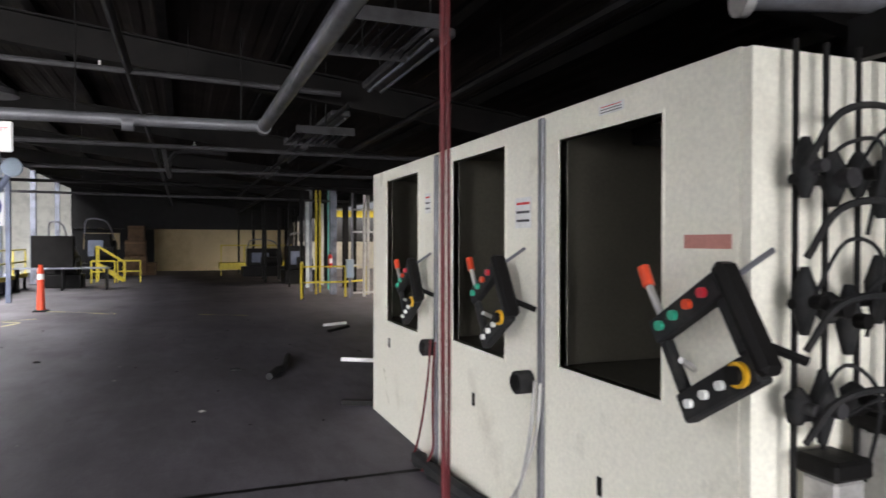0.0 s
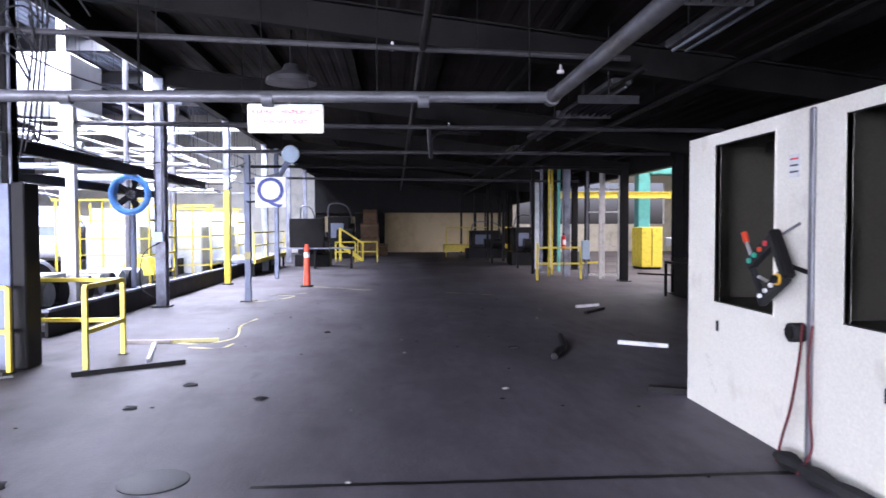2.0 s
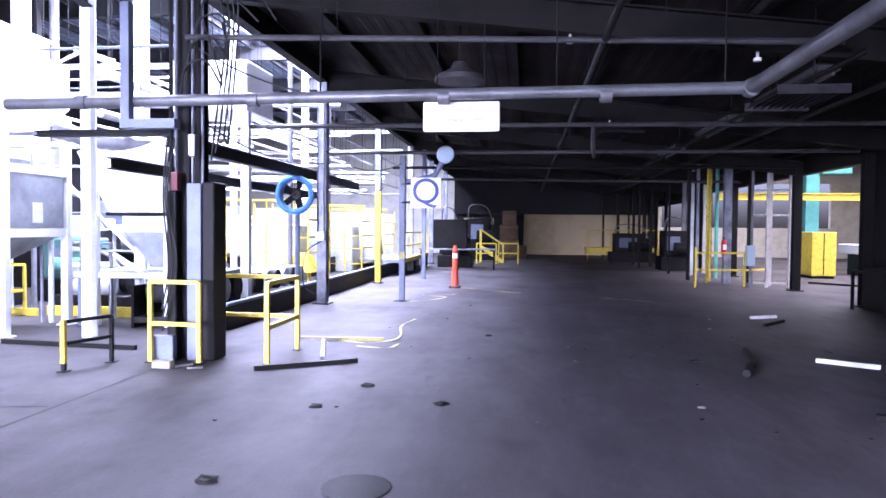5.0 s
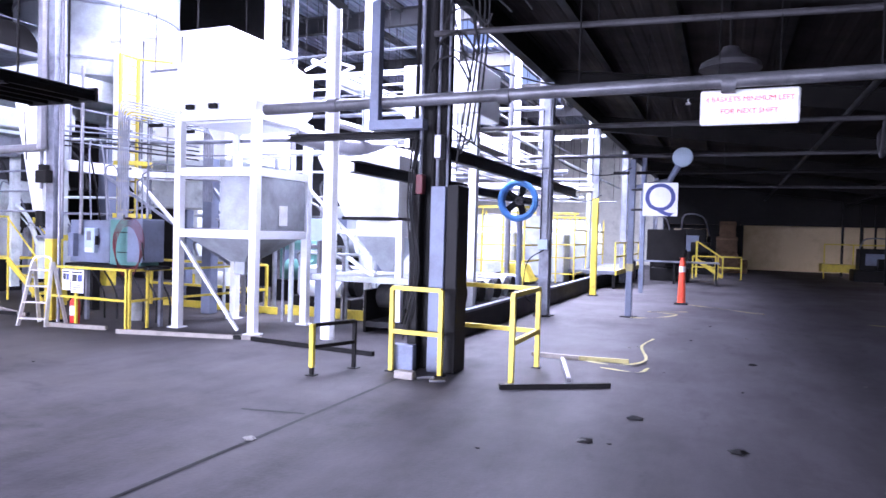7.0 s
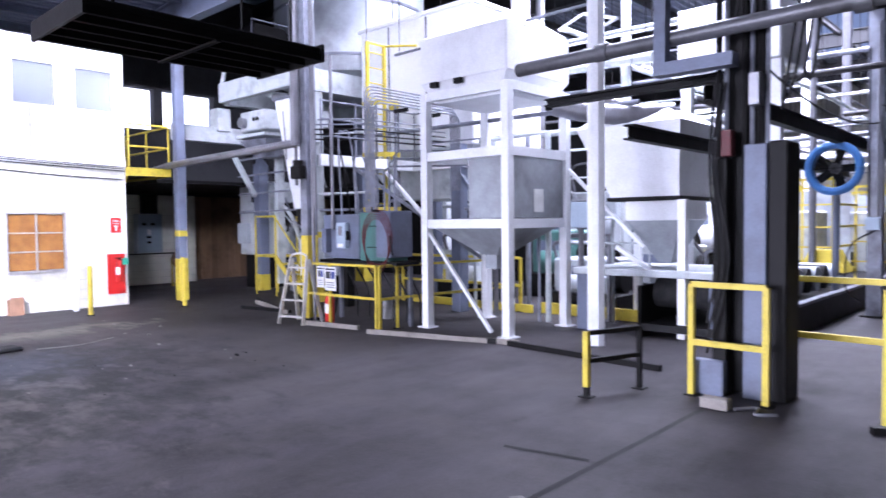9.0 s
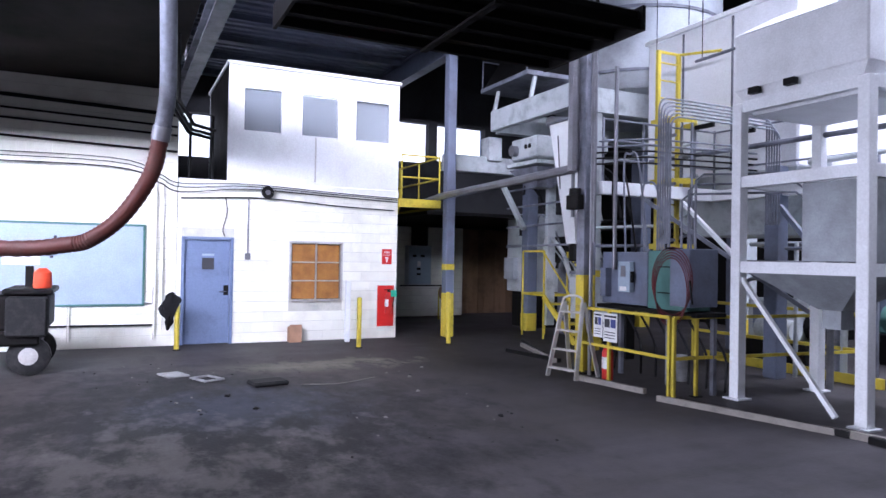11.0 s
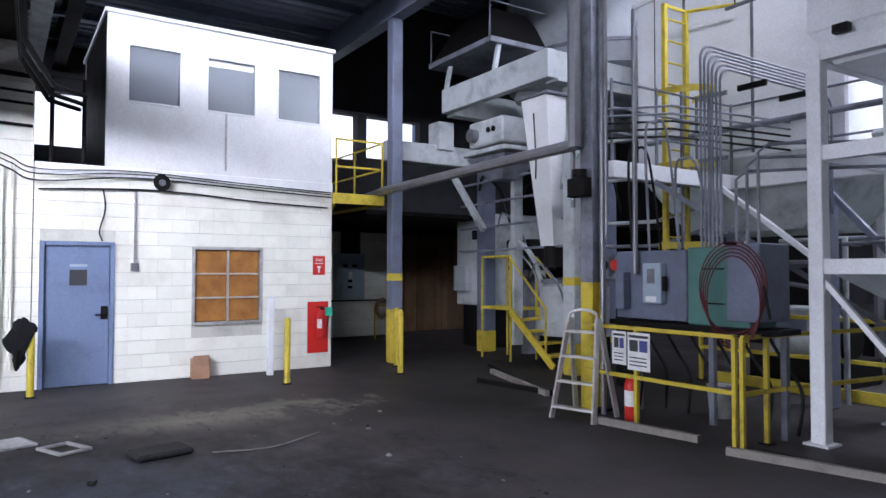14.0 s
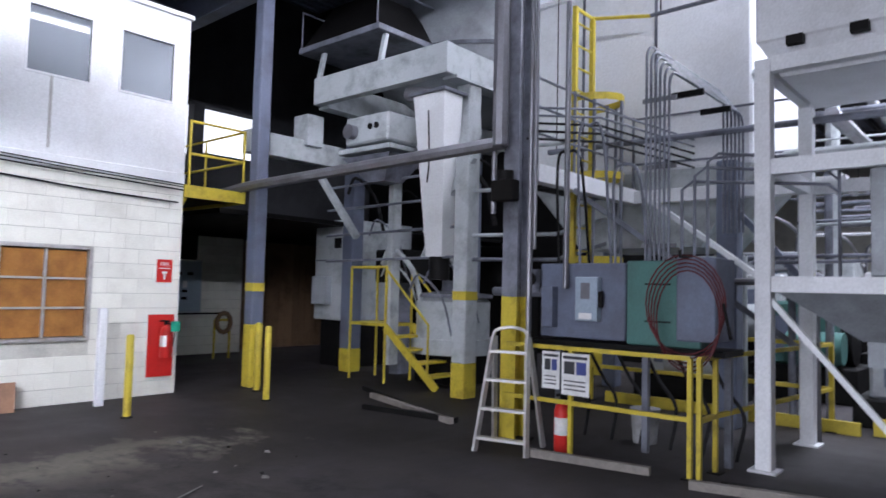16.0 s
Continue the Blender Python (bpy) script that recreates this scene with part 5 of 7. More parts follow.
# valves and pipework on the end of the cabinets
vm_ = thing("valve_manifold", (4.0, 1.7, 0), "black valve manifold with pipes on the cabinet end", "manifold")
part("back_plate", bx(CX + 0.002, CX + 1.25, 1.87, 1.925, 0.02, 2.73), CABINET, vm_, "stained cream end panel")
random.seed(33)
for x in (3.5, 3.66, 3.84, 4.02, 4.3):
    part("riser", tb([(x, 1.8, 0.3), (x, 1.8, 2.75)], 0.012, 8), DARK, vm_, smooth=True)
for z in (2.2, 1.72, 1.28):
    part("header", tb([(3.45, 1.77, z), (4.55, 1.77, z)], 0.022, 8), DARK, vm_, smooth=True)
    for k in range(8):
        x, h = 3.49 + 0.13 * k + random.uniform(-0.03, 0.03), random.uniform(0.06, 0.15)
        zz = z + random.uniform(-0.07, 0.07)
        v_ = part("valve_body", tb([(x, 1.75, zz - h), (x, 1.75, zz - 0.03), (x, 1.75, zz + 0.03), (x, 1.75, zz + h)], 0.05, 10, [0.018, 0.045, 0.05, 0.016]), RUBBER, vm_, smooth=True)
        part("knob", tb([(x, 1.71, zz), (x, 1.66, zz)], random.uniform(0.02, 0.04), 10), random.choice((DARK, DARK, SHADEPIPE)), v_, smooth=True)
    for k in range(5):
        x = 3.46 + 0.2 * k + random.uniform(0, 0.1)
        pts = smooth_path([(x, 1.72, z), (x + 0.06, 1.62, z + random.uniform(0.05, 0.25)), (x + 0.25, 1.62, z + random.uniform(-0.05, 0.2)), (x + 0.3, 1.72, z - random.uniform(0.1, 0.3))], 5)
        part("cable", tb(pts, 0.008, 6), RUBBER, vm_, smooth=True)
for x, z in ((3.56, 0.75), (3.85, 0.9), (4.1, 0.7)):
    part("regulator", bx(x, x + 0.16, 1.66, 1.82, z, z + 0.3, 0.015), ALU, vm_, "aluminium regulator box")
    part("regulator_cap", bx(x - 0.02, x + 0.18, 1.64, 1.84, z + 0.3, z + 0.38, 0.015), DARK, vm_)
for k in range(4):
    z = 1.2 + 0.35 * k
    part("loop_hose", tb(smooth_path([(3.45, 1.7, z), (3.5, 1.6, z + 0.18), (3.75, 1.58, z + 0.2), (4.0, 1.65, z + 0.05)], 5), 0.014, 6), RUBBER, vm_, smooth=True)
for x in (3.9,):
    part("foot_frame", bx(3.45, 4.5, 1.6, 1.85, 0.0, 0.3, 0.01), DARK, vm_)
ad_ = thing("exhaust_pipe", (3.9, 1.75, 2.75), "silver flanged exhaust pipe over the cabinet end", "pipe", "pipes and conduits")
part("pipe", tb([(3.38, 1.95, 2.95), (4.7, 1.55, 2.95)], 0.055, 16), GALV, ad_, smooth=True)
part("flange", tb([(3.36, 1.956, 2.95), (3.4, 1.944, 2.95)], 0.085, 18), ALU, ad_, smooth=True)
part("bracket", bx(3.9, 3.96, 1.7, 1.9, 2.72, 2.9), DARK, ad_)

def roof_pipe(pts, r, material, label, top=None):
    """A pipe with thin hanger rods up to the roof."""
    t = thing("pipe", pts[0], label, "pipe", "pipes and conduits")
    part("run", tb(pts, r, 8), material, t, smooth=True)
    a, b = Vector(pts[0]), Vector(pts[-1])
    n = max(2, int((b - a).length / 5))
    for i in range(n):
        p = a.lerp(b, 0.02 + 0.96 * i / (n - 1)) if top else a.lerp(b, (i + 0.5) / n)
        part("hanger", tb([p, (p.x, p.y, top or (roof_z(p.x) if p.x > -5 else 5.7))], 0.008, 5), DARK, t)
    return t


# ---- under the low roof ----
cp = thing("cross_pipe", (-1.5, 9.45, 3.4), "thick silver pipe crossing under the low roof", "pipe", "pipes and conduits")
part("pipe", tb([(-7.4, 9.45, 3.46), (2.29, 9.45, 3.54)], 0.075, 14), MAINPIPE, cp, smooth=True)
part("pipe", tb([(2.3, 9.45, 3.54), (2.3, 2.0, 3.54), (2.3, -8, 3.54)], 0.085, 14), MAINPIPE, cp, smooth=True)
part("elbow", tb([(2.3, 9.53, 3.54), (2.3, 9.37, 3.54)], 0.11, 14), MAINPIPE, cp, smooth=True)
for x in (-6.3, -3.9, -1.4, 0.6):
    part("coupling", tb([(x - 0.07, 9.45, 3.475), (x + 0.07, 9.45, 3.475)], 0.093, 14), MAINPIPE, cp, smooth=True)
for x in (-3.0, 0.0, 2.0):
    part("hanger", tb([(x, 9.45, 3.5), (x, 9.45, roof_z(x))], 0.012, 6), DARK, cp)
roof_pipe([(-4.9, 9.6, 4.35), (3.4, 9.6, 4.1)], 0.04, SHADEPIPE, "thin sprinkler pipe under the low roof")
roof_pipe([(-6.0, 14.2, 3.85), (7.0, 14.2, 3.8)], 0.045, SHADEPIPE, "sprinkler branch pipe under the low roof")
roof_pipe([(-6.0, 18.2, 3.75), (7.5, 18.2, 3.75)], 0.045, SHADEPIPE, "sprinkler branch pipe under the low roof")
roof_pipe([(-4.5, 22.0, 3.7), (7.5, 22.0, 3.7)], 0.045, DARK, "sprinkler branch pipe under the low roof")
roof_pipe([(-4.5, 27.0, 3.7), (7.5, 27.0, 3.6)], 0.045, SHADEPIPE, "sprinkler branch pipe under the low roof")
roof_pipe([(0.6, -6, 4.2), (0.6, 45, 4.2)], 0.05, DARK, "long dark main pipe under the low roof")
roof_pipe([(4.6, -6, 3.9), (4.6, 45, 3.9)], 0.06, DARK, "long dark main pipe under the low roof")
roof_pipe([(3.4, 9.0, 3.85), (3.4, 30, 3.85)], 0.035, DARK, "dark pipe under the low roof")
wall_pipe(smooth_path([(0.9, 14.2, 3.8), (1.0, 15.0, 3.3), (1.1, 15.4, 3.85), (2.2, 16.4, 4.0)], 4), 0.04, SHADEPIPE, "bent drop pipe under the low roof")
for x, y in ((0.2, 10.2), (-2.2, 16.6), (2.6, 10.2), (1.5, 16.6)):
    sp = thing("sprinkler_head", (x, y, roof_z(x) - 0.7), "small pale sprinkler head under a beam", "sprinkler", "sprinkler heads")
    part("stem", tb([(x, y, roof_z(x) - 0.64), (x, y, roof_z(x) - 0.72)], 0.02, 8), ALU, sp)
    part("deflector", tb([(x, y, roof_z(x) - 0.72), (x, y, roof_z(x) - 0.76)], 0.05, 10), PAPER, sp)


def tube_light(x, y, z, length, label="dusty unlit fluorescent fitting under the roof"):
    t = thing("tube_light", (x, y, z), label, "light fitting", "unlit tube lights")
    part("housing", bx(x - 0.16, x + 0.16, y, y + length, z, z + 0.1, 0.02), SHADEPIPE, t)
    for dx in (-0.08, 0.08):
        part("tube", tb([(x + dx, y + 0.05, z - 0.03), (x + dx, y + length - 0.05, z - 0.03)], 0.019, 8), STEELCOL, t, smooth=True)
    part("hanger", tb([(x, y + 0.3, z + 0.1), (x, y + 0.3, roof_z(x))], 0.01, 6), DARK, t)
    part("hanger", tb([(x, y + length - 0.3, z + 0.1), (x, y + length - 0.3, roof_z(x))], 0.01, 6), DARK, t)
    return t


for y in (2.0, 6.0, 10.5, 14.5, 19.0):
    tube_light(3.6, y, 3.95, 2.5)


def heater_grille(x, y, z, w, l):
    g = thing("ceiling_louvre", (x, y, z), "grey slatted louvre hung under the roof", "louvre", "ceiling louvres")
    part("frame", bx(x - w / 2, x + w / 2, y - 0.02, y, z, z + 0.12), SHADEPIPE, g)
    part("frame", bx(x - w / 2, x + w / 2, y + l, y + l + 0.02, z, z + 0.12), SHADEPIPE, g)
    n = int(w / 0.1)
    for k in range(n):
        xx = x - w / 2 + (k + 0.5) * w / n
        part("slat", bx(-0.004, 0.004, y, y + l, -0.05, 0.05, 0, Matrix.Translation((xx, 0, z + 0.06)) @ Matrix.Rotation(radians(35), 4, "Y")), SHADEPIPE, g)
    for yy in (y, y + l):
        part("hanger", tb([(x, yy, z + 0.12), (x, yy, roof_z(x))], 0.012, 6), DARK, g)
    return g


heater_grille(2.9, 5.2, 3.75, 0.9, 1.1)
heater_grille(3.3, 10.2, 3.6, 0.9, 1.3)
heater_grille(0.0, 4.6, 4.3, 0.8, 0.7)

# hanging shift sign
hs = thing("hanging_sign", (-1.2, 9.6, 3.05), "white hanging sign with red lettering", "sign")
bm = bx(-1.68, -0.7, 9.55, 9.6, 3.06, 3.44, 0.02)
part("plate", bm, PAPER, hs)
MS = pose(-1.19, 9.547, 3.33, 90, 0, 0)
letters("4 BASKETS MINIMUM LEFT", 0.075, MS, REDINK, hs)
letters("FOR NEXT SHIFT", 0.075, pose(-1.19, 9.547, 3.2, 90, 0, 0), REDINK, hs)
for x in (-1.5, -0.9):
    part("chain", tb([(x, 9.575, 3.44), (x, 9.575, roof_z(x))], 0.008, 6), DARK, hs)
fl = thing("round_lamp", (-1.4, 11.5, 4.3), "grey round lamp shade under the roof", "light fitting")
part("shade", lathe(bmesh.new(), [(0.4, 4.1), (0.38, 4.18), (0.15, 4.3), (0.1, 4.4)], -1.4, 11.5, 20), SHADEPIPE, fl, smooth=True)
part("stem", tb([(-1.4, 11.5, 4.4), (-1.4, 11.5, roof_z(-1.4))], 0.02, 8), DARK, fl)

# Q post, mirror, cone
qp = thing("marker_post", (-3.38, 17.6, 0), "grey steel marker post with tape and a lettered sign", "post")
part("post", bx(-3.46, -3.32, 17.53, 17.67, 0, 3.6, 0.01), GREYBLUE, qp)
part("base_plate", bx(-3.56, -3.22, 17.43, 17.77, 0, 0.02), DARK, qp)
part("tape_wrap", bx(-3.47, -3.31, 17.52, 17.68, 1.05, 1.22), TAPE, qp, "yellow tape wrap")
sg = part("sign_plate", bx(-3.08, -2.36, 16.98, 17.02, 2.3, 3.02, 0.005), WHITE, qp, "white sign board")
part("sign_arm", tb([(-3.38, 17.5, 2.9), (-2.7, 17.04, 2.9)], 0.025, 8), DARK, qp)
part("sign_arm", tb([(-3.38, 17.5, 2.45), (-2.7, 17.04, 2.45)], 0.025, 8), DARK, qp)
letters("Q", 0.85, pose(-2.72, 16.975, 2.67, 90, 0, 0), BLUEINK, qp)
mi = thing("convex_mirror", (-2.5, 17.7, 3.2), "round grey convex mirror on a bent arm", "mirror")
part("disc", tb([(-2.32, 17.5, 3.62), (-2.32, 17.46, 3.62), (-2.32, 17.43, 3.62)], 0.22, 22, [0.22, 0.2, 0.1]), BOARD, mi, smooth=True)
part("arm", tb([(-2.34, 17.52, 3.55), (-2.6, 17.6, 3.1), (-3.3, 17.62, 2.95)], 0.07, 10), GREYBLUE, mi, smooth=True)
h_ = thing("marker_post", (-3.95, 25.0, 0), "grey steel post farther down the hall", "post")
part("post", bx(-4.02, -3.88, 24.93, 25.07, 0, 4.6, 0.01), GREYBLUE, h_)
co = thing("traffic_post", (-2.47, 21.6, 0), "orange delineator post with white bands", "cone")
part("base", bx(-2.65, -2.29, 21.42, 21.78, 0, 0.05, 0.01), RUBBER, co)
part("tube", lathe(bmesh.new(), [(0.11, 0.05), (0.075, 1.2), (0.05, 1.25), (0.06, 1.3)], -2.47, 21.6, 16), ORANGE, co, smooth=True)
part("band", lathe(bmesh.new(), [(0.088, 0.9), (0.082, 1.06)], -2.47, 21.6, 16), PAPER, co, "white reflective band", True)

# fan on its stand
fn = thing("drum_fan", (-5.6, 16.3, 0), "blue drum fan on a grey pole", "fan")
fx, fy, fz = -5.68, 16.2, 2.57
tor = [(fx + 0.4 * cos(a * pi / 14), fy, fz + 0.4 * sin(a * pi / 14)) for a in range(29)]
part("outer_ring", tb(tor, 0.07, 8), BLUEP, fn, smooth=True)
part("drum", tube(bmesh.new(), [(fx, fy, fz), (fx, fy + 0.3, fz)], 0.38, 24, False), BLUEP, fn, smooth=True)
part("motor", tb([(fx, fy + 0.08, fz), (fx, fy + 0.3, fz)], 0.1, 14), SHADEPIPE, fn, smooth=True)
for k in range(5):
    a = k * 2 * pi / 5
    part("blade", bx(0.07, 0.34, -0.075, 0.075, -0.006, 0.006, 0, Matrix.Translation((fx, fy + 0.14, fz)) @ Matrix.Rotation(-a, 4, "Y") @ Matrix.Rotation(radians(60), 4, "X")), DARK, fn)
for k in range(4):
    a = k * pi / 4
    d = Vector((cos(a), 0, sin(a))) * 0.39
    part("guard_wire", tb([Vector((fx, fy, fz)) - d, Vector((fx, fy, fz)) + d], 0.008, 5), DARK, fn)
part("pole", tb([(fx, fy + 0.2, 0), (fx, fy + 0.2, fz - 0.36)], 0.06, 10), GREYBLUE, fn, smooth=True)
part("yoke", tb([(fx, fy + 0.2, fz - 0.38), (fx, fy + 0.2, fz + 0.42)], 0.02, 8), DARK, fn)

# tapes, bars and hose on the hall floor
for k, pts in enumerate(([(-3.3, 17.3, 0.01), (-2.8, 17.6, 0.01), (-2.4, 18.6, 0.01), (-3.1, 18.9, 0.01), (-2.2, 19.4, 0.01)], [(-2.3, 21.4, 0.01), (-1.4, 20.8, 0.01), (-0.5, 20.0, 0.01), (-0.6, 20.5, 0.01)], [(-3.2, 11.4, 0.01), (-2.7, 11.2, 0.03), (-2.4, 11.9, 0.01), (-2.6, 13.2, 0.01), (-2.5, 14.2, 0.01)], [(1.6, 19.2, 0.01), (2.3, 18.8, 0.01), (2.9, 18.4, 0.01)], [(-2.9, 11.0, 0.01), (-2.4, 10.9, 0.01), (-2.3, 11.3, 0.01)])):
    sp_ = smooth_path(pts, 5)
    bm = bmesh.new()
    prev = None
    for i, p in enumerate(sp_):
        d = (sp_[min(i + 1, len(sp_) - 1)] - sp_[max(i - 1, 0)]).normalized()
        s = Vector((-d.y, d.x, 0.25 * sin(i))) * 0.022
        cur = (bm.verts.new(p + s + Vector((0, 0, 0.01))), bm.verts.new(p - s + Vector((0, 0, 0.01))))
        if prev:
            bm.faces.new((prev[0], cur[0], cur[1], prev[1]))
        prev = cur
    solo("barrier_tape", bm, TAPE, "crumpled faded yellow barrier tape on the floor", "tape", "tape on the floor")
for a, b, m_, w in (((-3.75, 9.12), (-2.6, 9.85), DARK, 0.07), ((-3.1, 9.9), (-3.5, 11.3), GALV, 0.05), ((-4.0, 11.5), (-3.3, 11.5), ROPE, 0.09), ((-3.3, 11.5), (-2.6, 11.6), TAPE, 0.05), ((3.7, 10.9), (4.35, 10.5), PAPER, 0.07), ((3.05, 7.9), (3.42, 7.72), DARK, 0.1), ((4.2, 14.5), (4.8, 15.2), DARK, 0.06), ((4.3, 15.6), (4.9, 15.9), PAPER, 0.06), ((9.5, 26.0), (11.0, 24.5), DARK, 0.1)):
    solo("loose_bar", bar(bmesh.new(), (*a, 0.03), (*b, 0.03), w, 0.06), m_, "loose worn bar lying on the hall floor", "bar", "bars on the floor")
solo("rubber_hose", tb(smooth_path([(2.4, 9.7, 0.05), (2.55, 10.1, 0.06), (2.7, 10.4, 0.05), (2.9, 11.4, 0.05)], 5), 0.05, 10), RUBBER, "short black rubber hose lying on the floor", "hose", smooth=True)
solo("wood_block", bx(-5.08, -4.83, 9.02, 9.14, 0, 0.1, 0.01), ROPE, "short block of pale wood on the floor", "block")
wall_pipe(smooth_path([(-4.8, 9.1, 0.015), (-4.65, 9.25, 0.02), (-4.6, 9.05, 0.015), (-4.45, 9.15, 0.015)], 5), 0.015, GALV, "scrap of bent wire on the floor", "litter", "wire_scrap")
mh = thing("manhole_cover", (-1.52, 5.5, 0), "dark round cover let into the floor", "cover", "", "structure")
part("disc", lathe(bmesh.new(), [(0.25, 0.0), (0.25, 0.006), (0.24, 0.008)], -1.52, 5.5, 28), DARK, mh)

# ---- overhead rails by the main column ----
for a, b, hh, m_, l in (((-5.6, 10.4, 3.1), (-5.6, 22.0, 3.1), 0.22, DARK, "black monorail beam along the hall edge"), ((-6.5, 10.4, 2.75), (-6.5, 21.0, 2.75), 0.18, DARK, "black monorail beam along the hall edge"), ((-7.3, 9.9, 3.12), (-4.8, 9.9, 3.12), 0.09, DARK, "grey steel bracket beam at the main column"), ((-5.9, 9.0, 4.7), (-5.6, 3.0, 5.4), 0.24, DARK, "black overhead beam")):
    solo("overhead_beam", ibeam(bmesh.new(), a, b, hh, 0.14, 0.02), m_, l, "beam", "overhead beams")
solo("drop_frame", box(box(bmesh.new(), -5.66, -5.54, 9.3, 9.42, 3.2, 4.75), -5.66, -4.9, 9.28, 9.44, 3.1, 3.22), GREYBLUE, "blue-grey bent drop frame by the column", "frame")
random.seed(5)
for k in range(26):
    y = 11.5 + k * 0.76 + random.uniform(-0.3, 0.3)
    z = random.uniform(2.9, 5.4)
    x1 = random.uniform(-7.5, -5.3)
    roof_pipe([(random.uniform(-14, -11.6), y, z), (x1, y, z + random.uniform(-0.15, 0.1))], random.choice((0.025, 0.04, 0.06, 0.08)), random.choice((GALV, MACHINE, HOPPERW, STEELCOL)), "pale service pipe crossing the machine bay", 9.62)
for k in range(10):
    x = random.uniform(-12, -5.7)
    z = random.uniform(3.4, 6.2)
    roof_pipe([(x, random.uniform(15, 18), z), (x, random.uniform(30, 45), z)], random.choice((0.04, 0.07, 0.12)), random.choice((GALV, MACHINE, HOPPERW)), "long pale pipe running down the machine bay", 9.62)
for k, (x, y, r) in enumerate(((-7.4, 11.2, 0.12), (-9.6, 12.5, 0.16), (-6.6, 18.5, 0.07), (-8.4, 19.0, 0.1), (-7.2, 24, 0.12), (-10, 17, 0.12), (-6.3, 28, 0.1), (-9.0, 27, 0.14), (-11.6, 20, 0.14), (-13, 18, 0.12))):
    wall_pipe([(x, y, 4.55 if k == 1 else 0.0), (x, y, 9.55)], r, HOPPERW if k < 2 else random.choice((MACHINE, GALV, HOPPERW)), "tall pale vertical pipe rising to the high roof")


# ---- white hopper on a frame ----
hp = thing("hopper_frame", (-9.5, 11.7, 0), "white hopper with a square tank on a tall white steel frame", "hopper")
PX, PY = (-10.32, -8.68), (10.9, 12.42)
for x in PX:
    for y in PY:
        part("leg", bx(x - 0.07, x + 0.07, y - 0.07, y + 0.07, 0, 3.75, 0.008), HOPPERW, hp)
        part("foot", bx(x - 0.12, x + 0.12, y - 0.12, y + 0.12, 0, 0.02), HOPPERW, hp)
for z in (1.68, 2.75, 3.7):
    for y in PY:
        part("ring_beam", bx(PX[0] + 0.07, PX[1] - 0.07, y - 0.05, y + 0.05, z - 0.07, z + 0.07), HOPPERW, hp)
    for x in PX:
        part("ring_beam", bx(x - 0.05, x + 0.05, PY[0] + 0.07, PY[1] - 0.07, z - 0.07, z + 0.07), HOPPERW, hp)
part("hopper_cone", frustum_bm((-9.65, -9.35, 11.5, 11.8), 1.18, (-10.25, -8.75, 10.97, 12.35), 1.62), SILO, hp)
part("outlet", bx(-9.62, -9.38, 11.53, 11.77, 0.95, 1.18), SILO, hp)
part("side_tank", bx(-9.5, -8.64, 10.98, 12.3, 1.76, 2.68, 0.01), SILO, hp, "dusty grey steel side tank")
part("label_sheet", bx(-8.638, -8.632, 11.5, 11.75, 1.85, 2.2), PAPER, hp)
bm = bmesh.new()
box(bm, -10.38, -8.64, 10.84, 12.5, 3.9, 4.62, None, 0.02)
frustum(bm, (-10.38, -8.64, 10.84, 12.5), 4.62, (-10.1, -8.9, 11.2, 12.1), 4.84)
part("top_bin", bm, HOPPERW, hp, "white square top bin")
part("bin_skirt", frustum_bm((-10.2, -8.85, 11.0, 12.3), 3.6, (-10.36, -8.66, 10.86, 12.48), 3.9), HOPPERW, hp)
for x in (-10.1, -9.6):
    part("clamp", bx(x, x + 0.14, 10.76, 10.84, 3.82, 3.9), DARK, hp)
for a, b in (((-10.32, 10.9, 1.6), (-9.0, 10.9, 0.05)), ((-8.68, 12.42, 2.6), (-7.4, 12.6, 1.3)), ((-11.6, 11.2, 2.6), (-10.4, 11.0, 1.75))):
    part("brace", bar(bmesh.new(), a, b, 0.05, 0.05), HOPPERW, hp)
dk = part("lid_frame", bar(bar(bar(bmesh.new(), (-8.7, 12.3, 4.75), (-8.5, 12.7, 5.05), 0.05, 0.05), (-8.5, 12.7, 5.05), (-7.9, 12.7, 4.85), 0.05, 0.05), (-7.9, 12.7, 4.85), (-8.1, 12.3, 4.6), 0.05, 0.05), HOPPERW, hp)

# cyclone beside it
cy = thing("dust_collector", (-7.5, 13.1, 0), "white slanted dust collector with a cone outlet on a stand", "dust collector")
part("body", frustum_bm((-7.95, -6.85, 12.6, 13.7), 2.05, (-8.45, -6.75, 12.4, 13.8), 3.15), HOPPERW, cy)
part("top_bin", frustum_bm((-8.45, -6.75, 12.4, 13.8), 3.15, (-8.2, -7.0, 12.6, 13.6), 3.35), HOPPERW, cy)
part("flange", bx(-8.0, -6.8, 12.55, 13.75, 2.0, 2.06, 0.01), DARK, cy)
part("cone_outlet", frustum_bm((-7.35, -7.15, 13.0, 13.2), 1.05, (-7.75, -6.85, 12.7, 13.6), 1.7), SILO, cy, "grey steel cone outlet")
part("collar", bx(-7.76, -6.84, 12.69, 13.61, 1.7, 2.0, 0.01), HOPPERW, cy)
part("flex_duct", tb(smooth_path([(-8.6, 12.0, 3.5), (-8.0, 12.3, 3.35), (-7.4, 12.6, 3.3), (-7.0, 12.8, 3.3)], 8), 0.16, 14, [0.15 + 0.015 * (i % 2) for i in range(25)]), GALV, cy, smooth=True)
for x in (-8.1, -6.7):
    for y in (12.4, 13.8):
        part("leg", bx(x - 0.06, x + 0.06, y - 0.06, y + 0.06, 0, 2.0, 0.006), HOPPERW, cy)
part("table", bx(-8.4, -6.0, 12.2, 13.9, 0.88, 0.98, 0.01), MACHINE, cy)
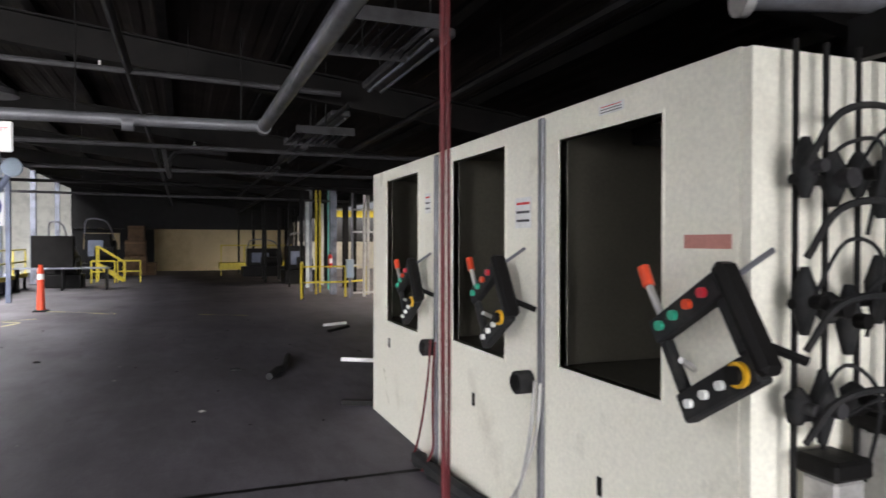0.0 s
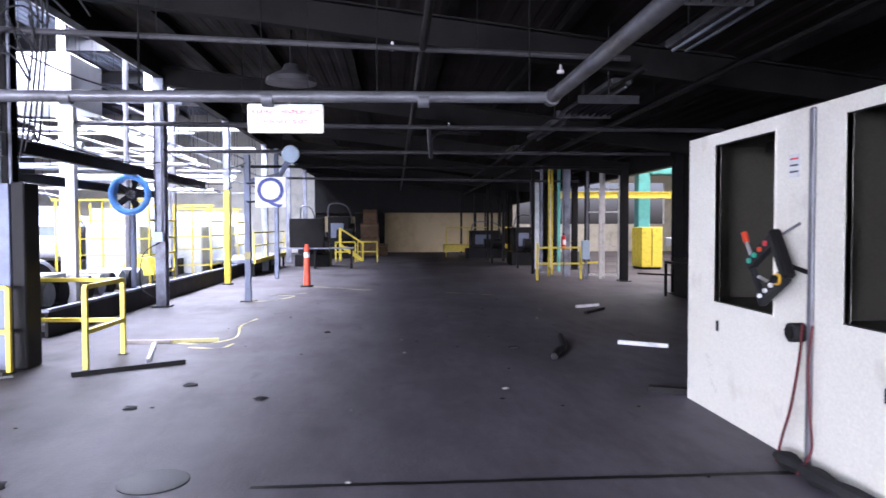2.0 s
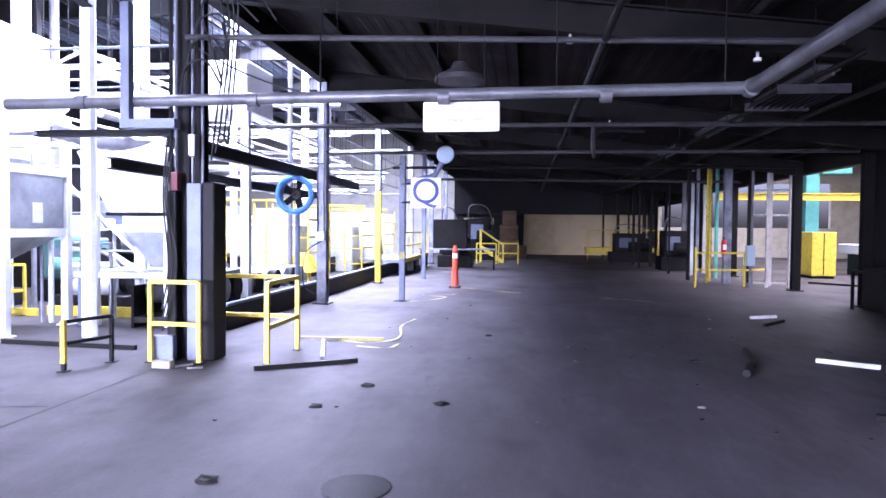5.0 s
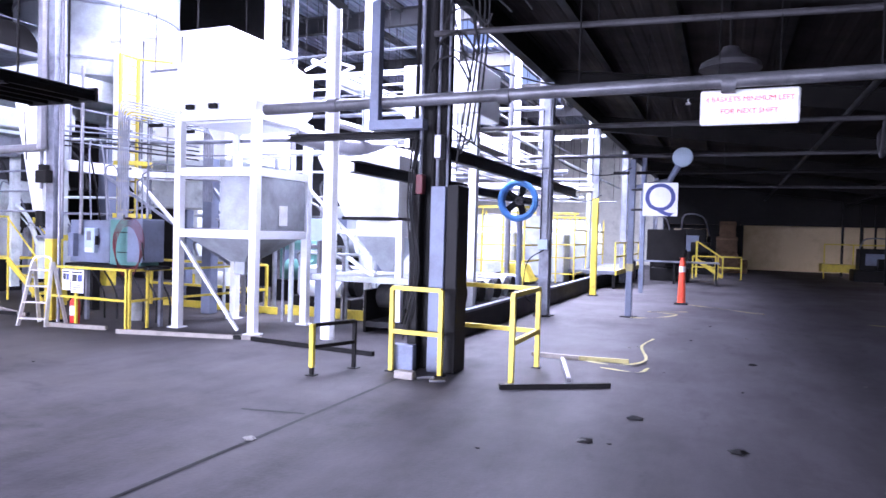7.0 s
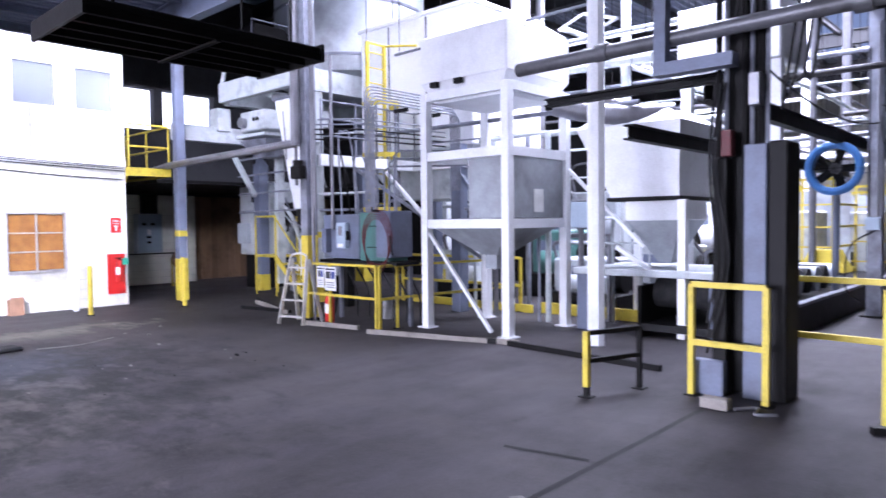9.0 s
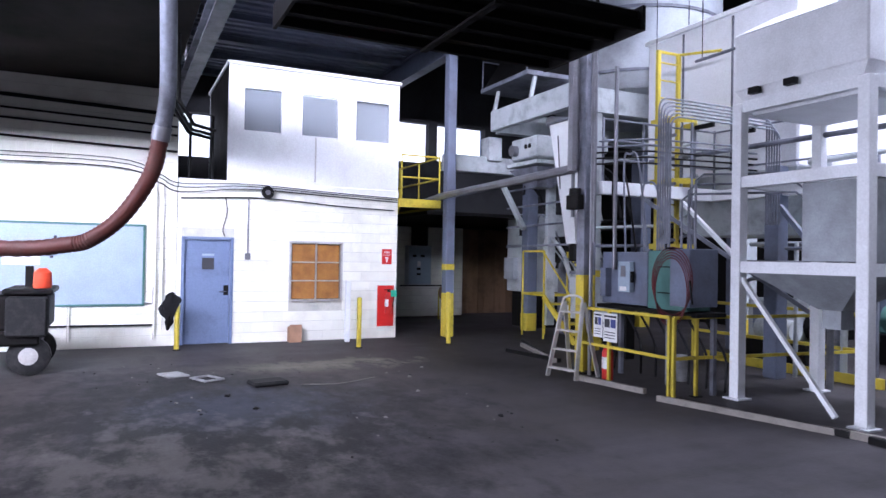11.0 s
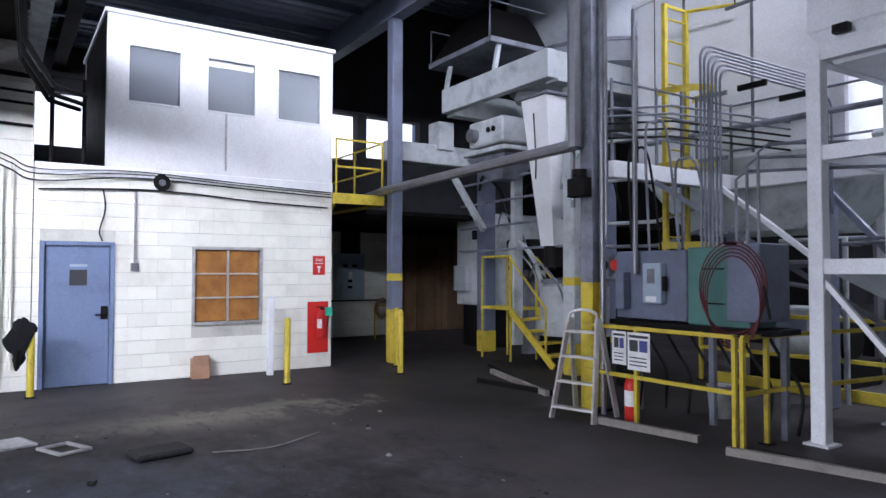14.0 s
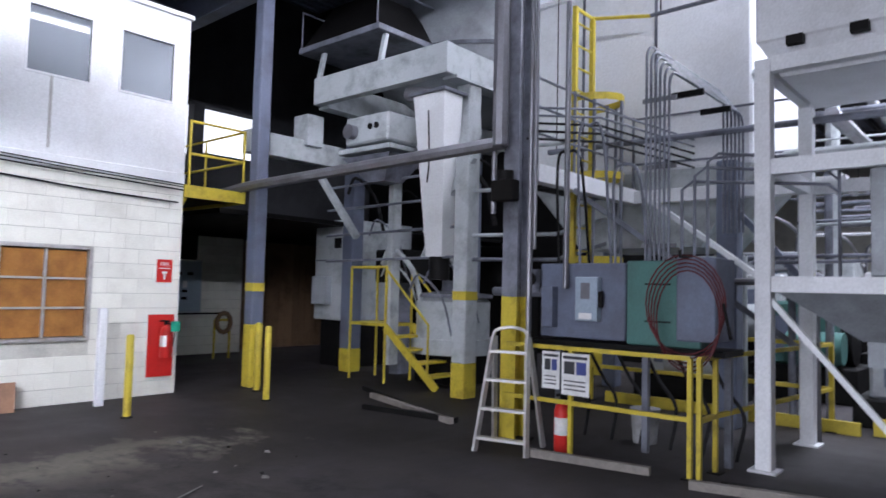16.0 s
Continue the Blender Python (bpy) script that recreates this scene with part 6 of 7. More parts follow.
for x in (-8.3, -6.2):
    part("table_leg", bx(x - 0.09, x + 0.09, 12.3, 12.48, 0, 0.88, 0.01), GREYBLUE, cy)
part("valve_box", bx(-8.35, -8.0, 12.05, 12.2, 1.6, 2.0, 0.015), BOARD, cy)
part("strut", bar(bmesh.new(), (-7.8, 12.5, 1.3), (-7.2, 12.4, 0.98), 0.06, 0.06), HOPPERW, cy)
wb = thing("white_tank", (-6.6, 14.0, 0), "white rectangular tank on steel legs", "tank")
part("tank", bx(-7.5, -5.9, 14.0, 15.4, 4.15, 5.15, 0.02), HOPPERW, wb)
for x in (-7.4, -6.0):
    part("leg", bx(x - 0.08, x + 0.08, 14.1, 14.26, 0, 4.15), HOPPERW, wb)

# dark machinery low down behind the hopper
random.seed(21)


def gear_unit(x, y, w, d, hh, m_, label):
    g = thing("machine_unit", (x, y, 0), label, "machine", "low machines")
    part("base", bx(x - w / 2, x + w / 2, y - d / 2, y + d / 2, 0, hh * 0.35, 0.02), DARK, g)
    part("housing", bx(x - w * 0.4, x + w * 0.3, y - d * 0.4, y + d * 0.4, hh * 0.35, hh, 0.04), m_, g)
    part("motor", tb([(x - w * 0.1, y - d * 0.55, hh * 0.55), (x + w * 0.4, y - d * 0.55, hh * 0.55)], hh * 0.16, 14), m_, g, smooth=True)
    part("drive_wheel", tb([(x + w * 0.32, y, hh * 0.6), (x + w * 0.42, y, hh * 0.6)], hh * 0.25, 18), DARK, g, smooth=True)
    part("pipe_run", tb(smooth_path([(x - w * 0.4, y - d * 0.3, hh), (x - w * 0.3, y - d * 0.5, hh * 1.3), (x + w * 0.2, y - d * 0.4, hh * 1.25), (x + w * 0.4, y, hh * 0.8)], 5), 0.035, 8), GALV, g, smooth=True)
    part("hatch", bx(x - w * 0.3, x + w * 0.1, y - d * 0.42, y - d * 0.4, hh * 0.5, hh * 0.85, 0.006), GREYBLUE, g)
    return g


for x, y, w, d, hh, m_ in ((-12.4, 14.6, 1.4, 1.1, 1.1, MACHINE), (-9.4, 14.6, 1.6, 1.2, 1.0, SILO), (-11.2, 16.4, 1.5, 1.3, 1.5, GREENP), (-8.6, 16.4, 1.6, 1.2, 1.2, MACHINE), (-9.9, 18.6, 1.8, 1.4, 1.8, SILO), (-12.6, 18.8, 1.6, 1.4, 2.0, MACHINE), (-13.2, 22, 2.2, 2, 2.6, SILO), (-10.8, 24, 2.0, 2, 2.2, HOPPERW), (-13.0, 27, 2.2, 2, 2.6, MACHINE), (-10.4, 30, 2.2, 2, 2.0, HOPPERW), (-6.9, 14.9, 0.9, 0.8, 0.9, SILO)):
    gear_unit(x, y, w, d, hh, m_, "grimy machine unit with motor and pipework")

# ---- conveyor and yellow enclosure beyond the column ----
cv = thing("roller_conveyor", (-6.4, 20, 0), "long black conveyor trough along the hall edge", "conveyor")
part("side_plate", bx(-5.58, -5.52, 12.2, 34, 0.0, 0.42, 0.006), DARK, cv)
part("side_plate", bx(-7.3, -7.24, 12.2, 34, 0.0, 0.75, 0.006), DARK, cv)
part("bed", bx(-7.24, -5.58, 12.2, 34, 0.1, 0.2), RUBBER, cv)
for k in range(10):
    y = 12.7 + 0.55 * k
    part("roller", tb([(-7.2, y, 0.62), (-6.0, y, 0.62)], 0.22, 16), SILO if k % 2 else RUBBER, cv, smooth=True)
part("guard", frustum_bm((-6.9, -6.0, 18.6, 19.3), 0.6, (-6.7, -6.2, 18.7, 19.2), 1.05), YELLOW, cv, "yellow sheet guard")
cv2 = bx(-5.62, -5.5, 12.2, 34, 0.42, 0.47, 0.005)
part("top_rail", cv2, STEELCOL, cv)
for xa, y0 in ((-9.0, 19.8), (-8.6, 24.6), (-8.8, 29.5)):
    en = thing("yellow_enclosure", (xa, y0, 0), "tall yellow steel guard enclosure with rails", "enclosure", "yellow enclosures")
    for i in range(5):
        x = xa + 0.62 * i
        part("post", bx(x - 0.022, x + 0.022, y0 - 0.022, y0 + 0.022, 0, 2.55), YELLOW, en)
        part("post", bx(x - 0.022, x + 0.022, y0 + 2.1, y0 + 2.145, 0, 2.55), YELLOW, en)
    for z in (0.5, 1.05, 1.5, 2.0):
        part("rail", bx(xa, xa + 2.48, y0 - 0.025, y0 + 0.025, z, z + 0.035), YELLOW, en)
        part("rail", bx(xa + 2.46, xa + 2.5, y0, y0 + 2.1, z, z + 0.05), YELLOW, en)
    part("header", bx(xa - 0.1, xa + 2.6, y0 - 0.05, y0 + 0.02, 2.55, 2.61), YELLOW, en)
    part("mesh_panel", bx(xa + 0.1, xa + 2.4, y0 + 2.0, y0 + 2.03, 0.6, 2.4), SILO, en)
    part("machine_body", bx(xa + 0.5, xa + 2.0, y0 + 0.6, y0 + 1.6, 0, 1.9, 0.05), MACHINE, en)
pl = thing("platform", (-5.9, 24, 0), "yellow edged platform beside the hall", "platform")
part("deck", bx(-7.2, -4.96, 26.0, 33, 0.5, 0.62), STEELCOL, pl)
part("edge_strip", bx(-4.955, -4.9, 26.0, 33, 0.48, 0.64), YELLOW, pl, "yellow edge strip")
for x in (-7.1, -5.0):
    for y in (26.1, 29.5, 32.9):
        part("leg", bx(x - 0.05, x + 0.05, y - 0.05, y + 0.05, 0, 0.5), DARK, pl)
for y in (26.1, 28.4, 30.7, 32.9):
    part("post", bx(-5.0, -4.95, y - 0.025, y + 0.025, 0.62, 1.65), YELLOW, pl)
for z in (1.1, 1.6):
    part("rail", bx(-5.0, -4.95, 26.1, 32.9, z, z + 0.05), YELLOW, pl)

# ---- far end of the low hall ----
for x, y, w, d, hh, m_ in ((-3.6, 33, 1.6, 1.2, 1.6, DARK), (-2.9, 40.5, 1.8, 1.5, 2.4, DARK), (5.6, 40.5, 2.4, 1.4, 1.6, DARK), (6.4, 33, 1.4, 1.4, 1.8, DARK), (-4.3, 37, 1.0, 1.4, 2.2, DARK)):
    gear_unit(x, y, w, d, hh, m_, "dark machine standing at the far end of the hall")
bt = thing("work_bench", (-3.0, 31.0, 0), "long dark bench with a grey cabinet by the far machines", "bench")
part("top", bx(-5.0, -1.6, 30.6, 31.3, 0.86, 0.92), STEELCOL, bt)
for x in (-4.9, -3.3, -1.7):
    part("leg", bx(x - 0.04, x + 0.04, 30.7, 31.2, 0, 0.86), DARK, bt)
part("cabinet", bx(-4.4, -2.9, 30.8, 31.3, 0.92, 2.2, 0.02), BEAM, bt, "grey cabinet on the bench")
yb = thing("yellow_platform", (4.6, 42, 0), "low yellow platform with a railing at the far end", "platform")
part("deck", bx(3.2, 7.4, 41.5, 42.6, 0.35, 0.75, 0.01), YELLOW, yb)
for x in (3.3, 4.6, 6.0, 7.3):
    part("post", bx(x - 0.03, x + 0.03, 41.5, 41.56, 0.0, 1.8), YELLOW, yb)
part("rail", bx(3.3, 7.3, 41.5, 41.56, 1.74, 1.8), YELLOW, yb)
wy = thing("far_stairs", (-2.0, 37.0, 0), "small yellow steps with a handrail", "stairs")
for k in range(4):
    part("step", bx(-2.6 + 0.28 * k, -2.32 + 0.28 * k, 36.8, 37.6, 0.72 - 0.2 * k, 0.76 - 0.2 * k), YELLOW, wy)
for y in (36.8, 37.6):
    part("stringer", bar(bmesh.new(), (-2.7, y, 0.85), (-1.5, y, 0.03), 0.05, 0.14), YELLOW, wy)
    part("hand_rail", bar(bmesh.new(), (-2.7, y, 1.75), (-1.5, y, 0.95), 0.05, 0.05), YELLOW, wy)
    part("post", bx(-1.53, -1.47, y - 0.03, y + 0.03, 0, 0.95), YELLOW, wy)
    part("post", bx(-2.73, -2.67, y - 0.03, y + 0.03, 0, 1.75), YELLOW, wy)

bo = thing("stacked_crates", (-1.2, 43.5, 0), "tall stack of dark brown wooden crates at the far end", "crates")
for i, (x0, x1, y0, z0, z1) in enumerate(((-1.95, -0.75, 43.0, 0.0, 1.1), (-1.9, -0.8, 43.05, 1.1, 2.05), (-1.75, -0.9, 43.1, 2.05, 2.9), (-0.75, -0.25, 43.3, 0.0, 0.75))):
    part("crate", bx(x0, x1, y0, y0 + 1.1, z0, z1, 0.02), PLANK, bo)
    for zz in (z0 + 0.12, z1 - 0.2):
        part("slat", bx(x0 - 0.02, x1 + 0.02, y0 - 0.03, y0 - 0.002, zz, zz + 0.1), PLANK, bo)

# ---- side opening and the next bay ----
for k, (x, y, w, m_) in enumerate(((5.9, 25.4, 0.07, YELLOW), (6.2, 26.2, 0.07, YELLOW), (5.55, 26.6, 0.12, DARK), (6.05, 27.4, 0.1, STEELCOL), (6.5, 25.2, 0.24, STEELCOL), (7.5, 26.0, 0.16, DARK), (5.2, 37.0, 0.12, DARK), (5.9, 36.0, 0.14, DARK), (6.6, 38.5, 0.14, DARK), (7.3, 39.5, 0.16, DARK), (4.5, 44.5, 0.12, DARK), (5.4, 44.5, 0.16, DARK), (6.1, 44.8, 0.1, DARK), (7.0, 44.5, 0.2, DARK), (7.0, 24.2, 0.07, GALV), (7.35, 23.8, 0.09, ALU), (8.05, 23.8, 0.12, ALU), (7.7, 24.6, 0.1, ALU), (6.9, 28, 0.11, TEAL), (6.3, 29.5, 0.2, MACHINE), (7.2, 31, 0.12, ALU), (6.8, 33, 0.16, GALV), (5.6, 30.2, 0.08, DARK), (5.0, 34, 0.1, DARK))):
    pp = thing("frame_post", (x, y, 0), "tall steel post in the frame beside the hall opening", "post", "frame posts")
    part("post", bx(x - w / 2, x + w / 2, y - w / 2, y + w / 2, 0, roof_z(x) - 0.1, 0.006), m_, pp)
for z in (0.12, 1.1, 2.3, 3.1):
    solo("frame_rail", bx(6.95, 8.1, 23.77, 23.83, z, z + 0.06), ALU, "pale steel rail across the frame posts", "rail", "frame rails")
extinguisher(6.35, 25.0, 1.0, 1.1, False)
px = thing("pale_box", (6.75, 23.6, 0), "small pale control box on a post", "control box")
part("box", bx(6.65, 6.9, 23.5, 23.7, 0.7, 1.35, 0.01), BOARD, px)
part("post", bx(6.75, 6.81, 23.57, 23.63, 0, 0.7), STEELCOL, px)
yc = thing("yellow_cabinet", (11.3, 29, 0), "tall yellow steel cabinet in the next bay", "cabinet")
part("body", bx(10.6, 11.5, 28.6, 29.8, 0.1, 1.8, 0.02), YELLOW, yc)
part("plinth", bx(10.65, 11.45, 28.65, 29.75, 0, 0.1), DARK, yc)
part("door_gap", bx(11.03, 11.06, 28.59, 28.6, 0.15, 1.75), DARK, yc)
wm = thing("white_machine", (15.0, 31, 0), "white machine bed with yellow base in the next bay", "machine")
part("bed", bx(13.0, 17.5, 30.0, 32.0, 0.9, 1.3, 0.03), WHITE, wm)
part("head", bx(14.5, 16.0, 30.2, 31.8, 1.3, 2.1, 0.05), WHITE, wm)
part("base", bx(13.3, 17.2, 30.2, 31.8, 0.0, 0.9, 0.03), DARK, wm)
part("guard", bx(14.0, 15.0, 29.9, 30.0, 0.3, 0.8, 0.02), YELLOW, wm)
for x, y, m_, z0, z1 in ((12.6, 34.0, TEAL, 0, 5.5), (14.5, 27.0, DARK, 0, 0.0)):
    if z1:
        solo("teal_column", bx(x - 0.3, x + 0.3, y - 0.3, y + 0.3, z0, z1, 0.03), m_, "teal painted machine column in the next bay", "column")
solo("crane_girder", ibeam(bmesh.new(), (8.2, 33.0, 3.35), (22.75, 33.0, 3.35), 0.32, 0.24, 0.04), YELLOW, "yellow crane girder spanning the next bay", "beam")
solo("crane_box", bx(12.9, 14.2, 33.5, 34.4, 4.4, 5.3, 0.05), TEAL, "teal machine housing fixed to a teal column", "machine")
for y in (21, 26.5, 35):
    solo("bay_column", bx(17.8, 18.2, y - 0.2, y + 0.2, 0, 6.3, 0.02), TEAL, "teal column of the next bay", "column", "bay columns")
ws = thing("wall_stand", (7.6, 17.6, 0), "dark steel stand against the side wall", "stand")
part("panel", bx(7.55, 8.0, 16.6, 18.0, 0, 1.0, 0.02), DARK, ws)
part("rail", bar(bmesh.new(), (7.3, 16.4, 0.9), (7.3, 17.9, 0.9), 0.06, 0.06), DARK, ws)
for y in (16.4, 17.9):
    part("post", bx(7.27, 7.33, y - 0.03, y + 0.03, 0, 0.9), DARK, ws)


# ---- machinery beside the office ----
sl = thing("silo", (-16.4, 14.4, 4.85), "large dusty grey steel silo above the machine frame", "silo")
part("shell", lathe(bmesh.new(), [(1.9, 5.25), (1.9, 9.5)], -16.4, 14.4, 40), SILO, sl, smooth=True)
part("skirt", lathe(bmesh.new(), [(1.2, 4.9), (1.88, 5.25)], -16.4, 14.4, 40), SILO, sl, smooth=True)
for z in (5.6, 6.9, 8.3):
    part("band", lathe(bmesh.new(), [(1.93, z), (1.93, z + 0.06)], -16.4, 14.4, 40), STEELCOL, sl, smooth=True)
mf = thing("portal_structure", (-16.4, 14.0, 4.4), "pale grey portal frame of the machine with deep beams", "frame")
for y in (11.75, 16.3):
    part("beam", ibeam(bmesh.new(), (-18.3, y, 4.85), (-14.55, y, 4.85), 0.42, 0.3, 0.04) if y > 12 else bx(-17.6, -14.62, y - 0.42, y - 0.26, 4.6, 5.05, 0.01), MACHINE, mf)
for x in (-17.6, -14.78):
    part("flange", bx(x - 0.06, x + 0.2, 11.5, 16.3, 4.56, 4.598), MACHINE, mf)
    part("beam", bx(x - 0.02, x + 0.14, 11.492, 16.3, 4.6, 5.05, 0.01), MACHINE, mf)
part("cross_beam", bx(-18.3, -18.05, 10.45, 12.55, 3.72, 4.1, 0.01), MACHINE, mf)
part("inner_beam", bx(-17.6, -14.9, 12.3, 12.5, 3.85, 4.2, 0.01), MACHINE, mf)
part("end_box", bx(-18.35, -17.95, 11.5, 11.85, 4.0, 4.55, 0.01), MACHINE, mf)
for x in (-18.1, -14.6):
    part("knee_brace", bar(bmesh.new(), (x, 11.95, 3.5), (x + (1.0 if x < -16 else -0.9), 11.95, 2.4), 0.1, 0.1), MACHINE, mf)
hd = thing("exhaust_hood", (-17.5, 12.2, 5.05), "dark overhanging exhaust hood above the frame", "hood")
part("hood", frustum_bm((-17.9, -16.0, 11.3, 12.7), 5.62, (-17.5, -16.4, 11.6, 12.4), 6.3), DARK, hd)
part("rim", bx(-17.95, -15.95, 11.25, 12.75, 5.52, 5.62, 0.01), STEELCOL, hd)
for x in (-17.55, -16.05):
    part("strut", bar(bmesh.new(), (x, 11.4, 5.04), (x, 11.5, 5.53), 0.07, 0.07), MACHINE, hd)
for x in (-17.9, -16.02):
    part("side_rail", tb([(x, 11.28, 5.62), (x, 11.28, 6.25), (x, 12.7, 6.25)], 0.018, 8), STEELCOL, hd, smooth=True)
gm = thing("gear_motor", (-16.5, 11.75, 3.7), "pale grey drive housing with two round ports", "motor")
part("housing", bx(-16.95, -15.95, 11.5, 12.2, 3.85, 4.3, 0.03), MACHINE, gm)
part("base", bx(-17.05, -15.85, 11.45, 12.3, 3.7, 3.78, 0.01), MACHINE, gm)
for x in (-16.2, -16.35):
    part("port", tb([(x + 0.0, 11.51, 4.1), (x, 11.48, 4.1)], 0.05, 12), DARK, gm, smooth=True)
part("fan_cover", tb([(-16.75, 11.5, 4.05), (-16.75, 11.38, 4.05)], 0.12, 16), GALV, gm, smooth=True)
part("coupling", tb([(-15.6, 11.6, 4.5), (-15.1, 11.6, 4.4)], 0.12, 12), GALV, gm, smooth=True)
part("hopper_pan", frustum_bm((-16.6, -16.2, 11.7, 12.1), 3.25, (-17.0, -15.9, 11.5, 12.3), 3.65), STEELCOL, gm)
part("support", bx(-16.55, -16.45, 12.15, 12.35, 0.3, 3.7), MACHINE, gm)
du = thing("slanted_duct", (-15.2, 11.8, 2.0), "tapered pale sheet-metal duct slanting down", "duct")
bm = bmesh.new()
T0, T1 = Vector((-14.95, 11.55, 4.35)), Vector((-15.35, 12.1, 2.05))
hexa(bm, [T1 + Vector(v) for v in ((-0.16, -0.14, 0), (0.16, -0.14, 0), (0.16, 0.14, 0), (-0.16, 0.14, 0))] + [T0 + Vector(v) for v in ((-0.32, -0.2, 0), (0.28, -0.2, 0), (0.28, 0.2, 0), (-0.32, 0.2, 0))])
part("duct", bm, WHITE, du)
part("cap", bx(-15.32, -14.62, 11.3, 11.8, 4.35, 4.4, 0.01), STEELCOL, du)
part("collar", lathe(bmesh.new(), [(0.16, 1.7), (0.16, 2.06)], -15.37, 12.12, 16), DARK, du, smooth=True)
part("hanging_cord", tb(smooth_path([(-14.95, 11.33, 4.1), (-14.98, 11.4, 3.4), (-15.1, 11.5, 3.1)], 4), 0.012, 6), RUBBER, du, smooth=True)
dr = thing("process_drum", (-15.9, 13.1, 0), "white insulated drum with riveted bands on a base", "drum")
part("drum", lathe(bmesh.new(), [(0.62, 0.75), (0.62, 1.35), (0.55, 1.42)], -15.9, 13.1, 30), MACHINE, dr, smooth=True)
part("lid", lathe(bmesh.new(), [(0.66, 1.42), (0.66, 1.48), (0.2, 1.52), (0.2, 1.7)], -15.9, 13.1, 30), STEELCOL, dr, smooth=True)
part("base_ring", lathe(bmesh.new(), [(0.7, 0.5), (0.7, 0.75)], -15.9, 13.1, 30), MACHINE, dr, smooth=True)
part("stand", bx(-16.4, -15.4, 12.7, 13.5, 0, 0.5, 0.02), DARK, dr)
lm = thing("machine_cabinet", (-18.9, 13.2, 0), "tall pale grey machine cabinet with a control box", "cabinet")
part("body", bx(-19.4, -18.35, 12.9, 14.6, 0.9, 2.85, 0.02), MACHINE, lm)
part("lower_body", bx(-19.3, -18.4, 13.0, 14.5, 0.0, 0.9, 0.02), DARK, lm)
part("control_box", bx(-19.3, -18.85, 12.75, 12.9, 1.2, 1.75, 0.01), SILO, lm)
part("seam", bx(-19.41, -18.34, 12.893, 12.9, 2.05, 2.08), STEELCOL, lm)
part("window", bx(-18.8, -18.6, 12.89, 12.9, 2.3, 2.5), DARK, lm)
bbx = solo("black_hood", bx(-17.65, -16.9, 12.9, 13.6, 1.65, 2.25, 0.03), DARK, "black square duct hood on the machine", "hood")
solo("hood_stand", bx(-17.4, -17.2, 13.1, 13.4, 0, 1.65), STEELCOL, "steel stand under the black hood", "stand")
ys = thing("access_stairs", (-16.4, 12.3, 0), "yellow steel access steps with handrails and a landing", "stairs")
part("landing", bx(-17.4, -16.5, 12.1, 12.75, 0.92, 0.97), YELLOW, ys)
for x in (-17.38, -16.52):
    for y in (12.12, 12.73):
        part("post", tb([(x, y, 0), (x, y, 1.9)], 0.022, 8), YELLOW, ys, smooth=True)
part("rail", tb([(-17.38, 12.12, 1.9), (-16.52, 12.12, 1.9)], 0.022, 8), YELLOW, ys, smooth=True)
part("rail", tb([(-17.38, 12.12, 1.9), (-17.38, 12.73, 1.9)], 0.022, 8), YELLOW, ys, smooth=True)
for k in range(4):
    x = -16.42 + 0.25 * k
    part("tread", bx(x, x + 0.24, 12.12, 12.72, 0.75 - 0.19 * k, 0.79 - 0.19 * k, 0.004), YELLOW, ys)
for y in (12.1, 12.74):
    part("stringer", bar(bmesh.new(), (-16.5, y, 0.92), (-15.35, y, 0.02), 0.04, 0.12), YELLOW, ys)
    part("hand_rail", tb([(-16.52, y, 1.88), (-15.55, y, 1.0), (-15.55, y, 0.1)], 0.02, 8), YELLOW, ys, smooth=True)
wall_pipe([(-12.7, 10.1, 3.14), (-17.6, 10.08, 3.05), (-18.6, 10.1, 2.98)], 0.075, GALV, "thick silver pipe slanting between the columns")
wall_pipe([(-12.72, 10.06, 3.1), (-12.72, 10.06, 6.2)], 0.085, GALV, "thick silver pipe rising beside the column")
for k, (x, r) in enumerate(((-12.42, 0.03), (-12.36, 0.02), (-12.9, 0.03))):
    wall_pipe([(x, 10.2, 0.0 if k == 0 else 1.6 + 0.4 * k), (x, 10.2, 6.2)], r, GALV, "conduit strapped to the grey column")
bq = thing("junction_box", (-12.6, 10.05, 2.55), "dark junction box on the grey column", "junction box")
part("box", bx(-12.78, -12.5, 9.98, 10.12, 2.5, 2.72, 0.01), BEAM, bq)
part("lamp", tb([(-12.64, 10.05, 2.72), (-12.64, 10.05, 2.82)], 0.09, 10), DARK, bq, smooth=True)

# raised walkway beside the office
wk = thing("raised_walkway", (-20, 9.75, 2.8), "yellow edged raised walkway with a handrail", "walkway")
part("deck", bx(-24.4, -17.75, 9.2, 10.15, 2.85, 2.95), DARK, wk)
part("kick_plate", bx(-17.75, -17.7, 9.16, 10.17, 2.8, 2.98), YELLOW, wk)
part("kick_plate", bx(-24.4, -17.75, 10.15, 10.19, 2.8, 2.98), YELLOW, wk)
for x in (-17.75, -18.9, -20.1, -21.3):
    for y in (9.25, 10.15):
        part("post", tb([(x, y, 2.95), (x, y, 3.95)], 0.02, 8), YELLOW, wk, smooth=True)
for z in (3.45, 3.93):
    part("rail", tb([(-22, 10.15, z), (-17.75, 10.15, z), (-17.75, 9.25, z)], 0.02, 8), YELLOW, wk, smooth=True)
part("brace", bar(bmesh.new(), (-17.75, 9.2, 2.8), (-18.6, 9.2, 2.0), 0.05, 0.05), YELLOW, wk)

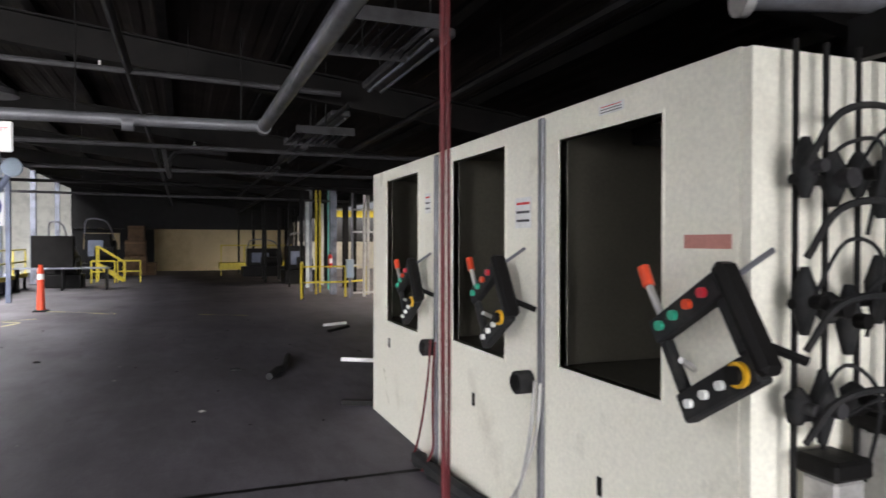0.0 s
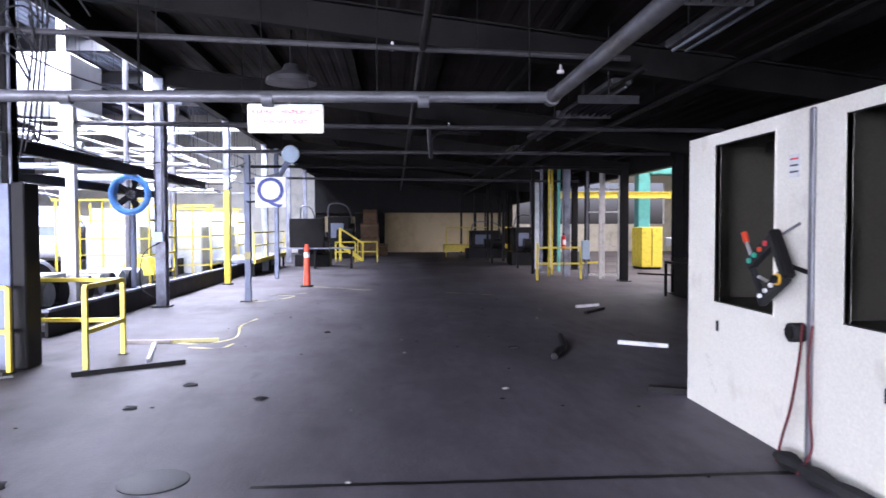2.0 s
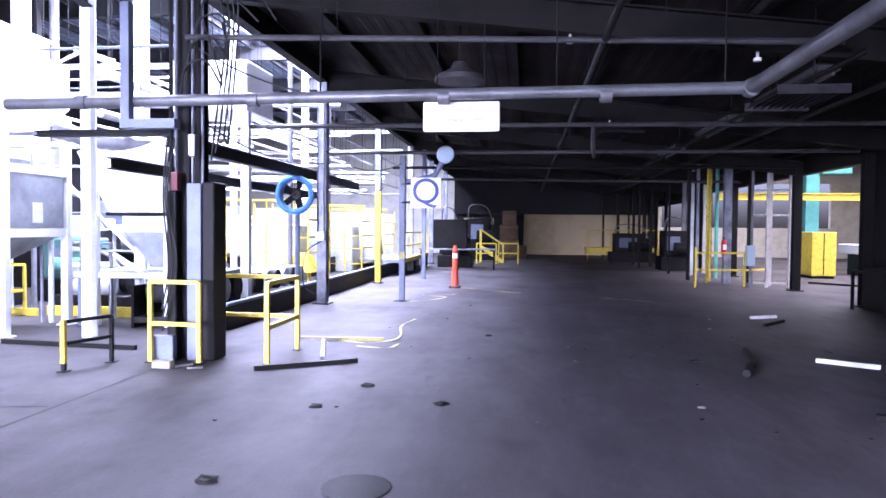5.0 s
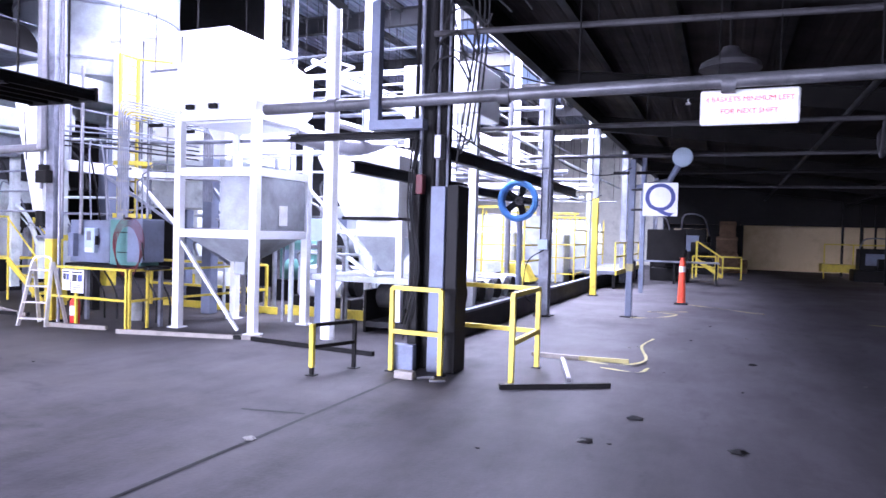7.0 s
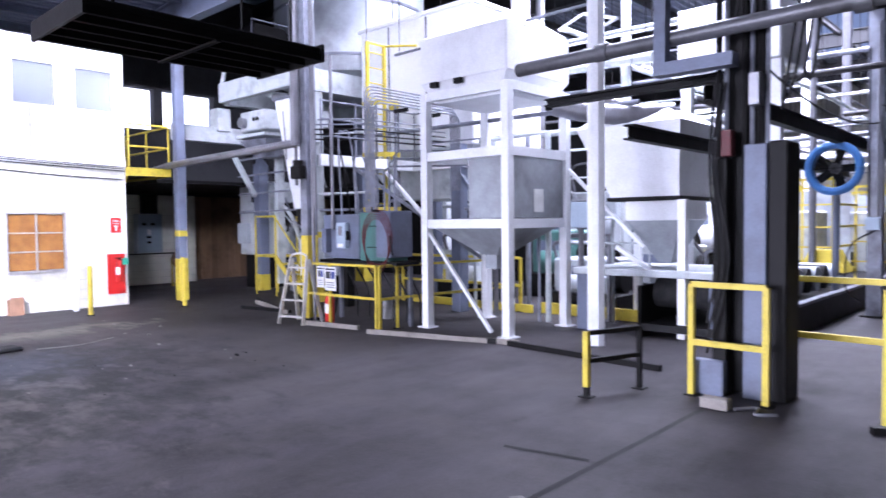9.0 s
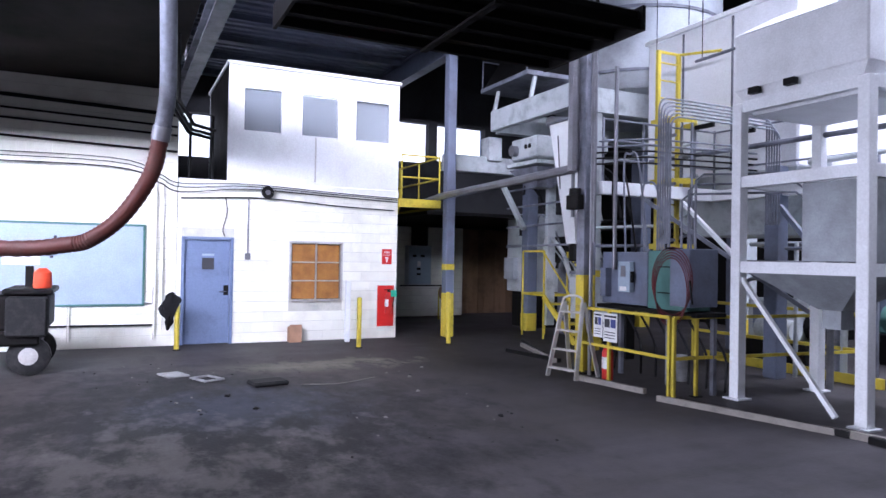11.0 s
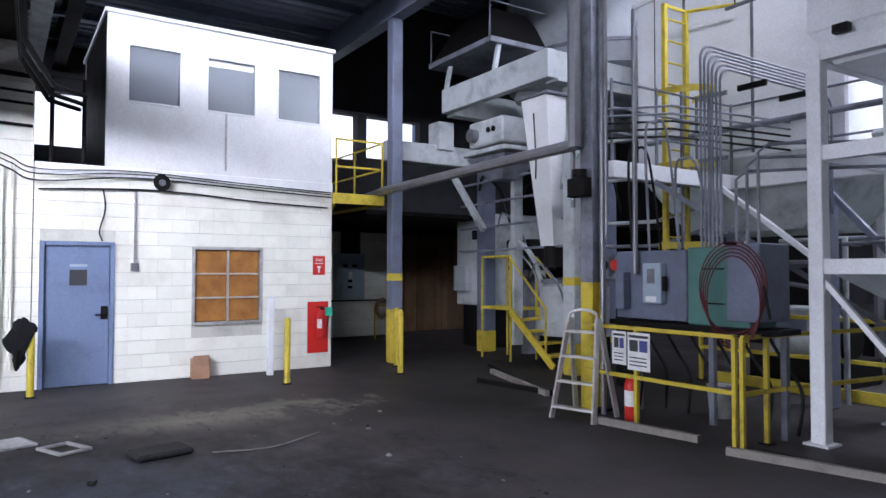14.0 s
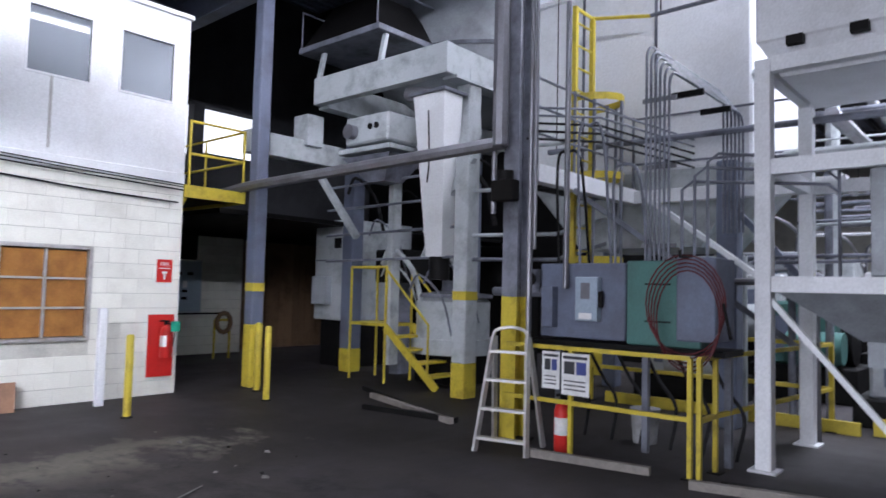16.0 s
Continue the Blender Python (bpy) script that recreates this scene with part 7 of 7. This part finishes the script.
# vessel, platform and caged ladder
vs = thing("process_vessel", (-12.7, 14.0, 3.1), "large white dusty steel vessel on posts", "vessel")
part("body", bx(-14.3, -11.05, 12.95, 15.2, 3.2, 5.9, 0.03), HOPPERW, vs)
for x in (-13.4, -12.3):
    part("seam", bx(x, x + 0.04, 12.935, 12.949, 3.25, 5.85), STEELCOL, vs)
part("lower_body", frustum_bm((-13.6, -11.8, 13.3, 14.9), 2.2, (-14.3, -11.05, 12.95, 15.2), 3.2), MACHINE, vs)
part("top_rim", bx(-14.35, -11.0, 12.9, 15.25, 5.88, 5.96, 0.01), WHITE, vs)
pf = thing("service_platform", (-12.5, 11.6, 2.8), "narrow steel service platform with handrails", "platform")
part("edge_beam", bx(-12.62, -12.48, 10.45, 12.9, 2.75, 2.95, 0.006), HOPPERW, pf, "white edge beam")
part("deck", bx(-13.3, -12.62, 11.6, 12.85, 2.86, 2.92), DARK, pf)
part("edge_beam", bx(-12.48, -10.0, 12.72, 12.86, 2.75, 2.92, 0.006), HOPPERW, pf)
for y in (10.5, 11.3, 12.1, 12.85):
    part("post", tb([(-12.55, y, 2.95), (-12.55, y, 3.95)], 0.02, 8), STEELCOL, pf, smooth=True)
for z in (3.3, 3.6, 3.92):
    part("rail", tb([(-12.55, 10.5, z), (-12.55, 12.85, z)], 0.016, 8), STEELCOL, pf, smooth=True)
    part("rail", tb([(-12.55, 12.85, z), (-9.6, 12.85, z - 0.05)], 0.016, 8), STEELCOL, pf, smooth=True)
part("brace", bar(bmesh.new(), (-12.5, 11.2, 2.75), (-10.3, 12.6, 0.9), 0.06, 0.06), STEELCOL, pf, "pale diagonal brace")
part("brace", bar(bmesh.new(), (-11.25, 12.7, 2.7), (-10.2, 12.7, 1.5), 0.07, 0.07), GREYBLUE, pf)
cl = thing("caged_ladder", (-12.85, 12.2, 1.9), "yellow caged ladder on the service platform", "ladder")
for y in (11.95, 12.4):
    part("stile", bx(-12.97, -12.91, y - 0.03, y + 0.03, 1.9, 5.3), YELLOW, cl)
for k in range(11):
    z = 2.1 + 0.3 * k
    part("rung", tb([(-12.94, 11.95, z), (-12.94, 12.4, z)], 0.014, 6), YELLOW, cl, smooth=True)
for z in (1.93, 3.0, 4.0):
    bm = bmesh.new()
    ring = [[bm.verts.new((-12.94 + (0.55 + e) * sin(a * pi / 10), 12.17 - (0.36 + e) * cos(a * pi / 10), z + h)) for e, h in ((0, 0), (0.012, 0), (0.012, 0.09), (0, 0.09))] for a in range(11)]
    for p, q in zip(ring, ring[1:]):
        for k in range(4):
            bm.faces.new((p[k], p[(k + 1) % 4], q[(k + 1) % 4], q[k]))
    bm.faces.new(ring[0][::-1])
    bm.faces.new(ring[-1])
    part("hoop", bm, YELLOW, cl)
for a in (2, 5, 8):
    part("cage_strip", bx(-12.95 + 0.55 * sin(a * pi / 10), -12.92 + 0.55 * sin(a * pi / 10), 12.15 - 0.36 * cos(a * pi / 10), 12.19 - 0.36 * cos(a * pi / 10), 1.93, 4.0), STEELCOL, cl)
part("top_rail", tb([(-12.94, 11.95, 5.28), (-12.94, 12.4, 5.28), (-12.2, 12.6, 5.2)], 0.025, 8), YELLOW, cl, smooth=True)
random.seed(9)
for k in range(16):
    x = random.uniform(-12.2, -9.0)
    z = random.uniform(1.2, 3.4)
    y = random.uniform(12.9, 14.2)
    e = random.uniform(0.8, 2.0)
    pts = [(x, y, z), (x, y - 0.4, z), (x + e, y - 0.4, z + 0.02), (x + e, y - 0.4, 0.0)]
    wall_pipe(pts, random.choice((0.025, 0.035, 0.05)), random.choice((GALV, STEELCOL, MACHINE)), "bent service pipe around the vessel")
for k in range(14):
    x = random.uniform(-18, -14.9)
    z = random.uniform(1.5, 3.7)
    y = random.uniform(12.2, 13.0)
    pts = smooth_path([(x, y, z), (x + 0.3, y - 0.1, z + 0.25), (x + 0.7, y, z - 0.1), (x + 0.75, y + 0.2, z - 0.7)], 4)
    wall_pipe(pts, random.choice((0.018, 0.03, 0.045)), random.choice((RUBBER, STEELCOL, MACHINE)), "bent pipe and cable on the machine frame")
for z in (2.0, 2.45, 2.9, 3.3):
    wall_pipe([(-18.0, 12.05, z), (-14.8, 12.05, z + 0.05)], 0.022, STEELCOL, "thin pipe across the machine frame")

# pipework between the column, the panel and the vessel
for k in range(5):
    z = 3.2 + 0.09 * k
    wall_pipe([(-12.55, 10.3 + 0.03 * k, z), (-12.0, 10.9, z), (-11.75, 12.92, z)], 0.014, random.choice((STEELCOL, DARK)), "thin conduit running from the column to the vessel")
for k in range(3):
    x = -10.95 + 0.12 * k
    wall_pipe([(x, 10.55, 1.88), (x, 10.55, 2.55 + 0.12 * k), (x + 0.08, 10.6, 2.63 + 0.12 * k), (-9.9, 11.4, 2.63 + 0.12 * k), (-9.82, 11.45, 2.55 + 0.12 * k), (-9.82, 11.45, 1.74)], 0.016, STEELCOL, "bent conduit looping from the panel to the hopper frame")
for k, (x, z0, z1) in enumerate(((-12.25, 1.86, 2.9), (-12.0, 1.86, 3.15), (-11.6, 1.86, 2.7))):
    pts = smooth_path([(x, 10.5, z0), (x, 10.45, z1), (x + 0.12, 10.45, z1 + 0.13), (x + 0.25, 10.5, z1), (x + 0.25, 10.7, 1.86)], 5)
    wall_pipe(pts, 0.015, STEELCOL if k else DARK, "conduit hoop standing on the electrical panel")
for k in range(6):
    x = -12.4 + 0.32 * k
    pts = smooth_path([(x, 10.8, 1.02), (x + 0.1, 10.95, 0.7), (x + 0.3, 10.9, 0.45), (x + 0.2, 11.0, 0.02)], 5)
    wall_pipe(pts, 0.018, RUBBER, "black cable hanging under the panel to the floor", "cable", "hanging_cable")
for z in (2.0, 2.35, 3.0, 3.6):
    wall_pipe([(-14.62, 12.0, z), (-13.4, 12.3, z), (-13.0, 12.94, z + 0.25)], 0.028, random.choice((MACHINE, STEELCOL)), "pipe branching from the machine leg to the vessel")
vb = thing("valve_block", (-13.6, 11.9, 0), "grimy valve block with hand wheels on a stand", "valve")
part("stand", bx(-13.72, -13.48, 11.8, 12.0, 0, 1.5, 0.01), DARK, vb)
for k in range(3):
    part("valve_body", tb([(-13.85 + 0.22 * k, 11.8, 1.55), (-13.85 + 0.22 * k, 11.8, 1.85)], 0.07, 12), STEELCOL, vb, smooth=True)
    part("hand_wheel", tb([(-13.85 + 0.22 * k, 11.71, 1.72), (-13.85 + 0.22 * k, 11.69, 1.72)], 0.08, 14), RED if k == 1 else DARK, vb, smooth=True)
part("manifold", tb([(-14.1, 11.85, 1.55), (-13.2, 11.85, 1.55)], 0.06, 12), STEELCOL, vb, smooth=True)

# dark canopy hung over the floor
cn = thing("hanging_canopy", (-7.3, 5.35, 2.95), "flat dark steel canopy hung on rods from the roof", "canopy")
part("panel", bx(-7.75, -6.87, 4.5, 6.2, 3.0, 3.05, 0.01), DARK, cn)
for x in (-7.73, -7.52, -7.31, -7.1, -6.89):
    part("rib", bx(x - 0.02, x + 0.02, 4.5, 6.2, 2.95, 3.0), BEAM, cn)
part("end_plate", bx(-7.77, -6.85, 6.2, 6.22, 2.94, 3.07), DARK, cn)
part("end_plate", bx(-7.77, -6.85, 4.48, 4.5, 2.94, 3.07), DARK, cn)
part("cross_bar", bx(-7.75, -6.87, 5.33, 5.37, 2.935, 2.95), DARK, cn)
for x in (-7.65, -6.97):
    for y in (4.7, 6.0):
        part("rod", tb([(x, y, 3.05), (x, y, 6.75)], 0.012, 6), DARK, cn)

# cart with a lamp and the suction hose
ct = thing("tool_cart", (-15.8, 2.5, 0), "dark motor cart with black wheels and an orange lamp", "cart")
part("chassis", bx(-16.4, -15.2, 1.4, 2.95, 0.42, 0.62, 0.03), DARK, ct)
part("hopper", bx(-16.3, -15.3, 1.5, 3.05, 0.62, 1.12, 0.04), DARK, ct, "black metal bin")
part("deck", bx(-16.4, -15.2, 2.5, 3.1, 1.12, 1.2, 0.02), DARK, ct)
for x in (-16.25, -15.35):
    for y in (1.7, 2.82):
        w_ = part("wheel", tb([(x - 0.09, y, 0.27), (x - 0.05, y, 0.27), (x + 0.05, y, 0.27), (x + 0.09, y, 0.27)], 0.27, 20, [0.2, 0.27, 0.27, 0.2]), RUBBER, ct, "black rubber wheel", True)
        part("rim", tb([(x - 0.1, y, 0.27), (x + 0.1, y, 0.27)], 0.12, 14), ALU, w_, smooth=True)
part("lamp", lathe(bmesh.new(), [(0.11, 1.2), (0.12, 1.24), (0.11, 1.42), (0.05, 1.48)], -15.5, 2.95, 16), ORANGE, ct, "orange beacon lamp", True)
part("mast", bx(-15.95, -15.85, 2.7, 2.8, 0.62, 1.5), DARK, ct)
part("front_box", bx(-15.29, -15.12, 2.55, 3.05, 0.55, 1.1, 0.03), RUBBER, ct)
ct.location += Vector((0.27, -0.14, 0))
sh = thing("suction_hose", (-13.5, 3.6, 1.9), "long hanging suction hose, brown ribbed below a grey pipe", "hose")
up = smooth_path([(-10.4, 4.1, 4.3), (-10.8, 4.14, 3.6), (-11.0, 4.15, 3.21), (-11.1, 4.11, 2.85)], 6)
lo = smooth_path([(-11.1, 4.11, 2.85), (-11.2, 4.03, 2.48), (-11.3, 3.8, 2.09), (-11.4, 3.54, 1.86), (-11.5, 3.31, 1.79), (-11.7, 2.7, 1.75), (-11.9, 1.2, 1.9)], 14)
part("pipe", tb(up, 0.075, 14), STEELCOL, sh, smooth=True)
part("clamp", tb([(-11.08, 4.12, 2.93), (-11.11, 4.1, 2.8)], 0.088, 14), GALV, sh, smooth=True)
part("ribbed_hose", tb(lo, 0.075, 14, [0.072 + 0.008 * (i % 2) for i in range(len(lo))]), mat("brown_ribbed_hose", (0.075, 0.02, 0.015), 0.5, amount=0.5, scale=5), sh, "dark red-brown ribbed hose", True)
part("hanger", tb([(-10.4, 4.1, 4.3), (-10.4, 4.3, 6.7)], 0.04, 8), STEELCOL, sh)
part("end_hanger", tb([(-11.9, 1.2, 1.9), (-12.3, 1.0, 4.78)], 0.02, 8), DARK, sh)
for x0 in (-16.6, -16.2, -15.7):
    pts = [(x0 + 1.6, 4.45, 4.75), (x0 + 0.4, 4.55, 4.1), (x0 - 0.9, 4.9, 3.95), (x0 - 1.3, 5.3, 3.95)]
    wall_pipe(pts, 0.035, DARK, "black bent pipe by the recess over the office")
wall_pipe([(-17.75, 4.95, 3.12), (-17.75, 4.95, 4.35), (-17.75, 5.35, 4.35), (-17.75, 5.35, 3.12)], 0.03, DARK, "black pipe loop in the recess over the office")


# ---- painted block walls, block by block ----
def block_wall(name, axis, face, depth, a0, a1, courses, z0, holes, label, first=(0, 300), flip=1):
    """Running-bond blocks 0.4 x 0.2 m with recessed joints; the face lies on axis=face and looks to flip."""
    w = thing(name, (face, a0, z0) if axis == "x" else (a0, face, z0), label, "wall", "", "structure")
    back0, back1 = sorted((face - flip * 0.012, face - flip * depth))
    bm = bmesh.new()
    H = 0.2
    z1 = z0 + courses * H
    xs = sorted({a0, a1, *[v for h_ in holes for v in h_[:2]]})
    zs = sorted({z0, z1, *[v for h_ in holes for v in h_[2:]]})
    for a, b in zip(xs, xs[1:]):
        for c, d in zip(zs, zs[1:]):
            if any(h_[0] < (a + b) / 2 < h_[1] and h_[2] < (c + d) / 2 < h_[3] for h_ in holes):
                continue
            if axis == "x":
                box(bm, back0, back1, a, b, c, d)
            else:
                box(bm, a, b, back0, back1, c, d)
    part("mortar_core", bm, MORTAR, w)
    made, cache = 0, {}
    rest = bmesh.new()
    g, G = 0.0035, 0.0006
    f0, f1 = sorted((face, face - flip * 0.03))
    for r in range(courses):
        c, d = z0 + r * H + g, z0 + (r + 1) * H - g
        cuts = [(h_[0], h_[1]) for h_ in holes if h_[2] < d and h_[3] > c]
        x = a0 - (0.2 if r % 2 else 0.0)
        while x < a1:
            p, q = max(x, a0), min(x + 0.4, a1)
            x += 0.4
            pieces = [(p, q)]
            for u, v in cuts:
                nxt = []
                for s, e in pieces:
                    if e <= u or s >= v:
                        nxt.append((s, e))
                    else:
                        if s < u:
                            nxt.append((s, u))
                        if e > v:
                            nxt.append((v, e))
                pieces = nxt
            for s, e in pieces:
                if e - s < 0.03:
                    continue
                L = round(e - s - 2 * G, 3)
                near = made < first[1]
                if near:
                    if L not in cache:
                        b_ = bmesh.new()
                        if axis == "x":
                            box(b_, f0 - face, f1 - face, 0, L, 0, H - 2 * g, None, 0.0025)
                        else:
                            box(b_, 0, L, f0 - face, f1 - face, 0, H - 2 * g, None, 0.0025)
                        me = bpy.data.meshes.new("block")
                        b_.to_mesh(me)
                        b_.free()
                        me.materials.append(CMU)
                        cache[L] = me
                    ob = new("block", cache[L])
                    ob.parent = w
                    j = 0.0015 * sin(made * 12.9)
                    o = ORIGIN[w]
                    at = Vector((face + j, s + G, c)) if axis == "x" else Vector((s + G, face + j, c))
                    ob.location = at - o
                    made += 1
                else:
                    if axis == "x":
                        box(rest, f0, f1, s + G, e - G, c, d)
                    else:
                        box(rest, s + G, e - G, f0, f1, c, d)
    if len(rest.verts):
        tagged(part("blocks", rest, CMU, w), kind="stuff")
    else:
        rest.free()
    return w


block_wall("wall_office", "x", OX, 0.3, 4.75, 9.15, 15, 0.0, [(4.83, 5.77, 0.0, 2.04), (6.85, 7.95, 0.79, 2.0)], "cream painted block wall of the office", flip=1)
block_wall("wall_beside_office", "x", OX, 0.3, -9.9, 4.74, 24, 0.0, [], "cream painted block wall beside the office", first=(0, 0))
block_wall("wall_office_side", "y", 9.15, 0.25, -22.0, -18.0, 14, 0.0, [], "cream painted block side wall of the office", first=(0, 0))
block_wall("wall_back_corner", "x", -22.32, 0.25, 9.2, 13.1, 13, 0.0, [], "dirty cream block wall in the back corner", first=(0, 200))
bwall = thing("wall_boards", (-22.9, 13.1, 0), "dark brown vertical board wall", "wall", "", "structure")
for k in range(28):
    y = 13.12 + 0.2 * k
    part("plank", bx(-22.9 + 0.01 * (k % 3), -22.86 + 0.01 * (k % 3), y + 0.004, y + 0.196, 0, 2.6), PLANK, bwall)
part("backing", bx(-23.0, -22.91, 13.1, 18.8, 0, 2.6), DARK, bwall)
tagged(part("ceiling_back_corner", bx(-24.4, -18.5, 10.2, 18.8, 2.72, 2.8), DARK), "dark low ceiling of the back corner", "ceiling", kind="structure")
